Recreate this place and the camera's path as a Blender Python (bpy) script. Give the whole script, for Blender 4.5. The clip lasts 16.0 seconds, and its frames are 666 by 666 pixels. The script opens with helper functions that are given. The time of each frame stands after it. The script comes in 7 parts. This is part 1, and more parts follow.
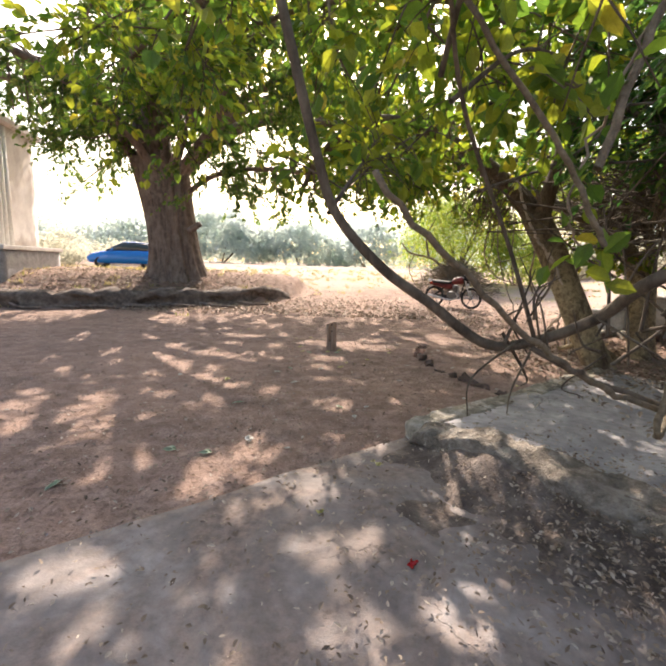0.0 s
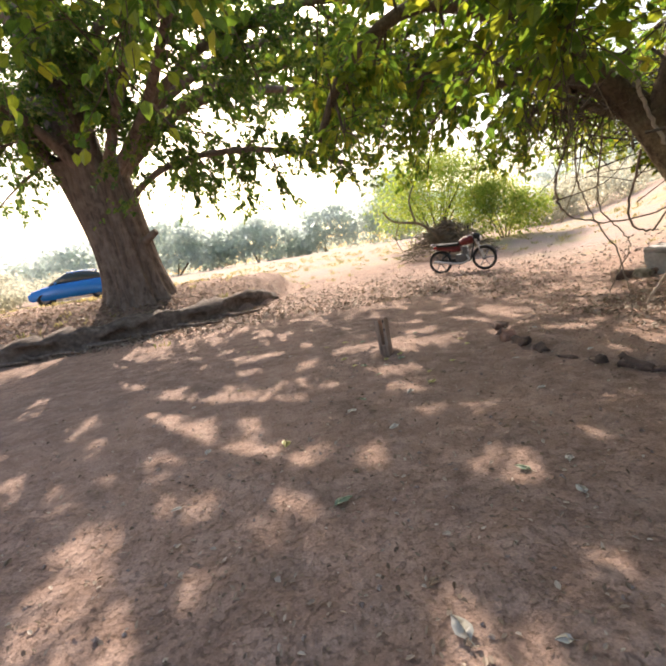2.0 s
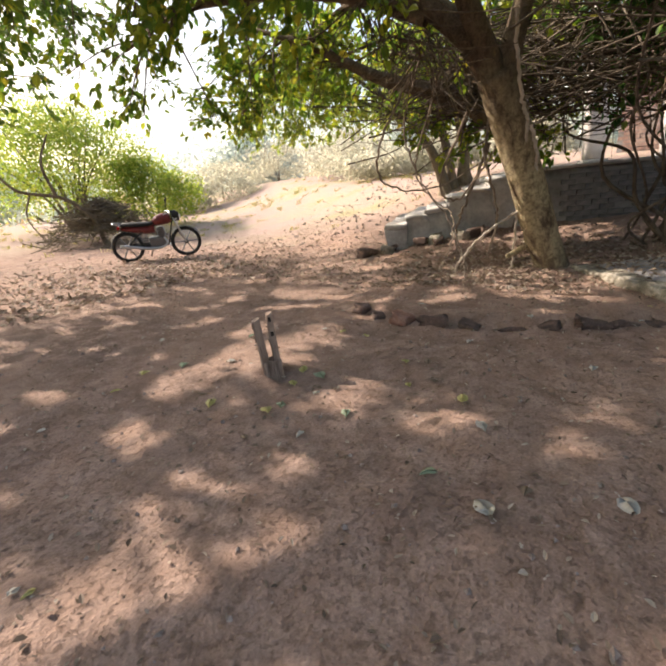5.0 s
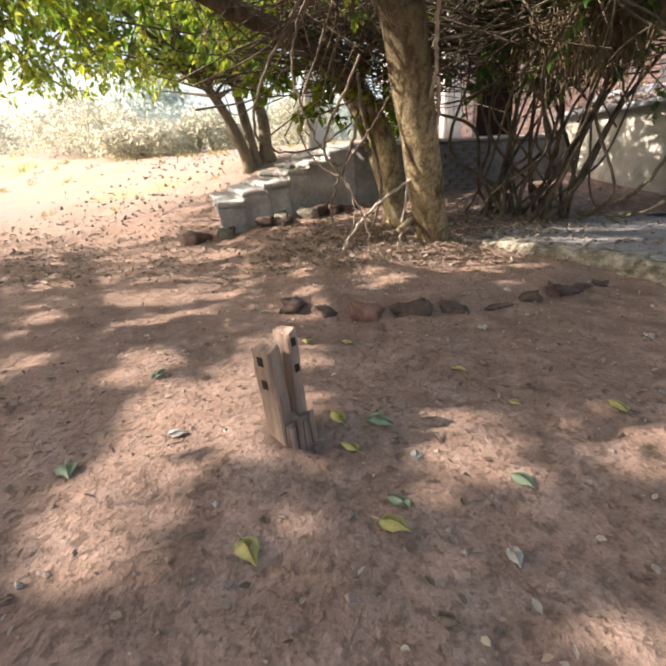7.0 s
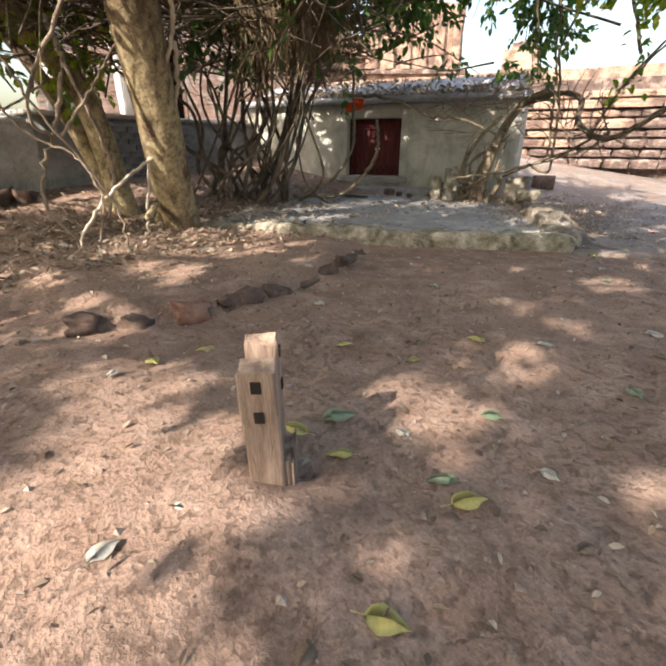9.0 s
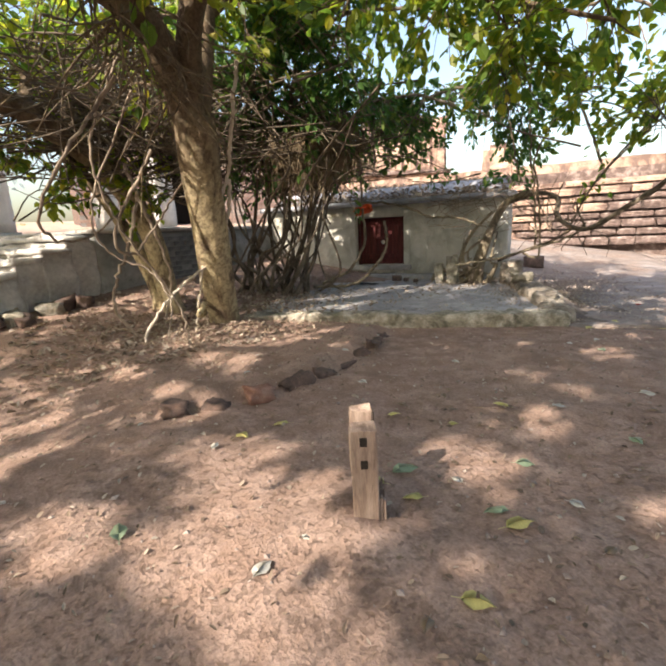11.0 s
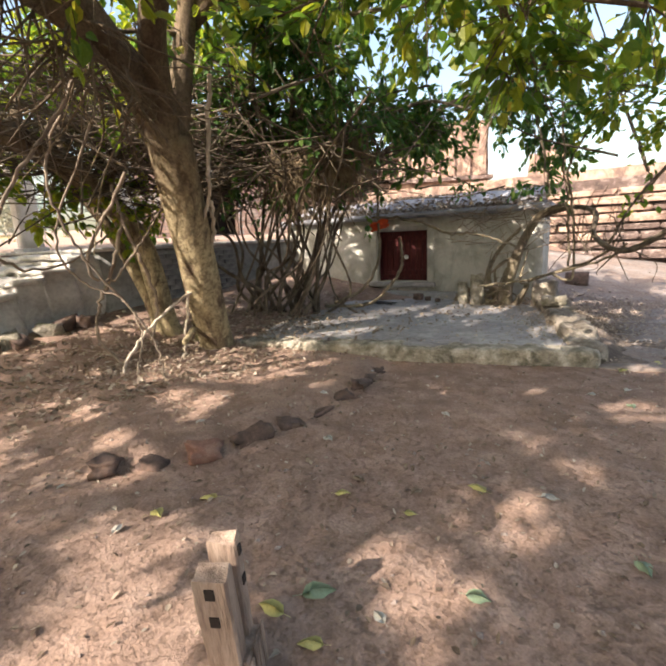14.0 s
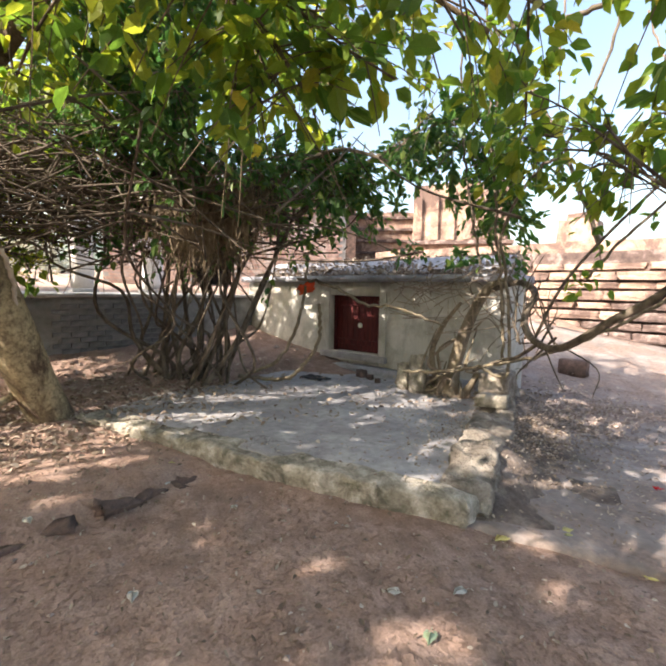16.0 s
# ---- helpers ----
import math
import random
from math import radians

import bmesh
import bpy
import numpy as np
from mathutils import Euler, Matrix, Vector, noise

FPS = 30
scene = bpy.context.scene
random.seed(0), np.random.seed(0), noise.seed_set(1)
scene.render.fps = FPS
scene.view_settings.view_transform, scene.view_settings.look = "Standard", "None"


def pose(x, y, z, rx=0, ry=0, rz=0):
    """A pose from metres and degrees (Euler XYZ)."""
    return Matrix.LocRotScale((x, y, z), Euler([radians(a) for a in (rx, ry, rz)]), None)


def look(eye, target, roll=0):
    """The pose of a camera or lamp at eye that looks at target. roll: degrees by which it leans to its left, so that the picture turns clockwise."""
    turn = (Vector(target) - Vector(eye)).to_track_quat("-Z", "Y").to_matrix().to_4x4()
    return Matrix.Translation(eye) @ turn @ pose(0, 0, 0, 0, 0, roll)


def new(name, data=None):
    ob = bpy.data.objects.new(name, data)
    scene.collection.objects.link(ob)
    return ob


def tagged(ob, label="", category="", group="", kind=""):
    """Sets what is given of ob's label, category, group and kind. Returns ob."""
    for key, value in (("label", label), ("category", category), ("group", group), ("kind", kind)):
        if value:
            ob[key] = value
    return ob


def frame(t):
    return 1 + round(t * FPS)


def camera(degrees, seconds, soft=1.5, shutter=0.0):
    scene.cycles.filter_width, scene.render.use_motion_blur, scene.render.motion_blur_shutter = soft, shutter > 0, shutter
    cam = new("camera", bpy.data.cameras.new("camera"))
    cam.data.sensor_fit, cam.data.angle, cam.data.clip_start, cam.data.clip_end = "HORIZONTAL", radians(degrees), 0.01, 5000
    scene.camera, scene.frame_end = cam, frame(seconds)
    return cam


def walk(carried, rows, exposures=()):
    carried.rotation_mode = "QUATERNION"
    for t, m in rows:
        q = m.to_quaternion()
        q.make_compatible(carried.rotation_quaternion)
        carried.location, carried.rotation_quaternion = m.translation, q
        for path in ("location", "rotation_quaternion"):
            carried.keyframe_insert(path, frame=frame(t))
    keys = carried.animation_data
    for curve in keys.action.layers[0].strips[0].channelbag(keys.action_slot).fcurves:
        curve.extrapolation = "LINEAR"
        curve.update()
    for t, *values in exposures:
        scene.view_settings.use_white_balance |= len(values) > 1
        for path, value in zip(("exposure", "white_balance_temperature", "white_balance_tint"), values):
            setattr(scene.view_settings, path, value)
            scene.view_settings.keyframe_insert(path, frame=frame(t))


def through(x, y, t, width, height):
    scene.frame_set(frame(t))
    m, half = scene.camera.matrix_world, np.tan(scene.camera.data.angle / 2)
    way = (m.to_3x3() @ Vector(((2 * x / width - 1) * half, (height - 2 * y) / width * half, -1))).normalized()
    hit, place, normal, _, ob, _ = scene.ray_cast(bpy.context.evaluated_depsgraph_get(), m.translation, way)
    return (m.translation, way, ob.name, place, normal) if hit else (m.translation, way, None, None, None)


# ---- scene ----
cam = camera(76.1, 16.0, soft=2.4)
PATH = [
    (0, (0.097, 0.008, 1.487), (0.071, 1.983, 1.168), 1.8),
    (0.5, (-0.199, 0.427, 1.491), (-0.339, 2.391, 1.145), -1.4),
    (1, (-0.435, 0.928, 1.452), (-0.547, 2.893, 1.096), -1.1),
    (1.5, (-0.761, 1.5, 1.475), (-0.723, 3.466, 1.109), -4.3),
    (2, (-0.979, 2.068, 1.443), (-0.866, 4.028, 1.059), -9.2),
    (2.5, (-1.181, 2.494, 1.457), (-0.973, 4.436, 1.028), -5.9),
    (3, (-1.428, 3.034, 1.448), (-0.974, 4.925, 0.98), -2.8),
    (3.5, (-1.712, 3.584, 1.415), (-0.943, 5.364, 0.923), -3.7),
    (4, (-2.021, 4.108, 1.377), (-0.986, 5.737, 0.852), -3.3),
    (4.5, (-2.154, 4.694, 1.333), (-0.841, 6.095, 0.776), -5.0),
    (4.7, (-2.163, 4.916, 1.305), (-0.749, 6.204, 0.721), -5.4),
    (6.8, (-1.543, 6.997, 1.059), (0.304, 7.259, 0.339), -3.3),
    (7, (-1.486, 7.131, 1.052), (0.37, 7.24, 0.317), -3.3),
    (7.5, (-1.254, 7.391, 0.997), (0.568, 7.171, 0.202), -5.1),
    (8, (-1.058, 7.584, 0.954), (0.665, 7.056, 0.087), -0.9),
    (8.5, (-0.923, 7.788, 0.936), (0.592, 6.825, 0.053), 3.0),
    (9, (-0.959, 7.948, 0.984), (0.445, 6.778, 0.171), 0.2),
    (9.5, (-1.098, 8.174, 1.059), (0.321, 6.954, 0.352), -1.9),
    (10, (-1.123, 8.444, 1.123), (0.318, 7.196, 0.519), -2.3),
    (10.2, (-1.121, 8.51, 1.146), (0.336, 7.256, 0.593), -2.5),
    (12.3, (-1.247, 8.428, 1.229), (0.262, 7.188, 0.798), -2.7),
    (12.5, (-1.247, 8.406, 1.254), (0.253, 7.154, 0.827), -2.5),
    (13, (-1.235, 8.239, 1.297), (0.241, 6.959, 0.866), -4.2),
    (13.5, (-1.259, 8.013, 1.319), (0.28, 6.812, 0.885), -4.8),
    (14, (-1.133, 7.714, 1.351), (0.5, 6.647, 0.911), -2.9),
    (14.5, (-1.091, 7.251, 1.417), (0.604, 6.257, 1.041), -3.4),
    (15, (-1.095, 6.659, 1.442), (0.654, 5.725, 1.175), -3.5),
    (15.5, (-1.13, 5.988, 1.442), (0.635, 5.068, 1.245), -4.9),
    (16, (-1.175, 5.386, 1.454), (0.619, 4.523, 1.261), 1.0),
]
EXPOSURES = [(0.0, 1.27, 6950, 15), (2.5, 1.02, 6950, 15), (4.7, 0.97, 7000, 14), (7.0, 1.26, 6800, 14), (8.5, 1.4, 6850, 12), (10.0, 1.33, 6750, 10), (12.5, 1.38, 7000, 12), (14.0, 1.42, 6900, 12), (16.0, 1.64, 6700, 12)]
walk(cam, [(t, look(eye, target, roll)) for t, eye, target, roll in PATH], EXPOSURES)

# ---- world and sun ----
SUN_AZ = Vector((-0.12, 0.99, 0.0)).normalized()
SUN_EL = radians(37)
world = bpy.data.worlds.new("sky")
scene.world = world
world.use_nodes = True
wn = world.node_tree.nodes
sky = wn.new("ShaderNodeTexSky")
sky.sky_type, sky.sun_disc = "NISHITA", False
sky.sun_elevation = SUN_EL
sky.sun_rotation = math.atan2(SUN_AZ.x, SUN_AZ.y)
sky.dust_density, sky.air_density, sky.ozone_density = 3.8, 1.3, 1.0
wn["Background"].inputs["Strength"].default_value = 0.15
world.node_tree.links.new(sky.outputs["Color"], wn["Background"].inputs["Color"])
sun_data = bpy.data.lights.new("sun", "SUN")
sun_data.energy, sun_data.angle, sun_data.color = 4.4, radians(0.5), (1.0, 0.92, 0.83)
sun = new("sun", sun_data)
to_sun = SUN_AZ * math.cos(SUN_EL) + Vector((0, 0, math.sin(SUN_EL)))
sun.matrix_world = look(to_sun * 60, (0, 0, 0))


# ---- materials ----
class Nodes:
    """Short hand for a node material."""

    def __init__(self, name, rough=0.8, metal=0.0, spec=0.3):
        self.mat = bpy.data.materials.new(name)
        self.mat.use_nodes = True
        self.t = self.mat.node_tree
        self.b = self.t.nodes["Principled BSDF"]
        self.b.inputs["Roughness"].default_value = rough
        self.b.inputs["Metallic"].default_value = metal
        self.b.inputs["Specular IOR Level"].default_value = spec

    def n(self, kind, **ins):
        nd = self.t.nodes.new(kind)
        for k, v in ins.items():
            nd.inputs[k.replace("_", " ")].default_value = v
        return nd

    def link(self, a, b):
        self.t.links.new(a, b)

    def coords(self, space="Object", scale=(1, 1, 1)):
        tc = self.n("ShaderNodeTexCoord")
        mp = self.n("ShaderNodeMapping")
        mp.inputs["Scale"].default_value = scale
        self.link(tc.outputs[space], mp.inputs["Vector"])
        return mp.outputs["Vector"]

    def noise(self, vec, scale, detail=4.0, rough=0.6, dist=0.0):
        nd = self.n("ShaderNodeTexNoise", Scale=scale, Detail=detail, Roughness=rough, Distortion=dist)
        if vec is not None:
            self.link(vec, nd.inputs["Vector"])
        return nd.outputs["Fac"]

    def ramp(self, fac, stops):
        nd = self.n("ShaderNodeValToRGB")
        el = nd.color_ramp.elements
        while len(el) < len(stops):
            el.new(0.5)
        for e, (p, c) in zip(el, stops):
            e.position, e.color = p, (*c, 1) if len(c) == 3 else c
        self.link(fac, nd.inputs["Fac"])
        return nd.outputs["Color"]

    def mix(self, fac, a, b, mode="MIX"):
        nd = self.t.nodes.new("ShaderNodeMix")
        nd.data_type, nd.blend_type = "RGBA", mode
        for sock, v in ((nd.inputs[0], fac), (nd.inputs[6], a), (nd.inputs[7], b)):
            if isinstance(v, bpy.types.NodeSocket):
                self.link(v, sock)
            elif isinstance(v, (int, float)):
                sock.default_value = v
            else:
                sock.default_value = (*v, 1)
        return nd.outputs[2]

    def math(self, op, a, b=0.0, clamp=False):
        nd = self.t.nodes.new("ShaderNodeMath")
        nd.operation, nd.use_clamp = op, clamp
        for sock, v in zip(nd.inputs, (a, b)):
            if isinstance(v, bpy.types.NodeSocket):
                self.link(v, sock)
            else:
                sock.default_value = v
        return nd.outputs[0]

    def bump(self, height, strength=0.4, dist=0.02, into=None):
        nd = self.n("ShaderNodeBump", Strength=strength, Distance=dist)
        self.link(height, nd.inputs["Height"])
        if into is not None:
            self.link(into, nd.inputs["Normal"])
        self.link(nd.outputs["Normal"], self.b.inputs["Normal"])
        return nd.outputs["Normal"]

    def color(self, c):
        if isinstance(c, bpy.types.NodeSocket):
            self.link(c, self.b.inputs["Base Color"])
        else:
            self.b.inputs["Base Color"].default_value = (*c, 1)


def mottled(name, dark, mid, light, scale=6.0, rough=0.85, bump=0.4, dist=0.02, fine=60.0, metal=0.0, stretch=(1, 1, 1), spots=None, random=0.25):
    """A worn surface: two scales of mottling, fine grain, and relief."""
    m = Nodes(name, rough, metal)
    v = m.coords("Object", stretch)
    big, small = m.noise(v, scale, 5), m.noise(v, fine, 3)
    c = m.ramp(big, [(0.3, dark), (0.5, mid), (0.72, light)])
    c = m.mix(0.35, c, m.ramp(small, [(0.3, (0.25, 0.25, 0.25)), (0.7, (0.75, 0.75, 0.75))]), "OVERLAY")
    if spots:
        sp = m.ramp(m.noise(v, scale * 0.35, 6, 0.7, 0.6), [(spots[1], (0, 0, 0)), (spots[1] + 0.12, (1, 1, 1))])
        c = m.mix(sp, c, spots[0])
    if random:
        oi = m.n("ShaderNodeObjectInfo")
        r = m.math("ADD", m.math("MULTIPLY", oi.outputs["Random"], random), 1.0 - random * 0.6)
        hs = m.n("ShaderNodeHueSaturation")
        m.link(c, hs.inputs["Color"])
        m.link(r, hs.inputs["Value"])
        c = hs.outputs["Color"]
    m.color(c)
    m.bump(m.math("ADD", m.math("MULTIPLY", big, 0.8), m.math("MULTIPLY", small, 0.35)), bump, dist)
    return m.mat


def plain(name, c, rough=0.5, metal=0.0, grain=0.12, spec=0.4):
    m = Nodes(name, rough, metal, spec)
    v = m.coords()
    lo = tuple(x * (1 - grain) for x in c)
    hi = tuple(min(1, x * (1 + grain)) for x in c)
    m.color(m.ramp(m.noise(v, 14, 5), [(0.3, lo), (0.7, hi)]))
    return m.mat


def leaf_material(name, stops, through=0.45, rough=0.45):
    m = Nodes(name, rough, 0, 0.35)
    geo = m.n("ShaderNodeNewGeometry")
    c = m.ramp(geo.outputs["Random Per Island"], stops)
    v = m.coords()
    c = m.mix(0.25, c, m.ramp(m.noise(v, 90, 2), [(0.3, (0.3, 0.3, 0.3)), (0.7, (0.75, 0.75, 0.75))]), "OVERLAY")
    m.color(c)
    tr = m.n("ShaderNodeBsdfTranslucent")
    hs = m.n("ShaderNodeHueSaturation", Saturation=1.08, Value=2.0)
    m.link(c, hs.inputs["Color"])
    m.link(hs.outputs["Color"], tr.inputs["Color"])
    mx = m.n("ShaderNodeMixShader", Fac=through)
    m.link(m.b.outputs["BSDF"], mx.inputs[1])
    m.link(tr.outputs["BSDF"], mx.inputs[2])
    m.link(mx.outputs["Shader"], m.t.nodes["Material Output"].inputs["Surface"])
    return m.mat


def ground_material():
    m = Nodes("earth", 0.95, 0, 0.15)
    v = m.coords()
    sep = m.n("ShaderNodeSeparateXYZ")
    m.link(v, sep.inputs[0])
    x, y = sep.outputs["X"], sep.outputs["Y"]
    big, mid, fine = m.noise(v, 0.55, 5, 0.6, 0.4), m.noise(v, 5.0, 6, 0.65), m.noise(v, 70, 3, 0.6)
    earth = m.ramp(big, [(0.32, (0.19, 0.128, 0.1)), (0.5, (0.275, 0.182, 0.138)), (0.68, (0.355, 0.236, 0.178))])
    earth = m.mix(m.ramp(mid, [(0.42, (0, 0, 0)), (0.7, (1, 1, 1))]), earth, (0.39, 0.277, 0.222))
    crumbs = m.ramp(m.noise(v, 26, 6, 0.75), [(0.34, (1, 1, 1)), (0.47, (0, 0, 0))])
    clod = m.ramp(m.noise(v, 0.8, 4), [(0.42, (0.02, 0.02, 0.02)), (0.66, (0.25, 0.25, 0.25))])
    earth = m.mix(m.math("MULTIPLY", crumbs, clod), earth, (0.14, 0.098, 0.078))
    damp = m.ramp(m.noise(v, 1.7, 7, 0.72, 0.8), [(0.5, (0, 0, 0)), (0.64, (0.55, 0.55, 0.55))])
    earth = m.mix(damp, earth, (0.185, 0.128, 0.102))
    # dry grass field beyond the clearing
    wob = m.math("MULTIPLY", m.math("SUBTRACT", m.noise(v, 0.25, 4), 0.5), 6.0)
    far = m.math("MULTIPLY", m.math("SUBTRACT", m.math("ADD", y, wob), 18.5), 0.4, True)
    east = m.math("MULTIPLY", m.math("SUBTRACT", m.math("ADD", x, m.math("ADD", wob, m.math("MULTIPLY", y, 0.25))), 9.5), 0.35, True)
    grass = m.ramp(m.noise(v, 0.35, 6, 0.7), [(0.42, (0.4, 0.29, 0.245)), (0.55, (0.4, 0.315, 0.24)), (0.68, (0.32, 0.3, 0.15))])
    c = m.mix(m.math("MAXIMUM", far, east), earth, grass)
    c = m.mix(0.4, c, m.ramp(fine, [(0.25, (0.2, 0.2, 0.2)), (0.75, (0.8, 0.8, 0.8))]), "OVERLAY")
    m.color(c)
    h = m.math("ADD", m.math("MULTIPLY", mid, 1.0), m.math("ADD", m.math("MULTIPLY", fine, 0.25), m.math("MULTIPLY", crumbs, -0.3)))
    m.bump(h, 0.8, 0.035)
    return m.mat


def bark_material(name, dark, mid, light, stretch=(7, 7, 1.2), rings=0.0, bump=0.7, lichen=None):
    m = Nodes(name, 0.9, 0, 0.2)
    v = m.coords("Object", stretch)
    a, b = m.noise(v, 2.2, 7, 0.68, 0.5), m.noise(m.coords("Object"), 5, 5, 0.6)
    c = m.ramp(a, [(0.32, dark), (0.52, mid), (0.72, light)])
    c = m.mix(m.ramp(b, [(0.45, (0, 0, 0)), (0.68, (0.75, 0.75, 0.75))]), c, light)
    if lichen:
        l1 = m.ramp(m.noise(m.coords("Object", (1, 1, 0.6)), 3.2, 6, 0.7, 0.8), [(0.38, (0, 0, 0)), (0.52, (0.85, 0.85, 0.85))])
        zz = m.n("ShaderNodeSeparateXYZ")
        m.link(m.coords("Object"), zz.inputs[0])
        low = m.math("MULTIPLY", m.math("SUBTRACT", m.math("ADD", 1.9, m.noise(m.coords("Object"), 1.5, 3)), zz.outputs["Z"]), 0.9, True)
        l1 = m.math("MULTIPLY", l1, m.math("ADD", m.math("MULTIPLY", low, 0.85), 0.15))
        c = m.mix(l1, c, m.ramp(m.noise(m.coords("Object"), 16, 5, 0.7), [(0.32, (0.17, 0.13, 0.075)), (0.56, lichen)]))
        dk = m.ramp(m.noise(m.coords("Object", (1, 1, 0.5)), 2.1, 6, 0.7, 0.4), [(0.6, (0, 0, 0)), (0.74, (0.6, 0.6, 0.6))])
        c = m.mix(dk, c, (0.06, 0.045, 0.035))
        pits = m.ramp(m.noise(m.coords("Object"), 45, 4, 0.7), [(0.3, (0.2, 0.2, 0.2)), (0.7, (0.8, 0.8, 0.8))])
        c = m.mix(0.5, c, pits, "OVERLAY")
    h = a
    if lichen:
        h = m.math("ADD", a, m.math("MULTIPLY", m.noise(m.coords("Object"), 28, 5, 0.7), 0.5))
    if rings:
        w = m.n("ShaderNodeTexWave", Scale=rings, Distortion=6.0, Detail=3.0)
        w.bands_direction = "Z"
        m.link(m.coords("Object"), w.inputs["Vector"])
        c = m.mix(0.1, c, w.outputs["Color"], "OVERLAY")
        h = m.math("ADD", a, m.math("MULTIPLY", w.outputs["Fac"], 0.1))
    m.color(c)
    m.bump(h, bump, 0.03)
    return m.mat


def concrete_material(name, dark, mid, light, scale=2.0, dirt=0.0):
    m = Nodes(name, 0.8, 0, 0.3)
    v = m.coords()
    a, b, f = m.noise(v, scale, 7, 0.65, 0.5), m.noise(v, scale * 7, 5, 0.6), m.noise(v, 120, 2)
    c = m.ramp(a, [(0.3, dark), (0.5, mid), (0.7, light)])
    c = m.mix(0.3, c, m.ramp(b, [(0.3, (0.2, 0.2, 0.2)), (0.7, (0.8, 0.8, 0.8))]), "OVERLAY")
    cr = m.n("ShaderNodeTexVoronoi", Scale=0.8)
    cr.feature = "DISTANCE_TO_EDGE"
    dv = m.n("ShaderNodeVectorMath")
    dv.operation = "ADD"
    nz = m.n("ShaderNodeTexNoise", Scale=3.0, Detail=5.0)
    m.link(v, nz.inputs["Vector"])
    m.link(v, dv.inputs[0])
    m.link(nz.outputs["Color"], dv.inputs[1])
    m.link(dv.outputs[0], cr.inputs["Vector"])
    line = m.ramp(cr.outputs["Distance"], [(0.0, (1, 1, 1)), (0.012, (0, 0, 0))])
    if dirt:
        d1 = m.ramp(m.noise(v, 0.9, 8, 0.72, 0.9), [(0.44, (0, 0, 0)), (0.6, (dirt, dirt, dirt))])
        c = m.mix(d1, c, m.ramp(m.noise(v, 22, 5, 0.7), [(0.35, (0.13, 0.09, 0.07)), (0.62, (0.3, 0.215, 0.168))]))
    gate = m.ramp(m.noise(v, 0.7, 3), [(0.5, (0, 0, 0)), (0.6, (0.55, 0.55, 0.55))])
    line = m.math("MULTIPLY", line, gate)
    c = m.mix(line, c, (0.06, 0.05, 0.045))
    m.color(c)
    m.bump(m.math("ADD", m.math("MULTIPLY", b, 0.7), m.math("SUBTRACT", m.math("MULTIPLY", f, 0.2), m.math("MULTIPLY", line, 0.6))), 0.65, 0.02)
    return m.mat


def plaster_material():
    m = Nodes("limewash", 0.9, 0, 0.2)
    v = m.coords()
    streak = m.noise(m.coords("Object", (1.6, 1.6, 0.6)), 1.5, 7, 0.7, 0.5)
    blot = m.noise(v, 2.0, 6, 0.65, 0.7)
    c = m.ramp(blot, [(0.3, (0.3, 0.285, 0.24)), (0.5, (0.46, 0.44, 0.385)), (0.7, (0.62, 0.595, 0.54))])
    c = m.mix(m.ramp(streak, [(0.36, (0.55, 0.55, 0.55)), (0.5, (0, 0, 0))]), c, (0.25, 0.235, 0.19))
    c = m.mix(m.ramp(m.noise(v, 9, 5, 0.7), [(0.58, (0, 0, 0)), (0.66, (0.8, 0.8, 0.8))]), c, (0.5, 0.42, 0.34))
    m.color(c)
    m.bump(m.math("ADD", blot, m.math("MULTIPLY", m.noise(v, 30, 4), 0.4)), 0.45, 0.02)
    return m.mat


M = {}
M["earth"] = ground_material()
M["bark_big"] = bark_material("grey_brown_bark", (0.07, 0.05, 0.04), (0.17, 0.125, 0.1), (0.27, 0.21, 0.175), (3.2, 3.2, 0.45), bump=1.0)
M["bark_a"] = bark_material("smooth_brown_bark", (0.045, 0.031, 0.022), (0.092, 0.062, 0.042), (0.17, 0.122, 0.082), (3, 3, 0.7), bump=0.9, lichen=(0.48, 0.39, 0.235))
M["bark_dark"] = bark_material("dark_bark", (0.055, 0.042, 0.032), (0.125, 0.1, 0.072), (0.23, 0.19, 0.14), (5, 5, 1.5), lichen=(0.24, 0.2, 0.14))
M["bark_stem"] = bark_material("thicket_bark", (0.045, 0.034, 0.026), (0.105, 0.082, 0.06), (0.2, 0.162, 0.122), (5, 5, 1.5))
M["vine_pale"] = bark_material("pale_vine_bark", (0.3, 0.25, 0.19), (0.46, 0.39, 0.31), (0.62, 0.54, 0.44), (5, 5, 2))
M["vine"] = bark_material("vine_bark", (0.11, 0.085, 0.065), (0.22, 0.17, 0.13), (0.36, 0.29, 0.22), (5, 5, 2))
M["leaf_a"] = leaf_material("fig_leaf", [(0.0, (0.06, 0.115, 0.022)), (0.4, (0.11, 0.17, 0.028)), (0.75, (0.2, 0.23, 0.032)), (0.95, (0.22, 0.235, 0.036)), (1.0, (0.36, 0.3, 0.05))], 0.55)
M["leaf_big"] = leaf_material("broad_leaf", [(0.0, (0.05, 0.1, 0.028)), (0.5, (0.095, 0.155, 0.032)), (0.85, (0.14, 0.18, 0.045)), (1.0, (0.2, 0.205, 0.055))], 0.48)
M["leaf_dark"] = leaf_material("dark_leaf", [(0.0, (0.035, 0.085, 0.025)), (0.6, (0.06, 0.125, 0.03)), (1.0, (0.13, 0.18, 0.04))], 0.42)
M["leaf_light"] = leaf_material("feathery_leaf", [(0.0, (0.15, 0.22, 0.05)), (0.6, (0.23, 0.29, 0.06)), (1.0, (0.34, 0.34, 0.09))], 0.5)
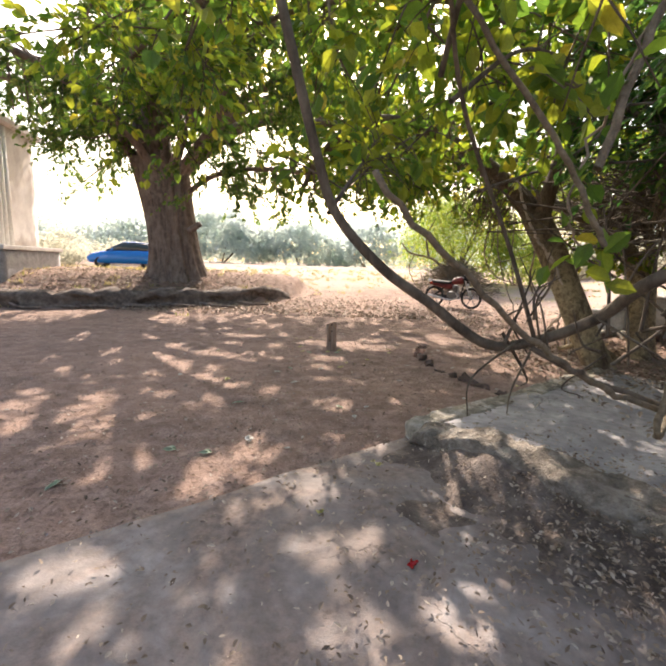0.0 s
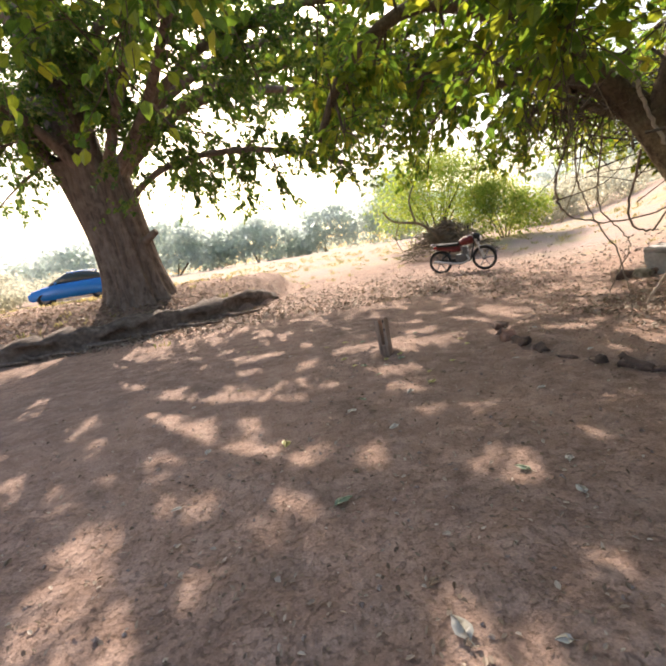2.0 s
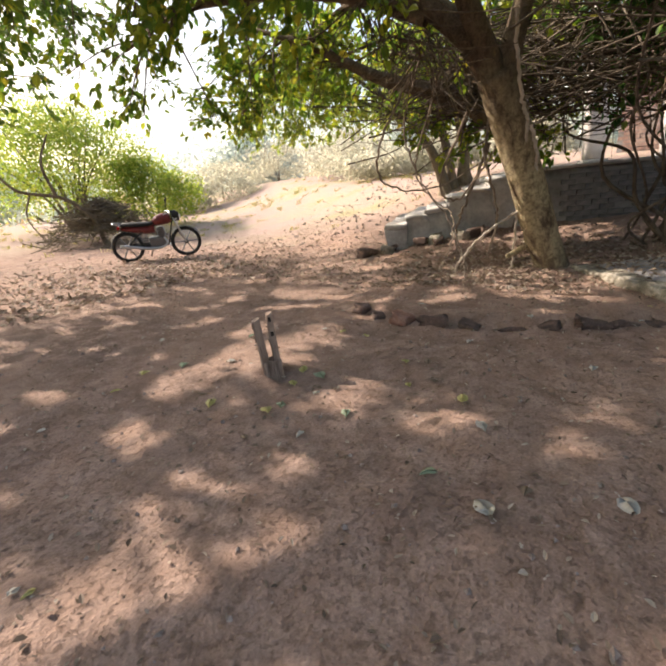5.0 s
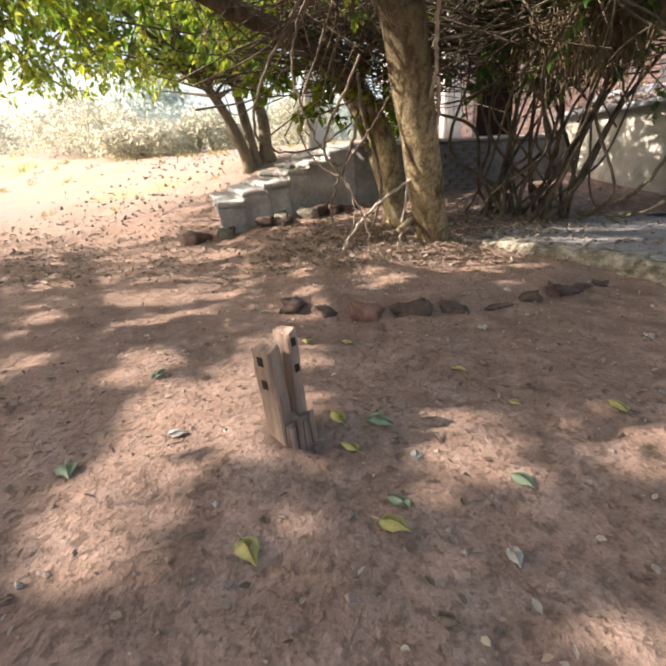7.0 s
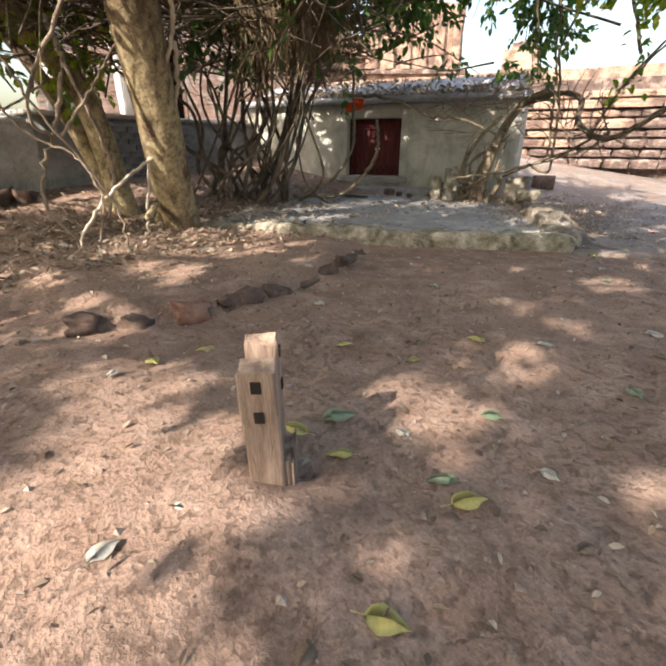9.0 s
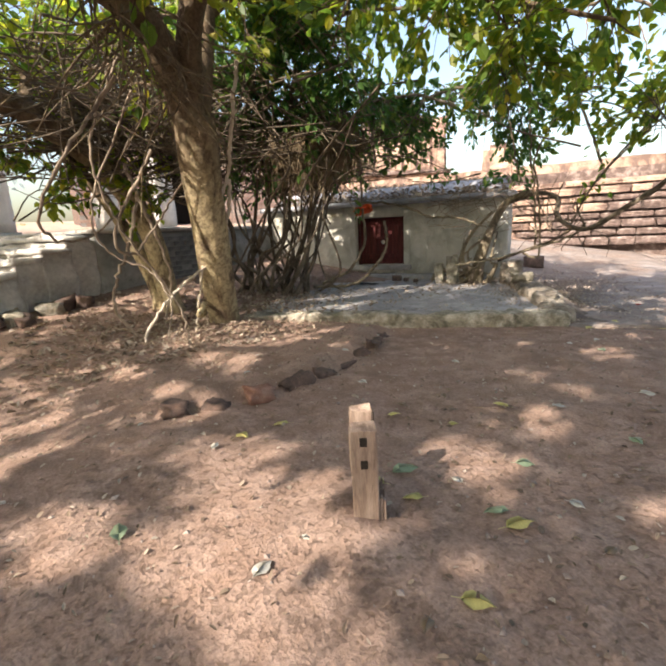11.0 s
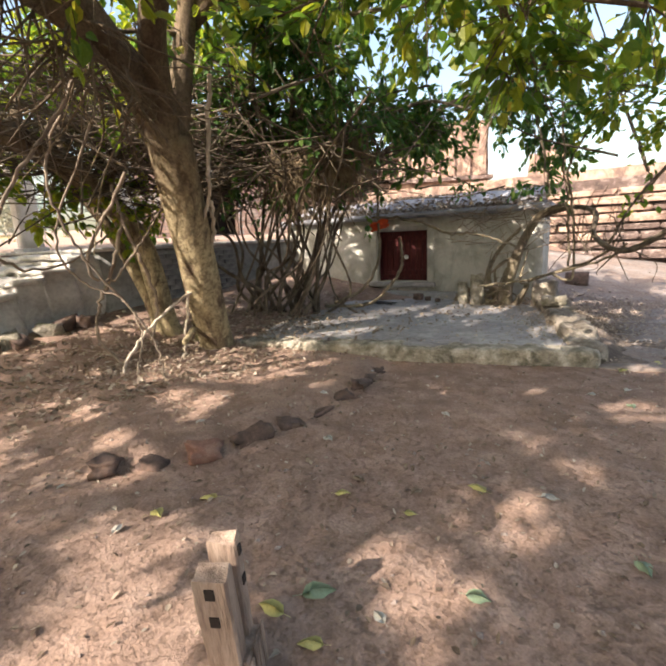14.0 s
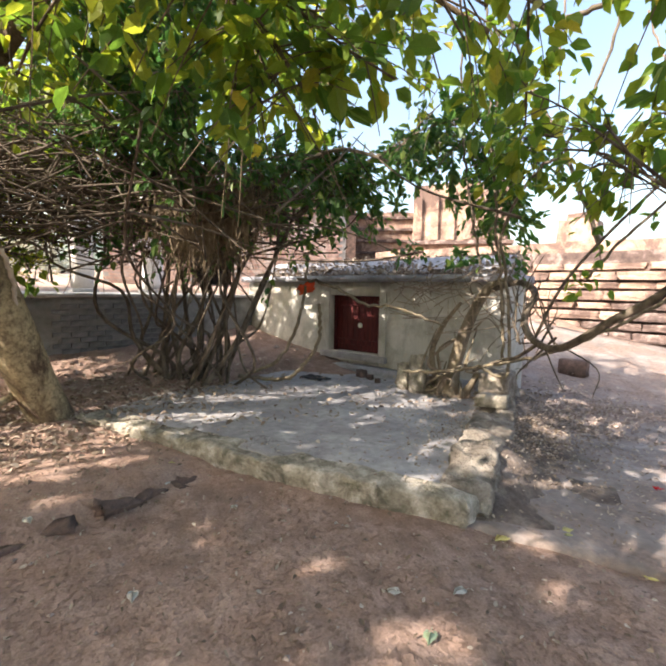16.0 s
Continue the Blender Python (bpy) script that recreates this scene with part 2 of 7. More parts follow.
# dry grey foliage, paled further to put distance haze into the colour
M["leaf_haze"] = leaf_material("haze_paled_dry_leaf", [(0.0, (0.27, 0.27, 0.21)), (1.0, (0.42, 0.4, 0.32))], 0.5)
# paler still: haze over the far trees is part of the leaf colour
M["leaf_far"] = leaf_material("haze_paled_far_leaf", [(0.0, (0.36, 0.4, 0.38)), (1.0, (0.46, 0.49, 0.45))], 0.6)
M["grass"] = leaf_material("dry_grass_blade", [(0.0, (0.2, 0.22, 0.07)), (0.5, (0.36, 0.31, 0.14)), (1.0, (0.46, 0.38, 0.22))], 0.4, 0.7)
M["leaf_dry"] = leaf_material("dry_leaf", [(0.0, (0.1, 0.07, 0.048)), (0.35, (0.21, 0.155, 0.11)), (0.7, (0.3, 0.235, 0.175)), (1.0, (0.42, 0.36, 0.29))], 0.1, 0.7)
M["leaf_yellow"] = leaf_material("fallen_yellow_leaf", [(0.0, (0.4, 0.37, 0.12)), (1.0, (0.5, 0.45, 0.2))], 0.15)
M["leaf_green"] = leaf_material("fallen_green_leaf", [(0.0, (0.2, 0.27, 0.17)), (1.0, (0.27, 0.33, 0.22))], 0.15)
M["leaf_pale"] = leaf_material("fallen_pale_leaf", [(0.0, (0.4, 0.38, 0.33)), (1.0, (0.5, 0.48, 0.42))], 0.1)
M["post"] = mottled("weathered_wood", (0.13, 0.088, 0.066), (0.33, 0.238, 0.185), (0.5, 0.385, 0.305), 5, 0.85, 0.9, 0.02, 50, stretch=(4, 4, 0.5), random=0)
# near-black that puts the shade of holes and the doorway into colour
M["hole"] = plain("recess_shade", (0.025, 0.018, 0.014), 0.9)
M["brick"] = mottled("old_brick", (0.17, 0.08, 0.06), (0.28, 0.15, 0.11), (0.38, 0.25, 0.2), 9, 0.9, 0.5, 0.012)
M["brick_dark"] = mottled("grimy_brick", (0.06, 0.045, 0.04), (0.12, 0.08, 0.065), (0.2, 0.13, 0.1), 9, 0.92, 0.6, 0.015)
M["stone"] = mottled("lime_stone", (0.13, 0.12, 0.085), (0.31, 0.275, 0.215), (0.56, 0.51, 0.44), 9, 0.92, 1.0, 0.05, spots=((0.12, 0.108, 0.08), 0.51))
M["crumbling"] = mottled("crumbling_mortar", (0.09, 0.075, 0.058), (0.22, 0.183, 0.145), (0.44, 0.385, 0.315), 7, 0.95, 1.0, 0.07, spots=((0.34, 0.3, 0.25), 0.53))
M["laterite"] = mottled("laterite_block", (0.27, 0.17, 0.13), (0.4, 0.275, 0.21), (0.54, 0.41, 0.32), 4, 0.92, 1.0, 0.06, spots=((0.17, 0.115, 0.095), 0.46))
M["patch_brick"] = mottled("blue_grey_brick", (0.1, 0.1, 0.105), (0.19, 0.185, 0.19), (0.32, 0.3, 0.29), 6, 0.92, 0.6, 0.02)
M["house_brick"] = mottled("pale_worn_brick", (0.26, 0.16, 0.13), (0.38, 0.26, 0.215), (0.52, 0.4, 0.34), 3, 0.92, 0.6, 0.02, spots=((0.5, 0.45, 0.4), 0.52))
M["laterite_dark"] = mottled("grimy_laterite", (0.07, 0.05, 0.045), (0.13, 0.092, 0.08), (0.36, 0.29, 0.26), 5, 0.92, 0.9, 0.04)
M["concrete"] = concrete_material("grey_concrete", (0.2, 0.19, 0.19), (0.3, 0.285, 0.28), (0.42, 0.4, 0.38))
M["apron"] = concrete_material("dusty_concrete", (0.15, 0.125, 0.11), (0.235, 0.2, 0.18), (0.345, 0.308, 0.286), 1.9, 0.85)
M["terrace"] = concrete_material("stained_cement", (0.13, 0.13, 0.125), (0.25, 0.245, 0.235), (0.39, 0.38, 0.365), 1.3)
M["steps"] = concrete_material("pale_cement", (0.3, 0.285, 0.265), (0.43, 0.41, 0.385), (0.56, 0.535, 0.5), 2.4)
M["lime"] = plaster_material()
M["roof"] = concrete_material("grey_roof", (0.17, 0.17, 0.18), (0.28, 0.28, 0.3), (0.4, 0.4, 0.42), 1.5)
M["door"] = mottled("maroon_paint", (0.038, 0.005, 0.006), (0.075, 0.01, 0.011), (0.13, 0.024, 0.022), 6, 0.55, 0.25, 0.006, stretch=(6, 6, 0.6), random=0.3)
M["white"] = plain("white_paint", (0.75, 0.74, 0.7), 0.5)
M["cloth_red"] = plain("orange_red_cloth", (0.65, 0.09, 0.03), 0.85)
M["cloth_dark"] = plain("black_cloth", (0.02, 0.02, 0.022), 0.9)
M["plaster_pink"] = mottled("pale_plaster", (0.45, 0.4, 0.37), (0.58, 0.53, 0.49), (0.68, 0.63, 0.58), 2, 0.9, 0.2)
M["bike_red"] = plain("red_paint", (0.15, 0.022, 0.02), 0.5, 0, 0.35, 0.4)
M["black"] = plain("black_rubber", (0.02, 0.02, 0.02), 0.75)
M["metal"] = plain("steel", (0.5, 0.5, 0.5), 0.32, 1.0)
M["engine"] = plain("cast_metal", (0.16, 0.16, 0.165), 0.5, 0.8)
M["car_blue"] = plain("blue_car_paint", (0.01, 0.17, 0.55), 0.25, 0.1, 0.06, 0.6)
M["glass"] = plain("dark_glass", (0.03, 0.045, 0.05), 0.08, 0, 0.05, 0.6)
M["lamp"] = plain("lamp_glass", (0.6, 0.6, 0.58), 0.15)
M["red_lens"] = plain("red_lens", (0.4, 0.01, 0.01), 0.2)
M["mould"] = mottled("leaf_mould", (0.07, 0.052, 0.042), (0.14, 0.108, 0.088), (0.25, 0.2, 0.165), 7, 0.95, 0.9, 0.04, random=0)
M["straw"] = mottled("dry_straw", (0.1, 0.072, 0.045), (0.18, 0.135, 0.085), (0.29, 0.225, 0.145), 8, 0.95, 0.3, random=0)
M["pebble"] = mottled("pebble", (0.16, 0.12, 0.1), (0.28, 0.22, 0.19), (0.42, 0.35, 0.3), 20, 0.9, 0.3, random=0)


# ---- mesh helpers ----
class Acc:
    """Gathers vertices and faces of one mesh."""

    def __init__(self):
        self.v, self.f, self.n = [], [], 0

    def add(self, verts, faces):
        self.v.append(np.asarray(verts, dtype=np.float64).reshape(-1, 3))
        self.f.append(np.asarray(faces, dtype=np.int64) + self.n)
        self.n += len(self.v[-1])
        return self

    def mesh(self, name, mat, smooth=True):
        me = bpy.data.meshes.new(name)
        v = np.concatenate(self.v)
        loops = np.concatenate([f.ravel() for f in self.f])
        sizes = np.concatenate([np.full(len(f), f.shape[1]) for f in self.f])
        me.vertices.add(len(v))
        me.vertices.foreach_set("co", v.astype(np.float32).ravel())
        me.loops.add(len(loops))
        me.loops.foreach_set("vertex_index", loops.astype(np.int32))
        me.polygons.add(len(sizes))
        me.polygons.foreach_set("loop_start", np.concatenate(([0], np.cumsum(sizes)[:-1])).astype(np.int32))
        me.update(calc_edges=True)
        me.polygons.foreach_set("use_smooth", np.full(len(sizes), smooth))
        me.materials.append(mat)
        me.validate()
        return me


def part(name, data, mat, parent=None, label="", smooth=False):
    """Links a bmesh, an Acc or a mesh as one object, under a thing or a part."""
    if isinstance(data, Acc):
        me = data.mesh(name, mat, smooth)
    elif isinstance(data, bmesh.types.BMesh):
        me = bpy.data.meshes.new(name)
        bmesh.ops.recalc_face_normals(data, faces=data.faces)
        data.to_mesh(me)
        data.free()
        me.materials.append(mat)
        for p in me.polygons:
            p.use_smooth = smooth
    else:
        me = data
    ob = new(name, me)
    ob.parent = parent
    return tagged(ob, label)


def empty(name, m, label, category, group="", kind=""):
    ob = new(name)
    ob.matrix_world = m
    return tagged(ob, label, category, group, kind)


def box(bm, x0, y0, z0, x1, y1, z1, bevel=0.0, m=None):
    r = bmesh.ops.create_cube(bm, size=1.0)
    vs = r["verts"]
    bmesh.ops.transform(bm, matrix=Matrix.LocRotScale(((x0 + x1) / 2, (y0 + y1) / 2, (z0 + z1) / 2), None, (x1 - x0, y1 - y0, z1 - z0)), verts=vs)
    if bevel:
        es = list({e for v in vs for e in v.link_edges})
        r = bmesh.ops.bevel(bm, geom=es, offset=bevel, segments=2, affect="EDGES", profile=0.6)
        vs = list({v for f in r["faces"] for v in f.verts} | {v for v in vs if v.is_valid})
    if m is not None:
        bmesh.ops.transform(bm, matrix=m, verts=[v for v in vs if v.is_valid])
    return bm


def boxed(*a, **k):
    return box(bmesh.new(), *a, **k)


def rod(bm, a, b, r0, r1=None, seg=10):
    a, b = Vector(a), Vector(b)
    q = (b - a).to_track_quat("Z", "Y").to_matrix().to_4x4()
    bmesh.ops.create_cone(bm, cap_ends=True, segments=seg, radius1=r0, radius2=r0 if r1 is None else r1, depth=(b - a).length, matrix=Matrix.Translation((a + b) / 2) @ q)
    return bm


def rock(rng, sx, sy, sz, rough=0.18, sub=2):
    """A worn block or stone round its own middle."""
    bm = bmesh.new()
    bmesh.ops.create_cube(bm, size=1.0)
    bmesh.ops.subdivide_edges(bm, edges=bm.edges[:], cuts=sub, use_grid_fill=True)
    off = Vector((rng.random() * 50, rng.random() * 50, 0))
    for v in bm.verts:
        p = v.co.copy()
        k = 1.0 - 0.2 * (max(0.0, p.length - 0.62))
        v.co = p * k + noise.noise_vector(p * 1.9 + off) * rough * 0.4 + noise.noise_vector(p * 5.5 + off) * rough * 0.2
        v.co = Vector((v.co.x * sx, v.co.y * sy, v.co.z * sz))
    return bm


def smooth_line(points, steps=6):
    """Catmull-Rom through the points."""
    p = np.array(points, float)
    p = np.vstack((2 * p[0] - p[1], p, 2 * p[-1] - p[-2]))
    out = []
    for i in range(1, len(p) - 2):
        for s in range(steps):
            t = s / steps
            out.append(0.5 * (2 * p[i] + (p[i + 1] - p[i - 1]) * t + (2 * p[i - 1] - 5 * p[i] + 4 * p[i + 1] - p[i + 2]) * t * t + (3 * p[i] - p[i - 1] - 3 * p[i + 1] + p[i + 2]) * t ** 3))
    out.append(p[-2])
    return np.array(out)


def tube(acc, line, r0, r1, sides=8, flare=0.0, lumps=0.0, rng=None, power=1.0):
    """A tapered round limb along a line of points, closed at the tip."""
    line = np.asarray(line, float)
    n = len(line)
    tan = np.gradient(line, axis=0)
    tan /= np.linalg.norm(tan, axis=1)[:, None] + 1e-9
    up = np.array([0.0, 0.0, 1.0]) if abs(tan[0][2]) < 0.9 else np.array([1.0, 0.0, 0.0])
    s = np.linspace(0, 1, n)
    rad = r0 + (r1 - r0) * s ** power + flare * np.exp(-s * 9)
    a = np.linspace(0, 2 * np.pi, sides, endpoint=False)
    rings = []
    side = np.cross(up, tan[0])
    side /= np.linalg.norm(side)
    ph = rng.random(4) * 6.28 if rng is not None else np.zeros(4)
    for i in range(n):
        side = side - tan[i] * np.dot(side, tan[i])
        side /= np.linalg.norm(side) + 1e-9
        o = np.cross(tan[i], side)
        k = 1 + lumps * (0.5 * np.sin(3 * a + ph[0] + 2 * s[i]) + 0.35 * np.sin(5 * a + ph[1] - 3 * s[i]) + 0.3 * np.sin(9 * s[i] * 2 + ph[2]))
        rr = (rad[i] * k)[:, None] if lumps else rad[i]
        rings.append(line[i] + rr * (np.cos(a)[:, None] * side + np.sin(a)[:, None] * o))
    v = np.concatenate(rings + [line[-1:]])
    i0 = np.arange(n - 1)[:, None] * sides
    j, k2 = np.arange(sides)[None, :], (np.arange(sides)[None, :] + 1) % sides
    quads = np.stack((i0 + j, i0 + k2, i0 + sides + k2, i0 + sides + j), -1).reshape(-1, 4)
    b = acc.n
    acc.add(v, quads)
    acc.f.append(b + np.stack(((n - 1) * sides + j[0], (n - 1) * sides + k2[0], np.full(sides, n * sides)), -1))


def leaves(acc, pos, axis, size, rng, width=0.5, droop=0.3, fold=0.18):
    """Folded broad leaves: one at each place, pointing along its axis."""
    n = len(pos)
    if n == 0:
        return
    axis = axis + rng.normal(0, 0.55, (n, 3))
    axis[:, 2] -= droop
    axis /= np.linalg.norm(axis, axis=1)[:, None] + 1e-9
    nrm = rng.normal(0, 0.6, (n, 3)) + np.array([0, 0, 1.0])
    side = np.cross(nrm, axis)
    side /= np.linalg.norm(side, axis=1)[:, None] + 1e-9
    nrm = np.cross(axis, side)
    L = (size * rng.uniform(0.6, 1.25, n))[:, None]
    W = L * width * 0.5
    up = nrm * L * fold
    v = np.stack((pos, pos + axis * L * 0.3 + side * W + up * 0.6, pos + axis * L * 0.68 + side * W * 0.82 + up * 0.5, pos + axis * L - up * 0.5, pos + axis * L * 0.68 - side * W * 0.82 + up * 0.5, pos + axis * L * 0.3 - side * W + up * 0.6), 1).reshape(-1, 3)
    b = np.arange(n)[:, None] * 6
    f = np.concatenate((b + np.array([0, 1, 2, 3]), b + np.array([0, 3, 4, 5])))
    acc.add(v, f)


# where the crowns let the sun through to the ground: centre, radii, openness
OPEN = ((0.1, 7.75, 1.0, 0.7, 0.42), (0.6, 8.4, 0.7, 0.4, 0.25), (2.7, 6.5, 1.1, 0.9, 0.75), (-2.3, 6.0, 1.5, 2.6, 0.42), (-2.2, 3.9, 1.0, 0.9, 0.35), (-0.5, 9.5, 4.5, 2.0, 0.2), (3.1, 5.0, 0.9, 0.6, 0.45), (0.3, 6.25, 1.1, 0.85, -0.75), (0.9, 5.0, 1.2, 0.7, -0.3), (-0.5, 3.5, 0.9, 0.6, -0.15), (0.6, 2.0, 2.0, 0.9, -0.08))
GAPS = ((0.05, 4.3, 0.2), (1.15, 4.48, 0.17), (1.35, 5.0, 0.14), (-1.65, 5.16, 0.22), (-1.1, 4.9, 0.2), (-1.2, 4.5, 0.16), (0.0, 2.55, 0.22), (-1.16, 1.72, 0.2), (0.95, 7.6, 0.2))


def shaded(pos):
    """Leaves that stay, where a crown is thinned so that flecks of sun reach the ground."""
    g = np.stack((pos[:, 0] - pos[:, 2] * to_sun.x / to_sun.z, pos[:, 1] - pos[:, 2] * to_sun.y / to_sun.z), -1)
    o = np.full(len(g), 0.15)
    for cx, cy, rx, ry, k in OPEN:
        o += k * np.exp(-((g[:, 0] - cx) / rx) ** 2 - ((g[:, 1] - cy) / ry) ** 2)
    o = np.where(g[:, 1] < 1.0, -0.3, o)
    w = np.array([noise.noise(Vector((x * 2.4, y * 1.7, 3.1))) + 0.6 * noise.noise(Vector((x * 4.6, y * 3.2, 8.7))) for x, y in g])
    keep = w > -0.55 + 1.2 * o
    for cx, cy, r in GAPS:
        keep &= np.hypot(g[:, 0] - cx, g[:, 1] - cy) > r * (1 + 0.8 * w)
    return keep


def grow(rng, wood, leaf, limb, r0, r1, subs, sub_len, twigs, twig_len, per_twig, size, start=0.3, spread=0.9, fall=0.15, width=0.5, sides=8, lumps=0.1, droop=0.3, flare=0.0, bare=0.0, low=-9.0):
    """One limb with side branches, twigs and leaves."""
    line = smooth_line(limb, 7)
    tube(wood, line, r0, r1, sides, flare, lumps, rng, 0.9)
    n = len(line)
    tan = np.gradient(line, axis=0)
    for _ in range(subs):
        s = start + (1 - start) * rng.random()
        i = min(n - 1, int(s * (n - 1)))
        t = tan[i] / np.linalg.norm(tan[i])
        d = t * 0.45 + rng.normal(0, spread, 3)
        d /= np.linalg.norm(d)
        ln = sub_len * rng.uniform(0.5, 1.3)
        k = np.linspace(0, 1, 6)[:, None]
        bend = rng.normal(0, 0.12, 3) * ln
        sl = line[i] + d * ln * k + bend * k * k + np.array([0, 0, -fall * ln]) * k ** 2
        sl[:, 2] = np.maximum(sl[:, 2], np.minimum(low - 0.1, line[i][2]) + 0.05 * np.arange(6))
        if not shaded(sl[2:6]).any():
            continue
        rs = min(r0 + (r1 - r0) * s, 0.045 * ln + 0.012) * 0.42
        tube(wood, sl, rs, 0.006, 5)
        for _ in range(twigs):
            q = rng.uniform(0.2, 1.0)
            p0 = sl[0] + (sl[-1] - sl[0]) * q if q > 0.98 else np.array([np.interp(q * 5, range(6), sl[:, c]) for c in range(3)])
            d2 = d * 0.6 + rng.normal(0, 0.75, 3)
            d2 /= np.linalg.norm(d2)
            l2 = twig_len * rng.uniform(0.5, 1.3)
            k2 = np.linspace(0, 1, 4)[:, None]
            tl = p0 + d2 * l2 * k2 + np.array([0, 0, -fall * 1.2 * l2]) * k2 ** 2
            open_sky = not shaded(tl[2:3])[0]
            if tl[-1][2] > low - 0.5 and not open_sky:
                tube(wood, tl, 0.0055, 0.0025, 3)
            if rng.random() < bare or tl[-1][2] < low - 0.25 * rng.random():
                continue
            m = rng.integers(int(per_twig * 0.6), int(per_twig * 1.4) + 1)
            w = rng.uniform(0.15, 1.05, m)[:, None]
            pos = tl[0] + (tl[-1] - tl[0]) * w + rng.normal(0, size * 0.25, (m, 3))
            pos = pos[shaded(pos + d2 * size * 0.45)]
            leaves(leaf, pos, np.repeat(d2[None], len(pos), 0), size, rng, width, droop)


# ---- ground ----
def bend(v, table):
    xs, ys = zip(*table)
    return np.interp(v, xs, ys)


NORTH = [(-4000, 0), (9, 0), (12, 0.07), (16, 0.2), (20, 0.46), (25, 0.9), (30, 1.08), (42, 1.16), (90, 1.2), (4000, 1.2)]
EAST = [(-4000, 0), (3.2, 0), (4.0, 0.08), (5.4, 0.3), (7.0, 0.6), (8.7, 1.2), (10, 1.4), (14, 1.7), (22, 2.1), (40, 2.9), (120, 5.0), (4000, 9.0)]
EDGE = [(-30, 10.4), (-12, 10.8), (-9, 11.2), (-6.5, 12.1), (-4.5, 12.9), (-3, 13.9), (-1.7, 15.7), (-1.2, 18.5), (4000, 26)]


BRICK_ROW = [(1.66, 7.62), (1.48, 7.21), (1.42, 6.8), (1.55, 6.28), (1.74, 5.72), (1.98, 5.3), (2.15, 5.06)]


def step01(v):
    v = np.clip(v, 0, 1)
    return v * v * (3 - 2 * v)


def ground_z(x, y):
    x, y = np.asarray(x, float), np.asarray(y, float)
    z = bend(y, NORTH)
    z = z + bend(x - 0.6 * np.maximum(0, y - 8) + 0.32 * np.clip(2 - y, 0, 6), EAST)
    e = y - bend(x, EDGE)
    fade = step01((22 - y) / 6.0) * step01((-1.2 - x) / 0.6)
    # soil banked up behind the row of bricks
    behind = x - bend(y, [(a[1], a[0]) for a in BRICK_ROW[::-1]])
    z = z + 0.085 * step01(behind / 0.13) * step01((4.6 - x) / 1.6) * step01((8.0 - y) / 0.6) * step01((y - 4.7) / 0.3)
    return z + fade * (0.26 * step01(e / 0.45) + 0.6 * step01((e - 0.3) / 2.6))


def rough_z(x, y):
    """Small unevenness of the trodden earth."""
    h = 0.0
    for s, a, o in ((0.35, 0.03, 0), (1.1, 0.02, 9), (2.9, 0.022, 23), (5.5, 0.016, 40)):
        h += a * noise.noise(Vector((x * s + o, y * s, o)))
    return h


def spread_axis(lo, hi, step, far):
    mid = np.arange(lo, hi + step * 0.5, step)
    out, d, p = [], step, 0.0
    while p < far:
        d *= 1.16
        p += d
        out.append(p)
    out = np.array(out)
    return np.concatenate((lo - out[::-1], mid, hi + out))


def build_ground():
    xs, ys = spread_axis(-5.5, 7.0, 0.085, 3000), spread_axis(-0.5, 10.5, 0.085, 3000)
    X, Y = np.meshgrid(xs, ys)
    Z = ground_z(X, Y)
    near = (abs(X) < 40) & (Y > -30) & (Y < 45)
    idx = np.argwhere(near)
    for i, j in idx:
        Z[i, j] += rough_z(X[i, j], Y[i, j])
    # loose soil heaped round the post
    Z += 0.04 * np.exp(-((X + 0.03) ** 2 + (Y - 7.47) ** 2) / 0.06)
    Z -= 0.075 * np.exp(-((X + 0.03) ** 2 + (Y - 7.33) ** 2) / 0.008)
    # sunk a little where the paving and the platform stand
    across = (X - 0.76) * 0.608 - (Y - 3.53) * 0.794
    along = (X - 0.76) * 0.794 + (Y - 3.53) * 0.608
    Z -= 0.07 * ((across > 0.1) & (across < 8.4) & (along > -8.4) & (along < -0.05))
    Z -= 0.12 * ((across > 0.1) & (along > -0.05) & (along < 3.5) & (across < 3.2))
    nx, ny = len(xs), len(ys)
    a = Acc()
    i, j = np.meshgrid(np.arange(ny - 1), np.arange(nx - 1), indexing="ij")
    b = (i * nx + j).ravel()
    a.add(np.stack((X, Y, Z), -1).reshape(-1, 3), np.stack((b, b + 1, b + nx + 1, b + nx), -1))
    return tagged(part("ground", a, M["earth"], smooth=True), "trodden reddish brown earth with dry grass beyond", "ground", kind="structure")


def gz(x, y):
    return float(ground_z(x, y)) + rough_z(x, y)


build_ground()


# ---- paving and platform ----
rng = np.random.default_rng(7)
LINE0, LINE_D = Vector((0.76, 3.53, 0)), Vector((0.794, 0.608, 0))
LINE_N = Vector((0.608, -0.794, 0))


def prism(poly, z0, z1, bevel=0.0):
    bm = bmesh.new()
    lo = [bm.verts.new((x, y, z0)) for x, y in poly]
    hi = [bm.verts.new((x, y, z1)) for x, y in poly]
    bm.faces.new(lo[::-1])
    top = bm.faces.new(hi)
    n = len(poly)
    for i in range(n):
        bm.faces.new((lo[i], lo[(i + 1) % n], hi[(i + 1) % n], hi[i]))
    if bevel:
        bmesh.ops.bevel(bm, geom=list(top.edges), offset=bevel, segments=3, affect="EDGES")
    return bm


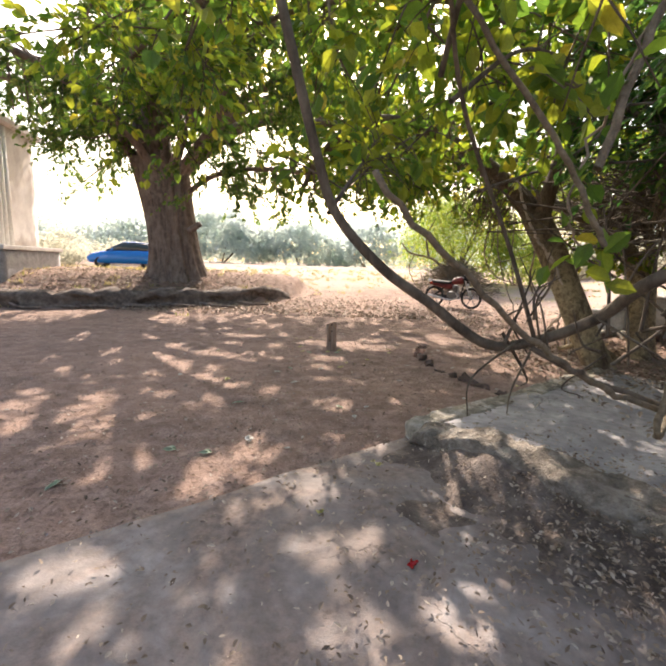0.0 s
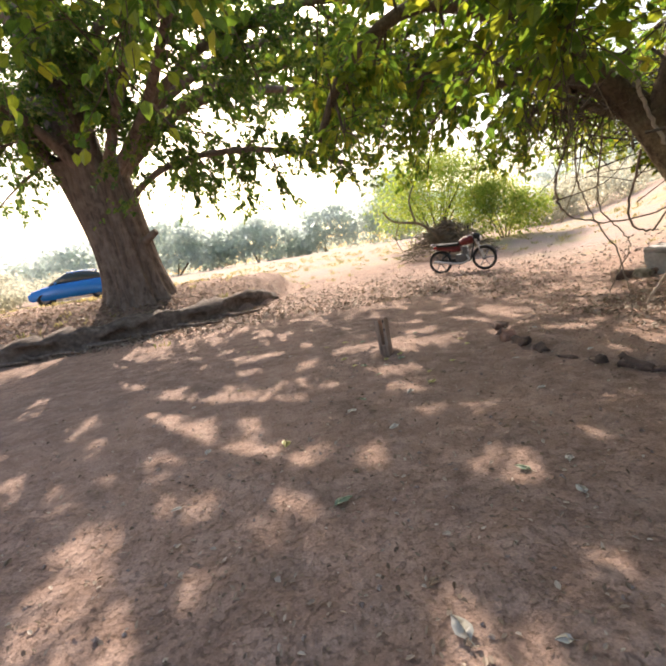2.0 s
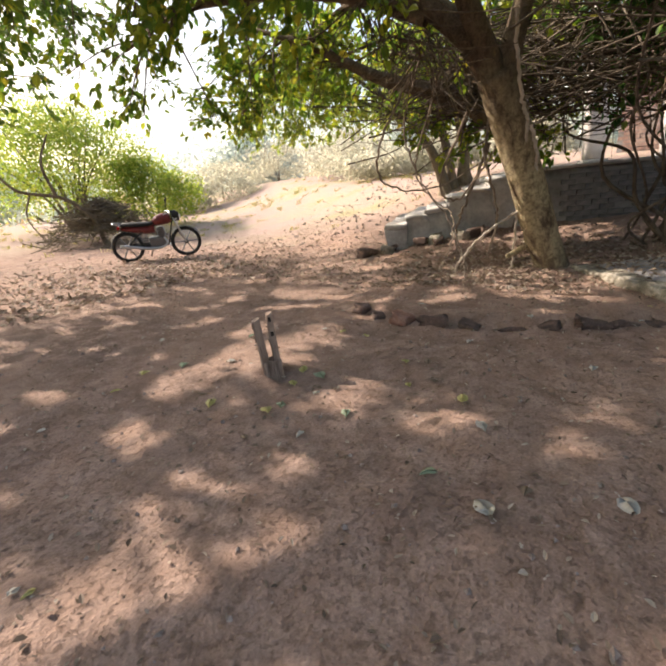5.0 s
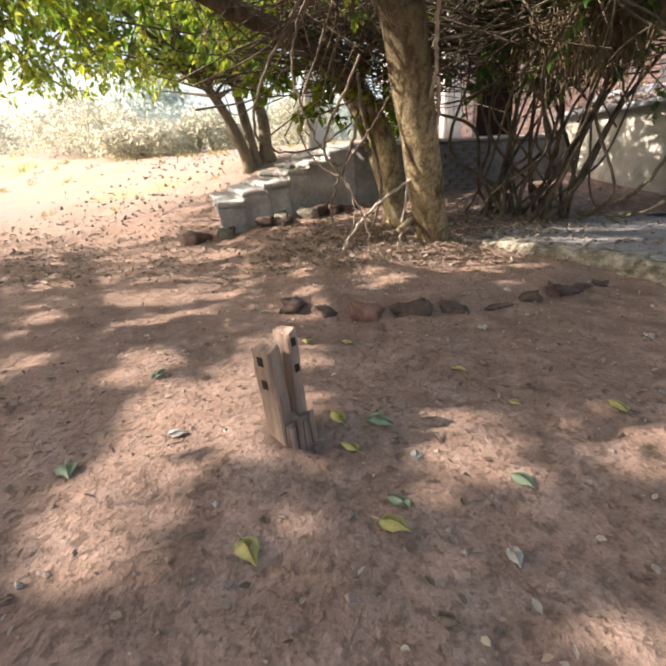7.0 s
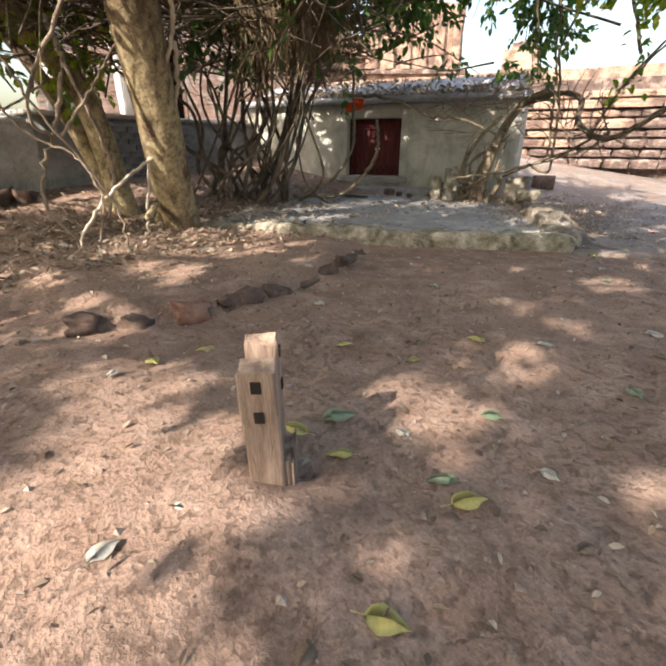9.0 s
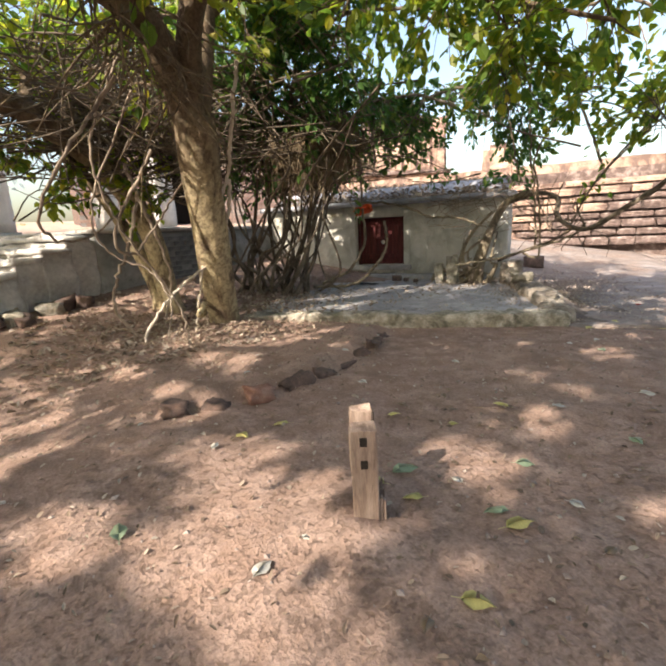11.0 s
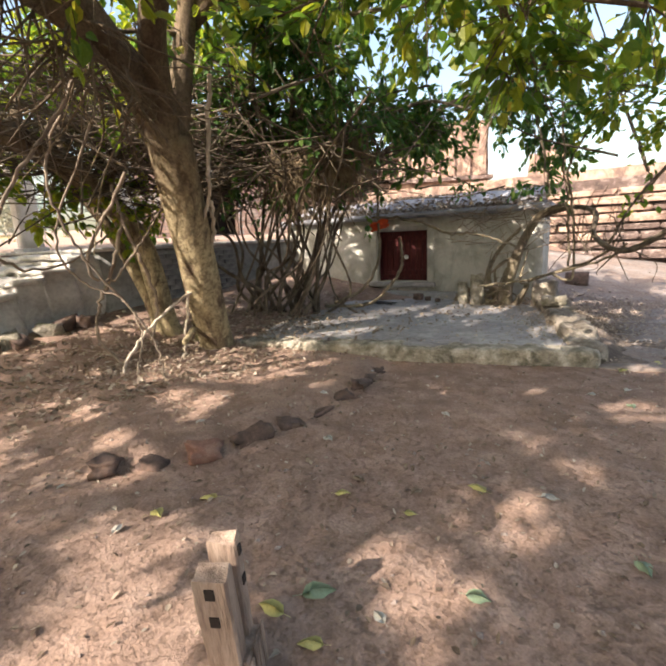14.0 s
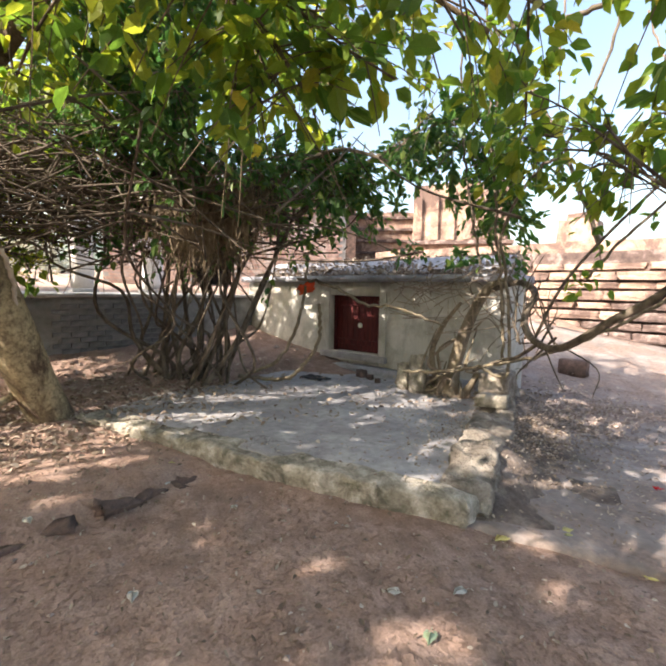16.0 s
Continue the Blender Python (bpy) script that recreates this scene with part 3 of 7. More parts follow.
def roughen(bm, amount, scale, cell=0.12, zonly=False):
    """Cuts a slab into small faces and lets it wear unevenly."""
    bmesh.ops.triangulate(bm, faces=[f for f in bm.faces if len(f.verts) > 4])
    for _ in range(6):
        long = [e for e in bm.edges if e.calc_length() > cell]
        if not long:
            break
        bmesh.ops.subdivide_edges(bm, edges=long, cuts=1)
        bmesh.ops.triangulate(bm, faces=[f for f in bm.faces if len(f.verts) > 4])
    for v in bm.verts:
        d = noise.noise_vector(v.co * scale) * amount
        if zonly:
            d = Vector((d.x * 0.3, d.y * 0.3, d.z))
        v.co += d
    return bm


def build_platform():
    thing = empty("platform", pose(0, 0, 0), "low grey concrete platform with worn whitewashed stone edge", "platform", kind="structure")
    poly = [(0.85, 3.55), (3.72, 5.75), (4.25, 5.2), (5.1, 3.95), (6.1, 2.47), (2.84, 0.96), (2.2, 1.75)]
    bm = roughen(prism(poly, -0.15, 0.165), 0.012, 1.6, 0.35, True)
    part("slab", bm, M["concrete"], thing, "dusty grey concrete top", True)
    bm = boxed(-0.06, -0.17, -0.14, 3.78, 0.07, 0.185, bevel=0.035)
    roughen(bm, 0.0, 1.0, 0.055)
    for v in bm.verts:
        p = v.co.copy()
        v.co += noise.noise_vector(p * 1.7) * 0.035 + noise.noise_vector(p * 6.5) * 0.03 + noise.noise_vector(p * 15.0) * 0.014
        v.co.z -= 0.02 * max(0.0, noise.noise(Vector((p.x * 2.1, 3.0, 0))))
    bmesh.ops.transform(bm, matrix=pose(LINE0.x, LINE0.y, 0, 0, 0, 37.44), verts=bm.verts[:])
    part("kerb", bm, M["stone"], thing, "worn whitewashed edge with black stains", True)
    return thing


def build_low_wall():
    """Stone kerb wall between the platform and the paving."""
    thing = empty("low_stone_wall", pose(0, 0, 0), "low crumbling kerb wall with stained limewash", "wall", kind="structure")
    a, b = Vector((0.86, 3.42, 0)), Vector((2.66, 1.12, 0))
    d = (b - a)
    ln = d.length
    d /= ln
    ang = math.degrees(math.atan2(d.y, d.x))
    r = random.Random(9)
    bm = boxed(-0.06, -0.17, -0.12, ln + 0.1, 0.17, 0.25, bevel=0.07)
    roughen(bm, 0.0, 1.0, 0.055)
    for v in bm.verts:
        p = v.co.copy()
        v.co += noise.noise_vector(p * 1.9 + Vector((7, 0, 0))) * 0.05 + noise.noise_vector(p * 7.0) * 0.045 + noise.noise_vector(p * 15.0) * 0.02
        if p.z > 0.1:
            v.co.z += 0.03 * math.sin(p.x * 2.6) + 0.05 * (p.x / ln) - (0.05 if p.x < 0.35 else 0)
    bmesh.ops.transform(bm, matrix=pose(a.x, a.y, 0, 0, 0, ang), verts=bm.verts[:])
    part("wall_body", bm, M["crumbling"], thing, "rounded crumbling top", True)
    # soil and leaf mould drifted against its foot
    xs, ys = np.arange(-0.1, ln + 0.5, 0.06), np.linspace(-0.95, 0.02, 15)
    drift = Acc()
    V = []
    for x in xs:
        for y in ys:
            k = noise.noise(Vector((x * 1.7, y * 1.7, 4.0))) + 0.5 * noise.noise(Vector((x * 6, y * 6, 1.0)))
            h = 0.24 * math.exp(-((y - 0.02) / (0.34 + 0.14 * k)) ** 2) * min(1.0, max(0.0, x + 0.1) / 0.6) + 0.035 * k
            V.append(Vector((x, y, h - 0.01)))
    m = pose(a.x, a.y, 0, 0, 0, ang)
    V = [m @ v for v in V]
    V = [(v.x, v.y, v.z + float(ground_z(v.x, v.y)) + 0.03) for v in V]
    i0 = np.arange(len(xs) - 1)[:, None] * len(ys) + np.arange(len(ys) - 1)[None]
    drift.add(np.array(V), np.stack((i0, i0 + len(ys), i0 + len(ys) + 1, i0 + 1), -1).reshape(-1, 4))
    part("drift", drift, M["mould"], thing, "dark soil and leaf mould drifted against the wall", True)
    # taller pier against the corner of the shrine
    ob = part("pier", rock(r, 0.34, 0.5, 0.56, 0.3, 4), M["crumbling"], thing, "crumbling stub pier", True)
    ob.matrix_basis = Matrix.Translation((2.55, 1.36, 0.26)) @ pose(0, 0, 0, 0, 0, 24.85)


def build_apron():
    """Dusty concrete paving in slabs, in front of the ruin."""
    thing = empty("pavement", pose(0, 0, 0), "cracked dusty concrete paving beside the platform", "paving", kind="structure")
    e = lambda s, o: (LINE0.x + LINE_D.x * s + LINE_N.x * o, LINE0.y + LINE_D.y * s + LINE_N.y * o)
    r = random.Random(3)
    cuts = [0.0, -4.2, -8.6]
    rows = [0.0, 3.4, 8.6]
    for a, b in zip(cuts, cuts[1:]):
        for c, d in zip(rows, rows[1:]):
            g = 0.001
            k = [r.uniform(-0.05, 0.06) if c == 0 else 0.0 for _ in range(4)]
            poly = [e(a - g, c + g + k[0]), e(a - g, d - g), e(b + g, d - g), e(b + g, c + g + k[1])]
            bm = roughen(prism(poly, -0.1, 0.03), 0.016, 1.9, 0.12 if c == 0 else 0.3, False)
            for v in bm.verts:
                v.co.z += float(ground_z(v.co.x, v.co.y))
            part("slab", bm, M["apron"], thing, smooth=True)
    return thing


# ---- shrine ----
SHRINE = pose(4.58, 1.80, 0, 0, 0, 24.85)


def build_shrine():
    thing = empty("shrine", SHRINE, "small limewashed shrine with a flat leaf-strewn roof and maroon door", "shrine")
    # front wall in four pieces round the door opening: x from the corner to the terrace
    bm = bmesh.new()
    box(bm, -1.94, -0.3, -0.1, 0.0, 0.0, 1.62)
    box(bm, 1.02, -0.3, -0.1, 3.2, 0.0, 1.62)
    box(bm, 0.0, -0.3, 1.4, 1.02, 0.0, 1.62)
    box(bm, 0.0, -0.3, -0.1, 1.02, 0.0, 0.44)
    part("front_wall", roughen(bm, 0.014, 2.2, 0.28), M["lime"], thing, "stained limewashed front wall", True)
    part("side_wall", roughen(boxed(-1.94, -0.85, -0.1, -1.64, -0.302, 1.62), 0.014, 2.0, 0.4), M["lime"], thing, "", True)
    part("side_wall", boxed(2.9, -0.85, -0.1, 3.2, -0.302, 1.62), M["lime"], thing)
    part("back_wall", boxed(-1.638, -0.85, -0.1, 2.898, -0.6, 1.62), M["lime"], thing)
    part("roof_slab", roughen(boxed(-2.02, -0.95, 1.624, 3.28, 0.14, 1.72), 0.012, 2.5, 0.3), M["roof"], thing, "grey concrete roof slab with a lip", True)
    bm = bmesh.new()
    pts = [(-1.9, -0.12, 1.722), (3.1, -0.12, 1.722), (3.1, -0.92, 1.722), (-1.9, -0.92, 1.722), (-1.84, -0.6, 2.0), (3.0, -0.6, 2.0), (3.0, -0.88, 2.02), (-1.84, -0.88, 2.02)]
    vs = [bm.verts.new(p) for p in pts]
    for q in ((0, 1, 5, 4), (1, 2, 6, 5), (2, 3, 7, 6), (3, 0, 4, 7), (4, 5, 6, 7), (3, 2, 1, 0)):
        bm.faces.new([vs[i] for i in q])
    part("roof_mound", roughen(bm, 0.03, 1.8, 0.3), M["roof"], thing, "sloping grey roof finish under dead leaves", True)
    # plain frame band and sill
    part("door_surround", boxed(-0.13, 0.002, 0.44, -0.004, 0.03, 1.46, bevel=0.008), M["lime"], thing)
    part("door_surround", boxed(1.024, 0.002, 0.44, 1.15, 0.03, 1.46, bevel=0.008), M["lime"], thing)
    part("sill", boxed(-0.16, 0.002, 0.34, 1.18, 0.09, 0.436, bevel=0.015), M["concrete"], thing)
    part("plinth_ledge", roughen(boxed(-1.5, 0.002, 0.05, 2.4, 0.22, 0.27), 0.015, 3, 0.25), M["concrete"], thing, "rounded cement ledge along the wall", True)
    door = part("door", boxed(0.02, -0.2, 0.45, 1.0, -0.17, 1.39), M["door"], thing, "dark maroon painted double door")
    for i in range(8):
        x = 0.03 + i * 0.12
        part("plank", boxed(x + 0.003, -0.168, 0.46, x + 0.117, -0.15, 1.385, bevel=0.004), M["door"], door)
    for z in (0.56, 1.22):
        part("rail", boxed(0.03, -0.148, z, 0.99, -0.125, z + 0.09, bevel=0.006), M["door"], door)
    part("frame_side", boxed(0.004, -0.28, 0.442, 0.05, -0.1, 1.396, bevel=0.006), M["door"], thing)
    part("frame_side", boxed(0.97, -0.28, 0.442, 1.016, -0.1, 1.396, bevel=0.006), M["door"], thing)
    bm = bmesh.new()
    bmesh.ops.create_uvsphere(bm, u_segments=12, v_segments=8, radius=0.045, matrix=Matrix.Translation((0.47, -0.128, 0.9)) @ Matrix.Diagonal((1, 0.6, 1, 1)))
    part("latch", bm, M["white"], door, "white round latch", True)
    return thing


def sheet_of_cloth(name, w, h, mat, m, label, category, seed, crumple=0.05):
    bm = bmesh.new()
    bmesh.ops.create_grid(bm, x_segments=14, y_segments=10, size=0.5)
    for v in bm.verts:
        p = v.co.copy()
        v.co = Vector((p.x * w, p.y * h, 0)) + noise.noise_vector(Vector((p.x * 3, p.y * 3, seed))) * crumple
        v.co.z = max(0.003, v.co.z + crumple * 0.4) if m.to_euler().x < 0.3 else v.co.z
    bmesh.ops.solidify(bm, geom=bm.faces[:], thickness=0.006)
    ob = part(name, bm, mat, None, label, True)
    ob.matrix_world = m
    return tagged(ob, category=category)


# ---- terrace with steps ----
T0 = Vector((5.35, 8.7, 0))
TERRACE = pose(T0.x, T0.y, 0, 0, 0, math.degrees(math.atan2(-0.939, 0.343)))


def build_terrace():
    """Local x runs along the face to the shrine, y runs out over the ground behind the face."""
    thing = empty("terrace", TERRACE, "raised cement terrace with broken pale steps at its end", "terrace", kind="structure")
    part("retaining_wall", roughen(boxed(1.75, 0.0, -0.2, 6.1, 6.0, 1.3), 0.02, 1.4, 0.4), M["terrace"], thing, "stained grey cement wall", True)
    part("coping", roughen(boxed(1.7, -0.05, 1.304, 6.1, 6.0, 1.36), 0.012, 2.5, 0.3), M["steps"], thing, "", True)
    r = random.Random(2)
    flight = part("flight_of_steps", roughen(boxed(-0.2, 0.25, -0.2, 1.74, 2.3, 0.42), 0.03, 2.0, 0.2), M["terrace"], thing, "crumbling cement steps, pale and stained", True)
    for i in range(6):
        x0, z = 1.34 - i * 0.36, (1.24, 1.13, 0.97, 0.82, 0.72, 0.6)[i] + r.uniform(-0.02, 0.02)
        y0 = -0.03 * i + r.uniform(-0.03, 0.03)
        part("step", roughen(boxed(x0, y0, -0.2, x0 + 0.39, 2.6 + 0.03 * i, z - 0.05), 0.075, 3.0, 0.09), M["steps"], flight, "stained pale riser", True)
        part("tread", roughen(boxed(x0 - 0.03, y0 - 0.03, z - 0.055, x0 + 0.35, 2.62 + 0.03 * i, z + 0.02), 0.055, 3.4, 0.09), M["steps"], flight, "pale worn tread", True)
    patch = part("brick_patch", boxed(0, -0.006, 0, 1.7, -0.002, 0.98), M["terrace"], thing, "bare blue-grey brickwork where the render has fallen")
    patch.location = (2.55, 0, 0.28)
    brick_rows(patch, 1.62, 0.0, 0.95, M["patch_brick"], seed=6, y=-0.022, depth=0.04)
    # rubble at the foot
    for i in range(9):
        ob = part("rubble_stone", rock(r, r.uniform(0.15, 0.42), r.uniform(0.12, 0.3), r.uniform(0.08, 0.2), 0.55), M["brick_dark"] if i % 3 else M["stone"], None, smooth=True)
        p = TERRACE @ Vector((r.uniform(-1.0, 1.6), r.uniform(-0.45, -0.02), 0))
        ob.matrix_world = Matrix.Translation((p.x, p.y, gz(p.x, p.y) + 0.035)) @ pose(0, 0, 0, r.uniform(-15, 15), r.uniform(-15, 15), r.uniform(0, 180))
        tagged(ob, "loose broken stone at the foot of the steps", "stone", "rubble by the steps")
    return thing


def build_column(x, y, w, z0, z1):
    thing = empty("column", pose(x, y, 0, 0, 0, 20), "square pale plastered column on the terrace", "column", "columns on the terrace")
    part("shaft", roughen(boxed(-w / 2, -w / 2, z0 + 0.14, w / 2, w / 2, z1), 0.01, 3, 0.3), M["plaster_pink"], thing, "", True)
    part("base", boxed(-w / 2 - 0.06, -w / 2 - 0.06, z0, w / 2 + 0.06, w / 2 + 0.06, z0 + 0.136, bevel=0.02), M["steps"], thing)


def brick_rows(thing, length, z0, z1, mat, name="brick", seed=1, bl=0.24, bh=0.085, limit=300, y=0.0, depth=0.05):
    """Courses of bricks proud of a backing wall, in the thing's own axes; past the limit they join into one mesh."""
    r = random.Random(seed)
    protos = [None] * 6
    for i in range(6):
        bm = rock(r, bl - 0.014, depth, bh - 0.014, 0.1, 1)
        me = bpy.data.meshes.new(name)
        bm.to_mesh(me)
        bm.free()
        me.materials.append(mat)
        protos[i] = me
    rest, made = bmesh.new(), 0
    z, row = z0, 0
    while z + bh * 0.5 < z1:
        x = -(row % 2) * bl * 0.5
        while x < length:
            if r.random() > 0.04:
                m = Matrix.Translation((x + bl / 2, y + r.uniform(-0.012, 0.012), z + bh / 2))
                me = r.choice(protos)
                if made < limit:
                    ob = new(name, me)
                    ob.parent = thing
                    ob.matrix_basis = m
                    made += 1
                else:
                    n0 = len(rest.verts)
                    rest.from_mesh(me)
                    rest.verts.ensure_lookup_table()
                    bmesh.ops.transform(rest, matrix=m, verts=rest.verts[n0:])
            x += bl
        z += bh
        row += 1
    if len(rest.verts):
        tagged(part("brickwork", rest, mat, thing), kind="stuff")
    else:
        rest.free()


def build_brick_house():
    """A brick building behind the terrace, half hidden by the trees."""
    m = pose(12.38, 6.0, 0, 0, 0, math.degrees(math.atan2(-4.3, -0.6)))
    thing = empty("brick_house", m, "unplastered red brick house with a dark doorway, behind the terrace", "house")
    part("wall", boxed(0, 0.06, 0.8, 2.5, 0.4, 4.6), M["brick_dark"], thing)
    part("wall", boxed(3.5, 0.06, 0.8, 7.5, 0.4, 4.6), M["brick_dark"], thing)
    part("lintel", boxed(2.5, 0.06, 3.4, 3.5, 0.4, 4.6), M["terrace"], thing)
    # black sheet behind the opening, its colour in place of the interior's shade
    part("inside", boxed(2.3, 1.2, 0.8, 3.7, 1.25, 3.6), M["hole"], thing, "black sheet standing for the shade inside the doorway")
    part("wall", boxed(0, 0.41, 0.8, 0.3, 5, 4.6), M["brick_dark"], thing)
    part("wall", boxed(7.2, 0.41, 0.8, 7.5, 5, 4.6), M["brick_dark"], thing)
    part("roof", boxed(-0.3, -0.3, 4.61, 7.8, 5.2, 4.75), M["roof"], thing)
    for x0, ln, sd in ((0.0, 2.4, 3), (3.55, 3.6, 4)):
        sub = part("brick_facing", boxed(x0, 0.05, 0.81, x0 + ln, 0.056, 4.58), M["terrace"], thing)
        brick_rows_at(sub, x0, ln, sd)
    return thing


def brick_rows_at(parent, x0, ln, sd):
    holder = Acc()
    r = random.Random(sd)
    bl, bh = 0.25, 0.1
    z, row = 1.3, 0
    while z < 4.5:
        x = x0 + (row % 2) * bl / 2
        while x + bl < x0 + ln:
            o = r.uniform(0.0, 0.02)
            x1, z1 = x + bl - 0.015, z + bh - 0.015
            v = [(x, 0.045, z), (x1, 0.045, z), (x1, 0.045, z1), (x, 0.045, z1), (x, 0.02 + o, z), (x1, 0.02 + o, z), (x1, 0.02 + o, z1), (x, 0.02 + o, z1)]
            holder.add(v, [(4, 5, 6, 7), (0, 1, 5, 4), (1, 2, 6, 5), (2, 3, 7, 6), (3, 0, 4, 7)])
            x += bl
        z += bh
        row += 1
    tagged(part("brickwork", holder, M["house_brick"], parent), kind="stuff")


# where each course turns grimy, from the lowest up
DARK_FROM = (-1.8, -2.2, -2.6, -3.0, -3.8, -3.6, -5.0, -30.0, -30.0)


def build_ruin():
    """Stepped laterite wall of the ruin: big courses with deep shadow joints and projecting ledges."""
    n = Vector((0.42, -0.907, 0))
    o = Vector((4.58, 1.80, 0)) + n * 6.0
    m = pose(o.x, o.y, 0, 0, 0, 24.85)
    thing = empty("ruined_wall", m, "long ruined laterite wall in weathered projecting courses", "wall", kind="structure")
    r = random.Random(12)
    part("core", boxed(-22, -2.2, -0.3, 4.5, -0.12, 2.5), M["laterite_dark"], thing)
    part("core_top", roughen(boxed(-22, -2.6, 2.504, 4.5, -0.5, 2.8), 0.05, 1.5, 0.5), M["laterite"], thing)
    z = 0.4
    heights = [0.27, 0.22, 0.25, 0.2, 0.27, 0.2, 0.24, 0.2, 0.26]
    protos = {}
    for k, h in enumerate(heights):
        out = (0.12, 0.04, 0.1, 0.0, 0.09, 0.0, 0.07, -0.06, -0.4)[k]
        x = -16.0 + r.uniform(0, 0.4)
        while x < 4.2:
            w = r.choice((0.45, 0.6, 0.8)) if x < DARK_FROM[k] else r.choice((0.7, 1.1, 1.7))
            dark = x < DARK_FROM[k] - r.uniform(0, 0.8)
            key = (w, h, dark, r.randrange(2))
            if key not in protos:
                bm = rock(r, w - (0.03 if dark else 0.012), 0.4, h - 0.06, 0.2, 3)
                me = bpy.data.meshes.new("stone_block")
                bm.to_mesh(me)
                bm.free()
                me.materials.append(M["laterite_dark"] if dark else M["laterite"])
                protos[key] = me
            ob = new("stone_block", protos[key])
            ob.parent = thing
            ob.matrix_basis = Matrix.Translation((x + w / 2, -0.16 + out + r.uniform(-0.03, 0.03), z + h / 2))
            x += w
        z += h
    # upper ruined storey standing further back
    t2 = empty("ruined_tower", pose(10.9, -5.2, 0, 0, 0, 24.85 + 25), "broken brick tower stump of the ruin, pinkish and sunlit", "ruin")
    part("body", roughen(boxed(-1.6, -1.6, 0.5, 1.4, 1.4, 5.0), 0.06, 1.2, 0.4), M["laterite"], t2, "", False)
    for i in range(6):
        part("pilaster", boxed(-1.5 + i * 0.52, 1.38, 3.2, -1.25 + i * 0.52, 1.52, 4.8 - 0.12 * (i % 3), bevel=0.02), M["laterite"], t2)
    part("string_course", boxed(-1.75, -1.7, 3.05, 1.55, 1.58, 3.18, bevel=0.03), M["laterite_dark"], t2)
    t3 = empty("ruined_block", pose(8.0, -7.9, 0, 0, 0, 24.85), "low broken brick block on the ruin's top", "ruin")
    part("body", roughen(boxed(-0.5, -0.8, 2.0, 0.6, 0.6, 3.85), 0.04, 2, 0.3), M["laterite"], t3)
    part("cap", roughen(boxed(-0.3, -0.7, 3.8, 0.35, 0.5, 4.05), 0.03, 2, 0.3), M["laterite"], t3)
    t4 = empty("upper_ruin_wall", pose(13.5, -1.5, 0, 0, 0, 60), "sunlit brick wall of the ruin behind the shrine", "wall")
    part("body", roughen(boxed(-6, -0.6, 0.5, 5, 0.0, 4.4), 0.05, 1.2, 0.5), M["laterite"], t4)
    for i in range(8):
        part("ledge", boxed(-6.02, 0.01, 1.2 + i * 0.42, 5.02, 0.12, 1.3 + i * 0.42, bevel=0.02), M["laterite_dark"], t4)


# ---- the post ----
def build_post():
    thing = empty("wooden_post", pose(-0.01, 7.415, 0, -3.0, -2.0, 0), "weathered forked wooden post with square mortise holes, set in the earth", "post")
    ang = -40
    rot = pose(0, 0, 0, 0, 0, ang)
    r = random.Random(5)

    def plank(x0, y0, x1, y1, z0, z1, lean):
        bm = boxed(x0, y0, z0, x1, y1, z1)
        bmesh.ops.subdivide_edges(bm, edges=[e for e in bm.edges if abs(e.verts[0].co.z - e.verts[1].co.z) > 0.1], cuts=9, use_grid_fill=True)
        bmesh.ops.bevel(bm, geom=[e for e in bm.edges if len(e.link_faces) == 2 and e.calc_face_angle(0) > 0.7], offset=0.006, segments=1, affect="EDGES")
        for v in bm.verts:
            v.co += Vector((lean * v.co.z, 0, 0)) + noise.noise_vector(v.co * 9) * 0.004
            if v.co.z > z1 - 0.02:
                v.co.z += r.uniform(-0.016, 0.01)
        bmesh.ops.transform(bm, matrix=rot, verts=bm.verts[:])
        return bm

    # two prongs standing on one broader foot
    part("foot", plank(-0.06, -0.074, 0.069, 0.045, -0.12, 0.125, 0), M["post"], thing, "split ragged foot")
    a = part("prong", plank(-0.072, -0.056, -0.012, 0.05, -0.12, 0.452, -0.02), M["post"], thing, "thick plank with two mortise holes")
    b = part("prong", plank(0.018, -0.05, 0.066, 0.045, 0.12, 0.482, 0.02), M["post"], thing, "taller plank")
    # no holes are cut: thin near-black plates stand for the shade inside them
    for z in (0.3, 0.4):
        bm = boxed(-0.0762 - 0.02 * z, -0.016, z - 0.018, -0.070 - 0.02 * z, 0.012, z + 0.018)
        bmesh.ops.transform(bm, matrix=rot, verts=bm.verts[:])
        part("mortise", bm, M["hole"], a, "dark plate standing for the shade in a square hole")
    for z in (0.33, 0.44):
        bm = boxed(0.036, -0.0555, z - 0.016, 0.056, -0.0495, z + 0.016)
        bmesh.ops.transform(bm, matrix=rot, verts=bm.verts[:])
        part("mortise", bm, M["hole"], b, "dark plate standing for the shade in a square hole")
    for i in range(4):
        x = -0.06 + i * 0.035
        bm = boxed(x, -0.083, -0.04, x + 0.026, -0.0755, 0.115 + 0.025 * (i % 2), bevel=0.002)
        bmesh.ops.transform(bm, matrix=rot, verts=bm.verts[:])
        part("splinter", bm, M["post"], thing)


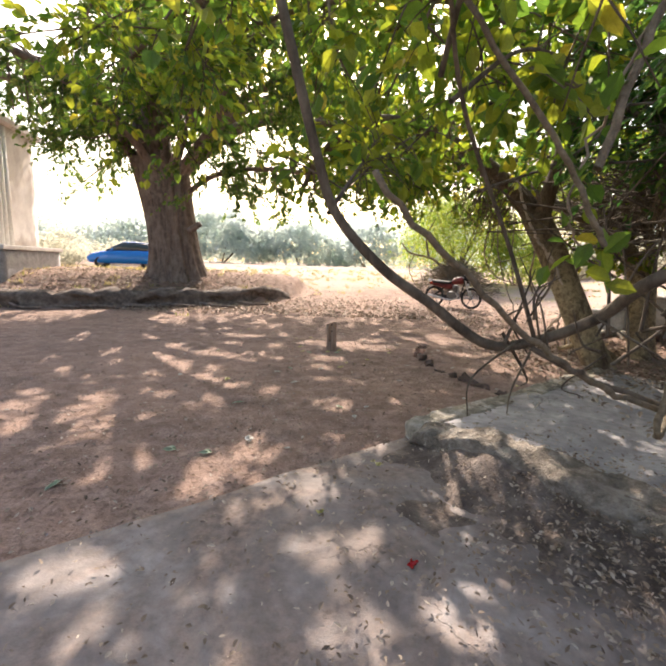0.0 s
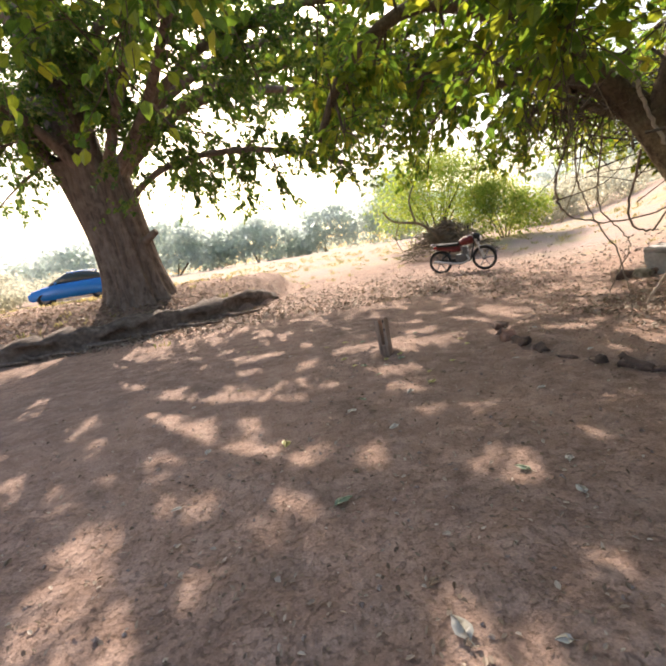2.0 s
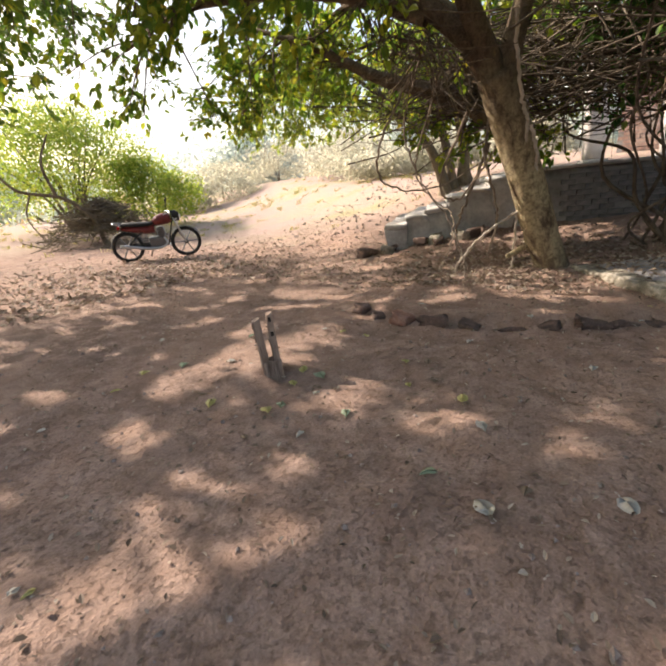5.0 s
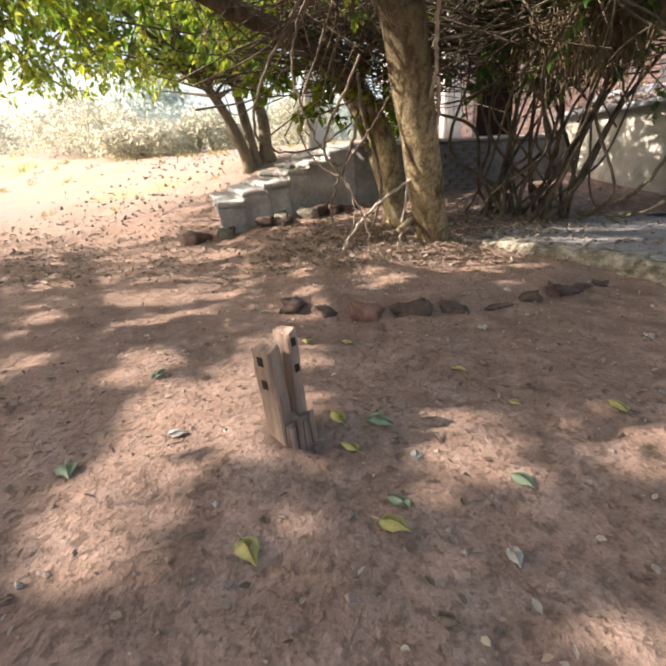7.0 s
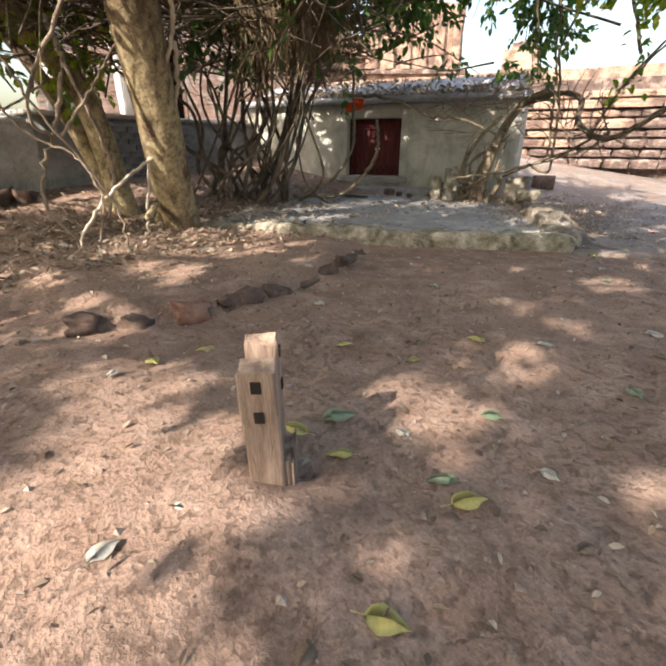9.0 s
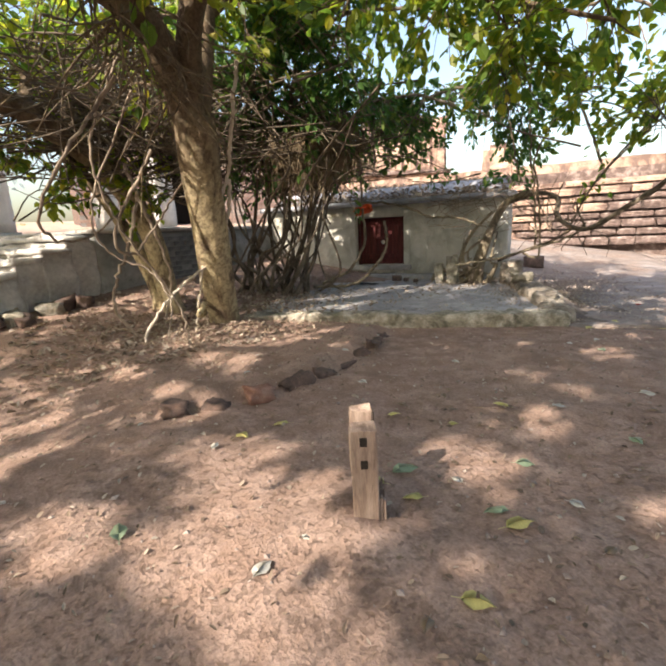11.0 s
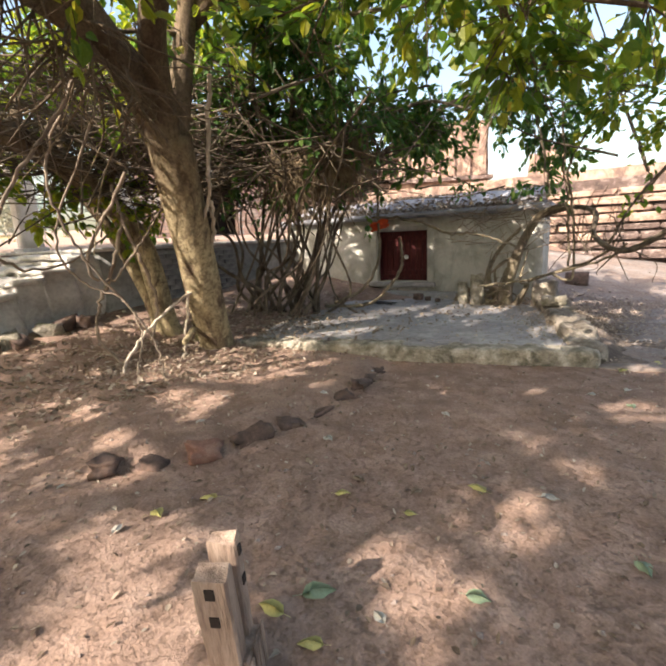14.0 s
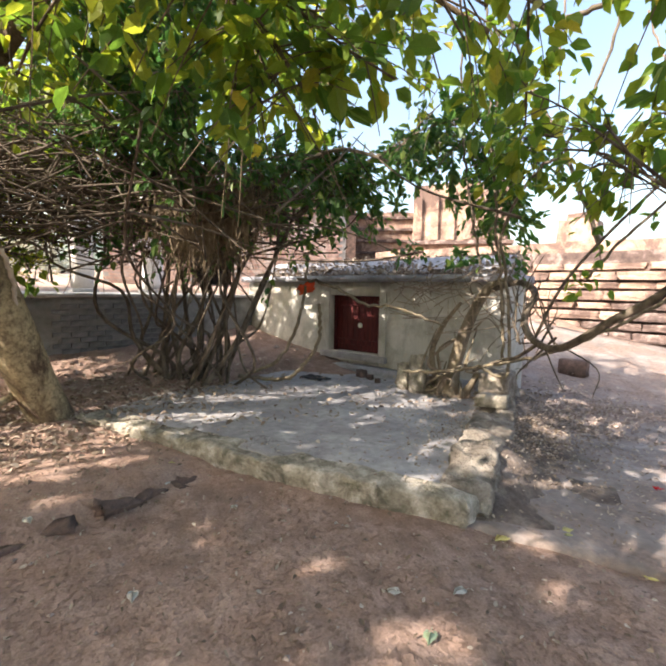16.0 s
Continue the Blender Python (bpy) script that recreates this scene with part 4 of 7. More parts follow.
def build_brick_row():
    """Old bricks set on edge in the earth in a curved line."""
    pts = smooth_line([(x, y, 0) for x, y in BRICK_ROW], 8)
    r = random.Random(8)
    last, made = None, 0
    for p in pts:
        p = Vector(p)
        if last is None or (p - last).length > r.uniform(0.2, 0.36):
            q = p - (last or p + Vector((0.05, 0.2, 0)))
            last = p
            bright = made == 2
            made += 1
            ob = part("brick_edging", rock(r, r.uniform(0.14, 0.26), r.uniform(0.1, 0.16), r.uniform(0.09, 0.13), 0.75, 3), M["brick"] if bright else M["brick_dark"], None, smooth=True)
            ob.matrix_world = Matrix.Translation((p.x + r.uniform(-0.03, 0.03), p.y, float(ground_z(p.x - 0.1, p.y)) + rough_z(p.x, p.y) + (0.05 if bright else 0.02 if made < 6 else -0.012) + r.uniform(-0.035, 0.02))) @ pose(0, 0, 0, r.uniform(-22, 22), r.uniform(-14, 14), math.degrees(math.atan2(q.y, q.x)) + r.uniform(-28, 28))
            tagged(ob, "half-buried broken red brick, lighter than the others" if bright else "dark half-buried brick edging the earth", "brick", "bricks edging the path")
    ob = part("concrete_block", rock(r, 0.42, 0.26, 0.26, 0.12, 2), M["brick_dark"], None, "grey-brown block lying on the paving", True)
    ob.matrix_world = pose(3.36, -1.22, gz(3.36, -1.22) + 0.14, 0, 0, 20)
    tagged(ob, category="block")
    ob = part("loose_stone", rock(r, 0.3, 0.22, 0.13, 0.3, 3), M["stone"], None, "pale stone lying on the kerb wall", True)
    ob.matrix_world = pose(2.05, 1.95, 0.34, 5, 3, 30)
    tagged(ob, category="stone")


# ---- motorcycle and car ----
def ring(R, r, seg=28, sides=8):
    a = Acc()
    t = np.linspace(0, 2 * np.pi, seg, endpoint=False)
    s = np.linspace(0, 2 * np.pi, sides, endpoint=False)
    T, S = np.meshgrid(t, s, indexing="ij")
    v = np.stack(((R + r * np.cos(S)) * np.cos(T), r * 0.95 * np.sin(S), (R + r * np.cos(S)) * np.sin(T)), -1).reshape(-1, 3)
    i, j = np.meshgrid(np.arange(seg), np.arange(sides), indexing="ij")
    q = lambda i, j: (i % seg) * sides + j % sides
    a.add(v, np.stack((q(i, j), q(i + 1, j), q(i + 1, j + 1), q(i, j + 1)), -1).reshape(-1, 4))
    return a


def lofted(sections):
    """A closed skin over rings of equal count."""
    a = Acc()
    v = np.array([p for s in sections for p in s], float)
    n, k = len(sections), len(sections[0])
    f = [(i * k + j, i * k + (j + 1) % k, (i + 1) * k + (j + 1) % k, (i + 1) * k + j) for i in range(n - 1) for j in range(k)]
    a.add(v, f)
    for i in (0, n - 1):
        c = v[i * k:(i + 1) * k].mean(0)
        b = a.n
        a.add([c], np.zeros((0, 4), int))
        a.f.append(np.array([(i * k + j, i * k + (j + 1) % k, b) for j in range(k)]))
    return a


def oval(x, y, z, w, h, n=12):
    return [(x, y + w * math.cos(t), z + h * math.sin(t)) for t in np.linspace(0, 2 * math.pi, n, endpoint=False)]


def build_motorcycle(m):
    thing = empty("motorcycle", m, "parked dark red motorcycle with black seat and chrome exhaust", "motorcycle")
    for x in (-0.66, 0.66):
        wheel = part("wheel", ring(0.285, 0.012, 28, 6), M["metal"], thing, "", True)
        wheel.location = (x, 0, 0.33)
        part("tyre", ring(0.315, 0.042), M["black"], wheel, "black tyre", True)
        bm = bmesh.new()
        rod(bm, (0, -0.07, 0), (0, 0.07, 0), 0.05)
        part("hub", bm, M["engine"], wheel)
        for k in range(6):
            a = k * math.pi / 3
            bm = bmesh.new()
            rod(bm, (0.03 * math.cos(a), 0, 0.03 * math.sin(a)), (0.285 * math.cos(a), 0, 0.285 * math.sin(a)), 0.016, 0.012, 6)
            part("spoke", bm, M["engine"], wheel)
        arc = np.linspace(0.35, 2.3, 10) if x > 0 else np.linspace(0.4, 2.6, 10)
        g = Acc()
        for t in arc:
            g.add([(0.375 * math.cos(t), -0.06, 0.375 * math.sin(t)), (0.385 * math.cos(t), 0, 0.385 * math.sin(t)), (0.375 * math.cos(t), 0.06, 0.375 * math.sin(t))], np.zeros((0, 4), int))
        k = np.arange(9)
        g.f.append(np.concatenate((np.stack((k * 3, k * 3 + 1, k * 3 + 4, k * 3 + 3), -1), np.stack((k * 3 + 1, k * 3 + 2, k * 3 + 5, k * 3 + 4), -1))))
        fender = part("mudguard", g, M["black"], thing, "", True)
        fender.location = (x, 0, 0.33)
    tank = lofted([oval(-0.02, 0, 0.86, 0.05, 0.05), oval(0.04, 0, 0.87, 0.11, 0.1), oval(0.18, 0, 0.9, 0.15, 0.13), oval(0.32, 0, 0.91, 0.14, 0.13), oval(0.4, 0, 0.9, 0.09, 0.09)])
    part("fuel_tank", tank, M["bike_red"], thing, "glossy dark red tank", True)
    seat = lofted([oval(-0.74, 0, 0.86, 0.06, 0.02), oval(-0.66, 0, 0.86, 0.12, 0.045), oval(-0.35, 0, 0.83, 0.13, 0.06), oval(-0.1, 0, 0.82, 0.12, 0.055), oval(0.02, 0, 0.85, 0.07, 0.03)])
    part("seat", seat, M["black"], thing, "long black seat", True)
    side = lofted([oval(-0.72, 0, 0.76, 0.06, 0.04), oval(-0.5, 0, 0.74, 0.12, 0.07), oval(-0.2, 0, 0.7, 0.14, 0.1), oval(0.0, 0, 0.7, 0.1, 0.1)])
    part("side_panel", side, M["bike_red"], thing, "", True)
    eng = boxed(-0.16, -0.13, 0.28, 0.2, 0.13, 0.52, bevel=0.04)
    e = part("engine", eng, M["engine"], thing)
    part("cylinder", boxed(0.06, -0.08, 0.5, 0.2, 0.08, 0.74, bevel=0.02), M["engine"], e)
    for i in range(5):
        part("fin", boxed(0.03, -0.11, 0.53 + i * 0.04, 0.23, 0.11, 0.542 + i * 0.04), M["engine"], e)
    fr = Acc()
    for a, b in (((0.42, 0, 0.84), (0.26, 0, 0.3)), ((0.26, 0, 0.3), (-0.3, 0, 0.3)), ((0.42, 0, 0.88), (-0.2, 0, 0.72)), ((-0.2, 0.1, 0.72), (-0.66, 0.1, 0.36)), ((-0.2, -0.1, 0.72), (-0.66, -0.1, 0.36)), ((-0.3, 0.1, 0.34), (-0.66, 0.1, 0.33)), ((-0.3, -0.1, 0.34), (-0.66, -0.1, 0.33)), ((-0.2, 0, 0.75), (-0.7, 0, 0.8))):
        tube(fr, np.linspace(a, b, 4), 0.018, 0.018, 6)
    part("frame_tubes", fr, M["black"], thing, "", True)
    for y in (-0.08, 0.08):
        f = Acc()
        tube(f, np.linspace((0.66, y, 0.33), (0.44, y, 0.98), 5), 0.022, 0.02, 8)
        part("fork", f, M["metal"], thing, "chrome fork leg", True)
        f = Acc()
        tube(f, smooth_line([(0.4, y * 0.5, 1.0), (0.38, y * 2.2, 1.06), (0.28, y * 4.2, 1.04)], 5), 0.012, 0.012, 6)
        part("handlebar", f, M["metal"], thing, "", True)
        f = Acc()
        tube(f, np.linspace((0.34, y * 3.2, 1.05), (0.37, y * 3.6, 1.3), 4), 0.006, 0.006, 5)
        mir = part("mirror_stalk", f, M["black"], thing, "", True)
        part("mirror", boxed(0.36, y * 3.6 - 0.06, 1.28, 0.385, y * 3.6 + 0.06, 1.37, bevel=0.01), M["black"], mir)
    cowl = lofted([oval(0.42, 0, 0.96, 0.1, 0.12), oval(0.52, 0, 0.95, 0.11, 0.13), oval(0.6, 0, 0.93, 0.08, 0.1)])
    head = part("headlight_cowl", cowl, M["black"], thing, "black headlamp cowl", True)
    part("headlight", lofted([oval(0.595, 0, 0.92, 0.075, 0.08), oval(0.63, 0, 0.92, 0.05, 0.055)]), M["lamp"], head, "clear headlamp", True)
    part("chain_case", boxed(-0.66, -0.12, 0.3, -0.12, -0.1, 0.38, bevel=0.008), M["black"], thing)
    part("chain_case", boxed(-0.66, 0.1, 0.3, -0.12, 0.12, 0.38, bevel=0.008), M["black"], thing)
    part("crash_bar", lofted([oval(0.27, 0, 0.3, 0.2, 0.012), oval(0.3, 0, 0.3, 0.2, 0.012)]), M["metal"], thing)
    part("indicator", boxed(0.5, -0.2, 0.88, 0.55, -0.13, 0.92, bevel=0.01), M["lamp"], thing)
    part("indicator", boxed(0.5, 0.13, 0.88, 0.55, 0.2, 0.92, bevel=0.01), M["lamp"], thing)
    part("tail_light", boxed(-0.8, -0.06, 0.76, -0.74, 0.06, 0.83, bevel=0.015), M["red_lens"], thing, "red tail lamp")
    f = Acc()
    tube(f, smooth_line([(0.18, -0.12, 0.5), (0.24, -0.15, 0.36), (0.05, -0.15, 0.27), (-0.25, -0.16, 0.29), (-0.8, -0.17, 0.4)], 6), 0.02, 0.038, 10)
    part("exhaust", f, M["metal"], thing, "chrome exhaust pipe", True)
    f = Acc()
    tube(f, smooth_line([(-0.7, -0.14, 0.86), (-0.84, -0.12, 0.9), (-0.88, 0, 0.91), (-0.84, 0.12, 0.9), (-0.7, 0.14, 0.86)], 5), 0.011, 0.011, 6)
    part("grab_rail", f, M["metal"], thing, "", True)
    bm = bmesh.new()
    rod(bm, (-0.1, 0.1, 0.28), (-0.22, 0.3, 0.02), 0.014)
    part("side_stand", bm, M["black"], thing)


def build_car(m):
    thing = empty("car", m, "bright blue hatchback car parked on the grass behind the tree", "car")

    def sec(x, w, zb, zs, zt, wt):
        return [(x, -w, zb), (x, -w * 1.02, (zb + zs) / 2), (x, -w, zs), (x, -wt, zt - 0.03), (x, -wt * 0.6, zt), (x, wt * 0.6, zt), (x, wt, zt - 0.03), (x, w, zs), (x, w * 1.02, (zb + zs) / 2), (x, w, zb)]

    body = lofted([sec(-1.92, 0.6, 0.4, 0.7, 0.78, 0.5), sec(-1.85, 0.74, 0.28, 0.85, 0.95, 0.62), sec(-1.5, 0.82, 0.24, 0.92, 1.02, 0.72), sec(-0.4, 0.83, 0.22, 0.94, 1.0, 0.74), sec(0.7, 0.83, 0.22, 0.92, 0.98, 0.74), sec(1.2, 0.81, 0.24, 0.82, 0.9, 0.7), sec(1.75, 0.74, 0.26, 0.68, 0.76, 0.6), sec(1.92, 0.58, 0.36, 0.58, 0.64, 0.45)])
    part("body", body, M["car_blue"], thing, "blue painted body", True)
    roof = lofted([sec(-1.7, 0.68, 0.9, 1.0, 1.06, 0.6), sec(-1.25, 0.7, 0.9, 1.3, 1.42, 0.56), sec(-0.6, 0.71, 0.9, 1.38, 1.49, 0.57), sec(0.1, 0.71, 0.9, 1.36, 1.47, 0.56), sec(0.95, 0.72, 0.9, 0.96, 1.0, 0.64)])
    part("cabin", roof, M["glass"], thing, "dark glazed cabin", True)
    part("roof", lofted([sec(-1.35, 0.5, 1.40, 1.42, 1.445, 0.5), sec(-0.6, 0.58, 1.44, 1.48, 1.515, 0.55), sec(0.05, 0.56, 1.42, 1.46, 1.495, 0.54)]), M["car_blue"], thing, "", True)
    for x in (-1.2, 1.22):
        for y in (-0.76, 0.76):
            w = part("wheel", ring(0.2, 0.02, 20, 6), M["metal"], thing, "", True)
            w.location = (x, y, 0.3)
            part("tyre", ring(0.24, 0.065, 24, 8), M["black"], w, "", True)
            bm = bmesh.new()
            rod(bm, (0, -0.03, 0), (0, 0.03, 0), 0.19, seg=16)
            part("rim", bm, M["engine"], w)
            # arch
            part("wheel_arch", ring(0.33, 0.025, 24, 6), M["black"], w, "", True)
    for y in (-0.55, 0.55):
        part("headlight", boxed(1.72, y - 0.14, 0.6, 1.85, y + 0.14, 0.72, bevel=0.03), M["lamp"], thing, "clear headlamp")
    for y in (-0.86, 0.86):
        part("wing_mirror", boxed(0.55, y - 0.08, 0.96, 0.68, y + 0.08, 1.06, bevel=0.03), M["car_blue"], thing)
        part("pillar", boxed(-0.28, y * 0.76 - 0.02, 0.92, -0.2, y * 0.76 + 0.02, 1.42), M["car_blue"], thing)


# ---- temple building on its plinth ----
def build_pavilion():
    thing = empty("pavilion", pose(-9.95, 12.65, 0, 0, 0, 104), "pale plastered building on a grey stone plinth, fluted corner", "building")
    # local x runs back along the sunlit side, y runs along the front to the west
    part("plinth", roughen(boxed(0, 0, 0.2, 4.4, 4.2, 1.62), 0.012, 1.5, 0.4), M["concrete"], thing, "grey stone plinth", True)
    part("plinth_cap", boxed(-0.1, -0.1, 1.624, 4.5, 4.3, 1.76, bevel=0.025), M["plaster_pink"], thing)
    part("wall", roughen(boxed(0.45, 0.55, 1.764, 4.0, 3.9, 5.6), 0.012, 1.2, 0.5), M["plaster_pink"], thing, "pale pinkish wall", True)
    for i in range(5):
        bm = bmesh.new()
        rod(bm, (0.62 + i * 0.3, 0.54, 1.77), (0.62 + i * 0.3, 0.54, 5.5), 0.1, seg=12)
        part("fluting", bm, M["white"], thing, "", True)
    r = random.Random(6)
    for i in range(18):
        part("carved_course", boxed(0.38, 0.5 + (i % 2) * 0.03, 1.8 + i * 0.2, 0.46, 0.95, 1.96 + i * 0.2, bevel=0.02), M["terrace"], thing)
    part("roof", boxed(0.2, 0.3, 5.604, 4.3, 4.2, 5.8, bevel=0.03), M["plaster_pink"], thing)


# ---- trees ----
def tree(name, label, wood, leaf, bark, leaf_mat, origin=(0, 0, 0)):
    thing = empty(name, pose(0, 0, 0), label, "tree")
    part("trunk", wood, bark, thing, "", True)
    if leaf is not None and leaf.n:
        part("crown", leaf, leaf_mat, thing)
    return thing


def build_big_tree():
    rg = np.random.default_rng(21)
    cx, cy = -5.65, 15.1
    base = 0.92
    wood, leaf = Acc(), Acc()
    # buttressed trunk: fluted rings that lean to the west
    n, sides = 22, 64
    rings = []
    a = np.linspace(0, 2 * np.pi, sides, endpoint=False)
    for i in range(n):
        s = i / (n - 1)
        z = base - 0.35 + s * 4.2
        r = 0.62 + 0.42 * math.exp(-s * 6.5) + 0.16 * s * s
        flute = 1 + (0.11 * np.abs(np.sin(5 * a + 0.6)) + 0.07 * np.sin(14 * a + 2 + s) + 0.05 * np.sin(25 * a - s * 2)) * (1.15 - 0.5 * s) + 0.1 * np.sin(2 * a + 1)
        rings.append(np.stack((cx - 0.55 * s ** 1.5 + r * flute * np.cos(a), cy + r * flute * np.sin(a), np.full(sides, z)), -1))
    i0 = np.arange(n - 1)[:, None] * sides
    j, k = np.arange(sides)[None], (np.arange(sides)[None] + 1) % sides
    wood.add(np.concatenate(rings), np.stack((i0 + j, i0 + k, i0 + sides + k, i0 + sides + j), -1).reshape(-1, 4))
    tube(wood, smooth_line([(cx + 0.55, cy - 0.3, 2.45), (cx + 0.85, cy - 0.5, 2.6), (cx + 1.0, cy - 0.55, 2.68)], 4), 0.12, 0.09, 8)
    top = np.array([cx - 0.5, cy, base + 3.5])
    limbs = [
        ([top + (-0.2, 0, -0.5), (-7.6, 14.6, 5.6), (-9.6, 13.8, 6.6), (-12.0, 12.6, 6.9)], 0.42),
        ([top + (0, -0.1, -0.2), (-6.0, 14.2, 6.2), (-5.6, 12.6, 7.2), (-5.2, 10.4, 7.4), (-4.6, 8.4, 6.6)], 0.36),
        ([top + (0.3, 0, -0.6), (-4.4, 14.9, 5.6), (-2.2, 15.0, 6.9), (0.0, 15.3, 7.3), (1.8, 15.6, 6.7)], 0.4),
        ([top + (0.2, 0.1, -0.4), (-4.9, 15.2, 6.6), (-3.4, 16.2, 9.0), (-1.6, 17.2, 10.5)], 0.34),
        ([top + (-0.1, 0.1, 0), (-6.4, 15.3, 7.0), (-7.0, 15.8, 9.6), (-7.6, 16.8, 11.2)], 0.36),
        ([top + (-0.2, 0.2, -0.2), (-7.6, 16.2, 6.6), (-9.4, 18.0, 8.2), (-11.4, 19.8, 8.6)], 0.34),
        ([top + (0.1, -0.2, -0.3), (-6.8, 13.4, 5.6), (-8.0, 11.4, 6.4), (-9.0, 9.2, 6.2)], 0.32),
        ([top + (0.3, -0.2, -0.5), (-4.0, 13.6, 5.4), (-2.6, 11.6, 6.4), (-1.4, 9.4, 6.3)], 0.32),
        ([top + (0.3, -0.1, -0.5), (-3.9, 13.9, 5.6), (-2.0, 13.0, 6.5), (0.2, 12.4, 6.7), (1.6, 11.8, 6.2)], 0.3),
        ([top + (0.3, 0.2, -0.3), (-4.0, 16.6, 6.4), (-2.0, 18.6, 7.6), (0.2, 20.4, 7.6)], 0.32),
        ([top + (0.3, 0.2, -0.4), (-3.6, 16.3, 6.2), (-1.0, 17.8, 7.0), (1.6, 18.8, 6.8), (3.6, 19.4, 6.2)], 0.3),
        ([top + (0.35, 0.0, -1.1), (-4.2, 14.8, 4.3), (-2.4, 15.1, 4.6), (-0.4, 15.5, 4.4), (1.2, 15.9, 3.9)], 0.2),
        ([top + (0.3, 0.1, -0.3), (-3.4, 15.9, 6.3), (-0.6, 16.4, 7.1), (2.2, 16.9, 7.2), (4.6, 17.4, 6.6)], 0.32),
        ([top + (0.1, -0.2, -0.2), (-5.4, 14.2, 6.4), (-4.4, 13.2, 7.2), (-3.0, 12.3, 7.3)], 0.28),
        ([top + (0.2, -0.2, -0.4), (-4.2, 13.0, 5.9), (-3.1, 11.2, 6.7), (-2.3, 9.5, 6.6)], 0.26),
    ]
    # the main stem goes on upward and forks high in the crown
    tube(wood, smooth_line([top + (-0.05, 0, -0.6), (-6.5, 15.1, 6.4), (-6.95, 15.15, 8.4), (-8.0, 15.1, 10.0), (-9.4, 15.0, 11.4)], 8), 0.62, 0.22, 18, 0, 0.08, rg)
    tube(wood, smooth_line([(-6.9, 15.15, 8.2), (-6.6, 15.2, 9.6), (-6.7, 15.3, 11.6)], 6), 0.26, 0.16, 12, 0, 0.08, rg)
    for k, (pts, r0) in enumerate(limbs):
        r0 *= 0.48
        if k in (2, 7, 10, 11):
            grow(rg, wood, leaf, pts, r0, 0.07, 26 if k == 11 else 14, 1.5, 20, 0.55, 30, 0.115, 0.25, 0.85, 0.3, 0.66, 10, 0.12, 0.35, low=5.2 if k == 10 else 3.0)
        else:
            grow(rg, wood, leaf, pts, r0, 0.07, 22, 1.9, 17, 0.75, 27, 0.115, 0.2, 0.85, 0.3, 0.66, 10, 0.12, 0.35, low=5.0 if k in (1, 6) else 4.4 if k == 7 else 3.0)
    tree("big_fig_tree", "huge old fig tree with fluted grey-brown trunk and green crown", wood, leaf, M["bark_big"], M["leaf_big"])


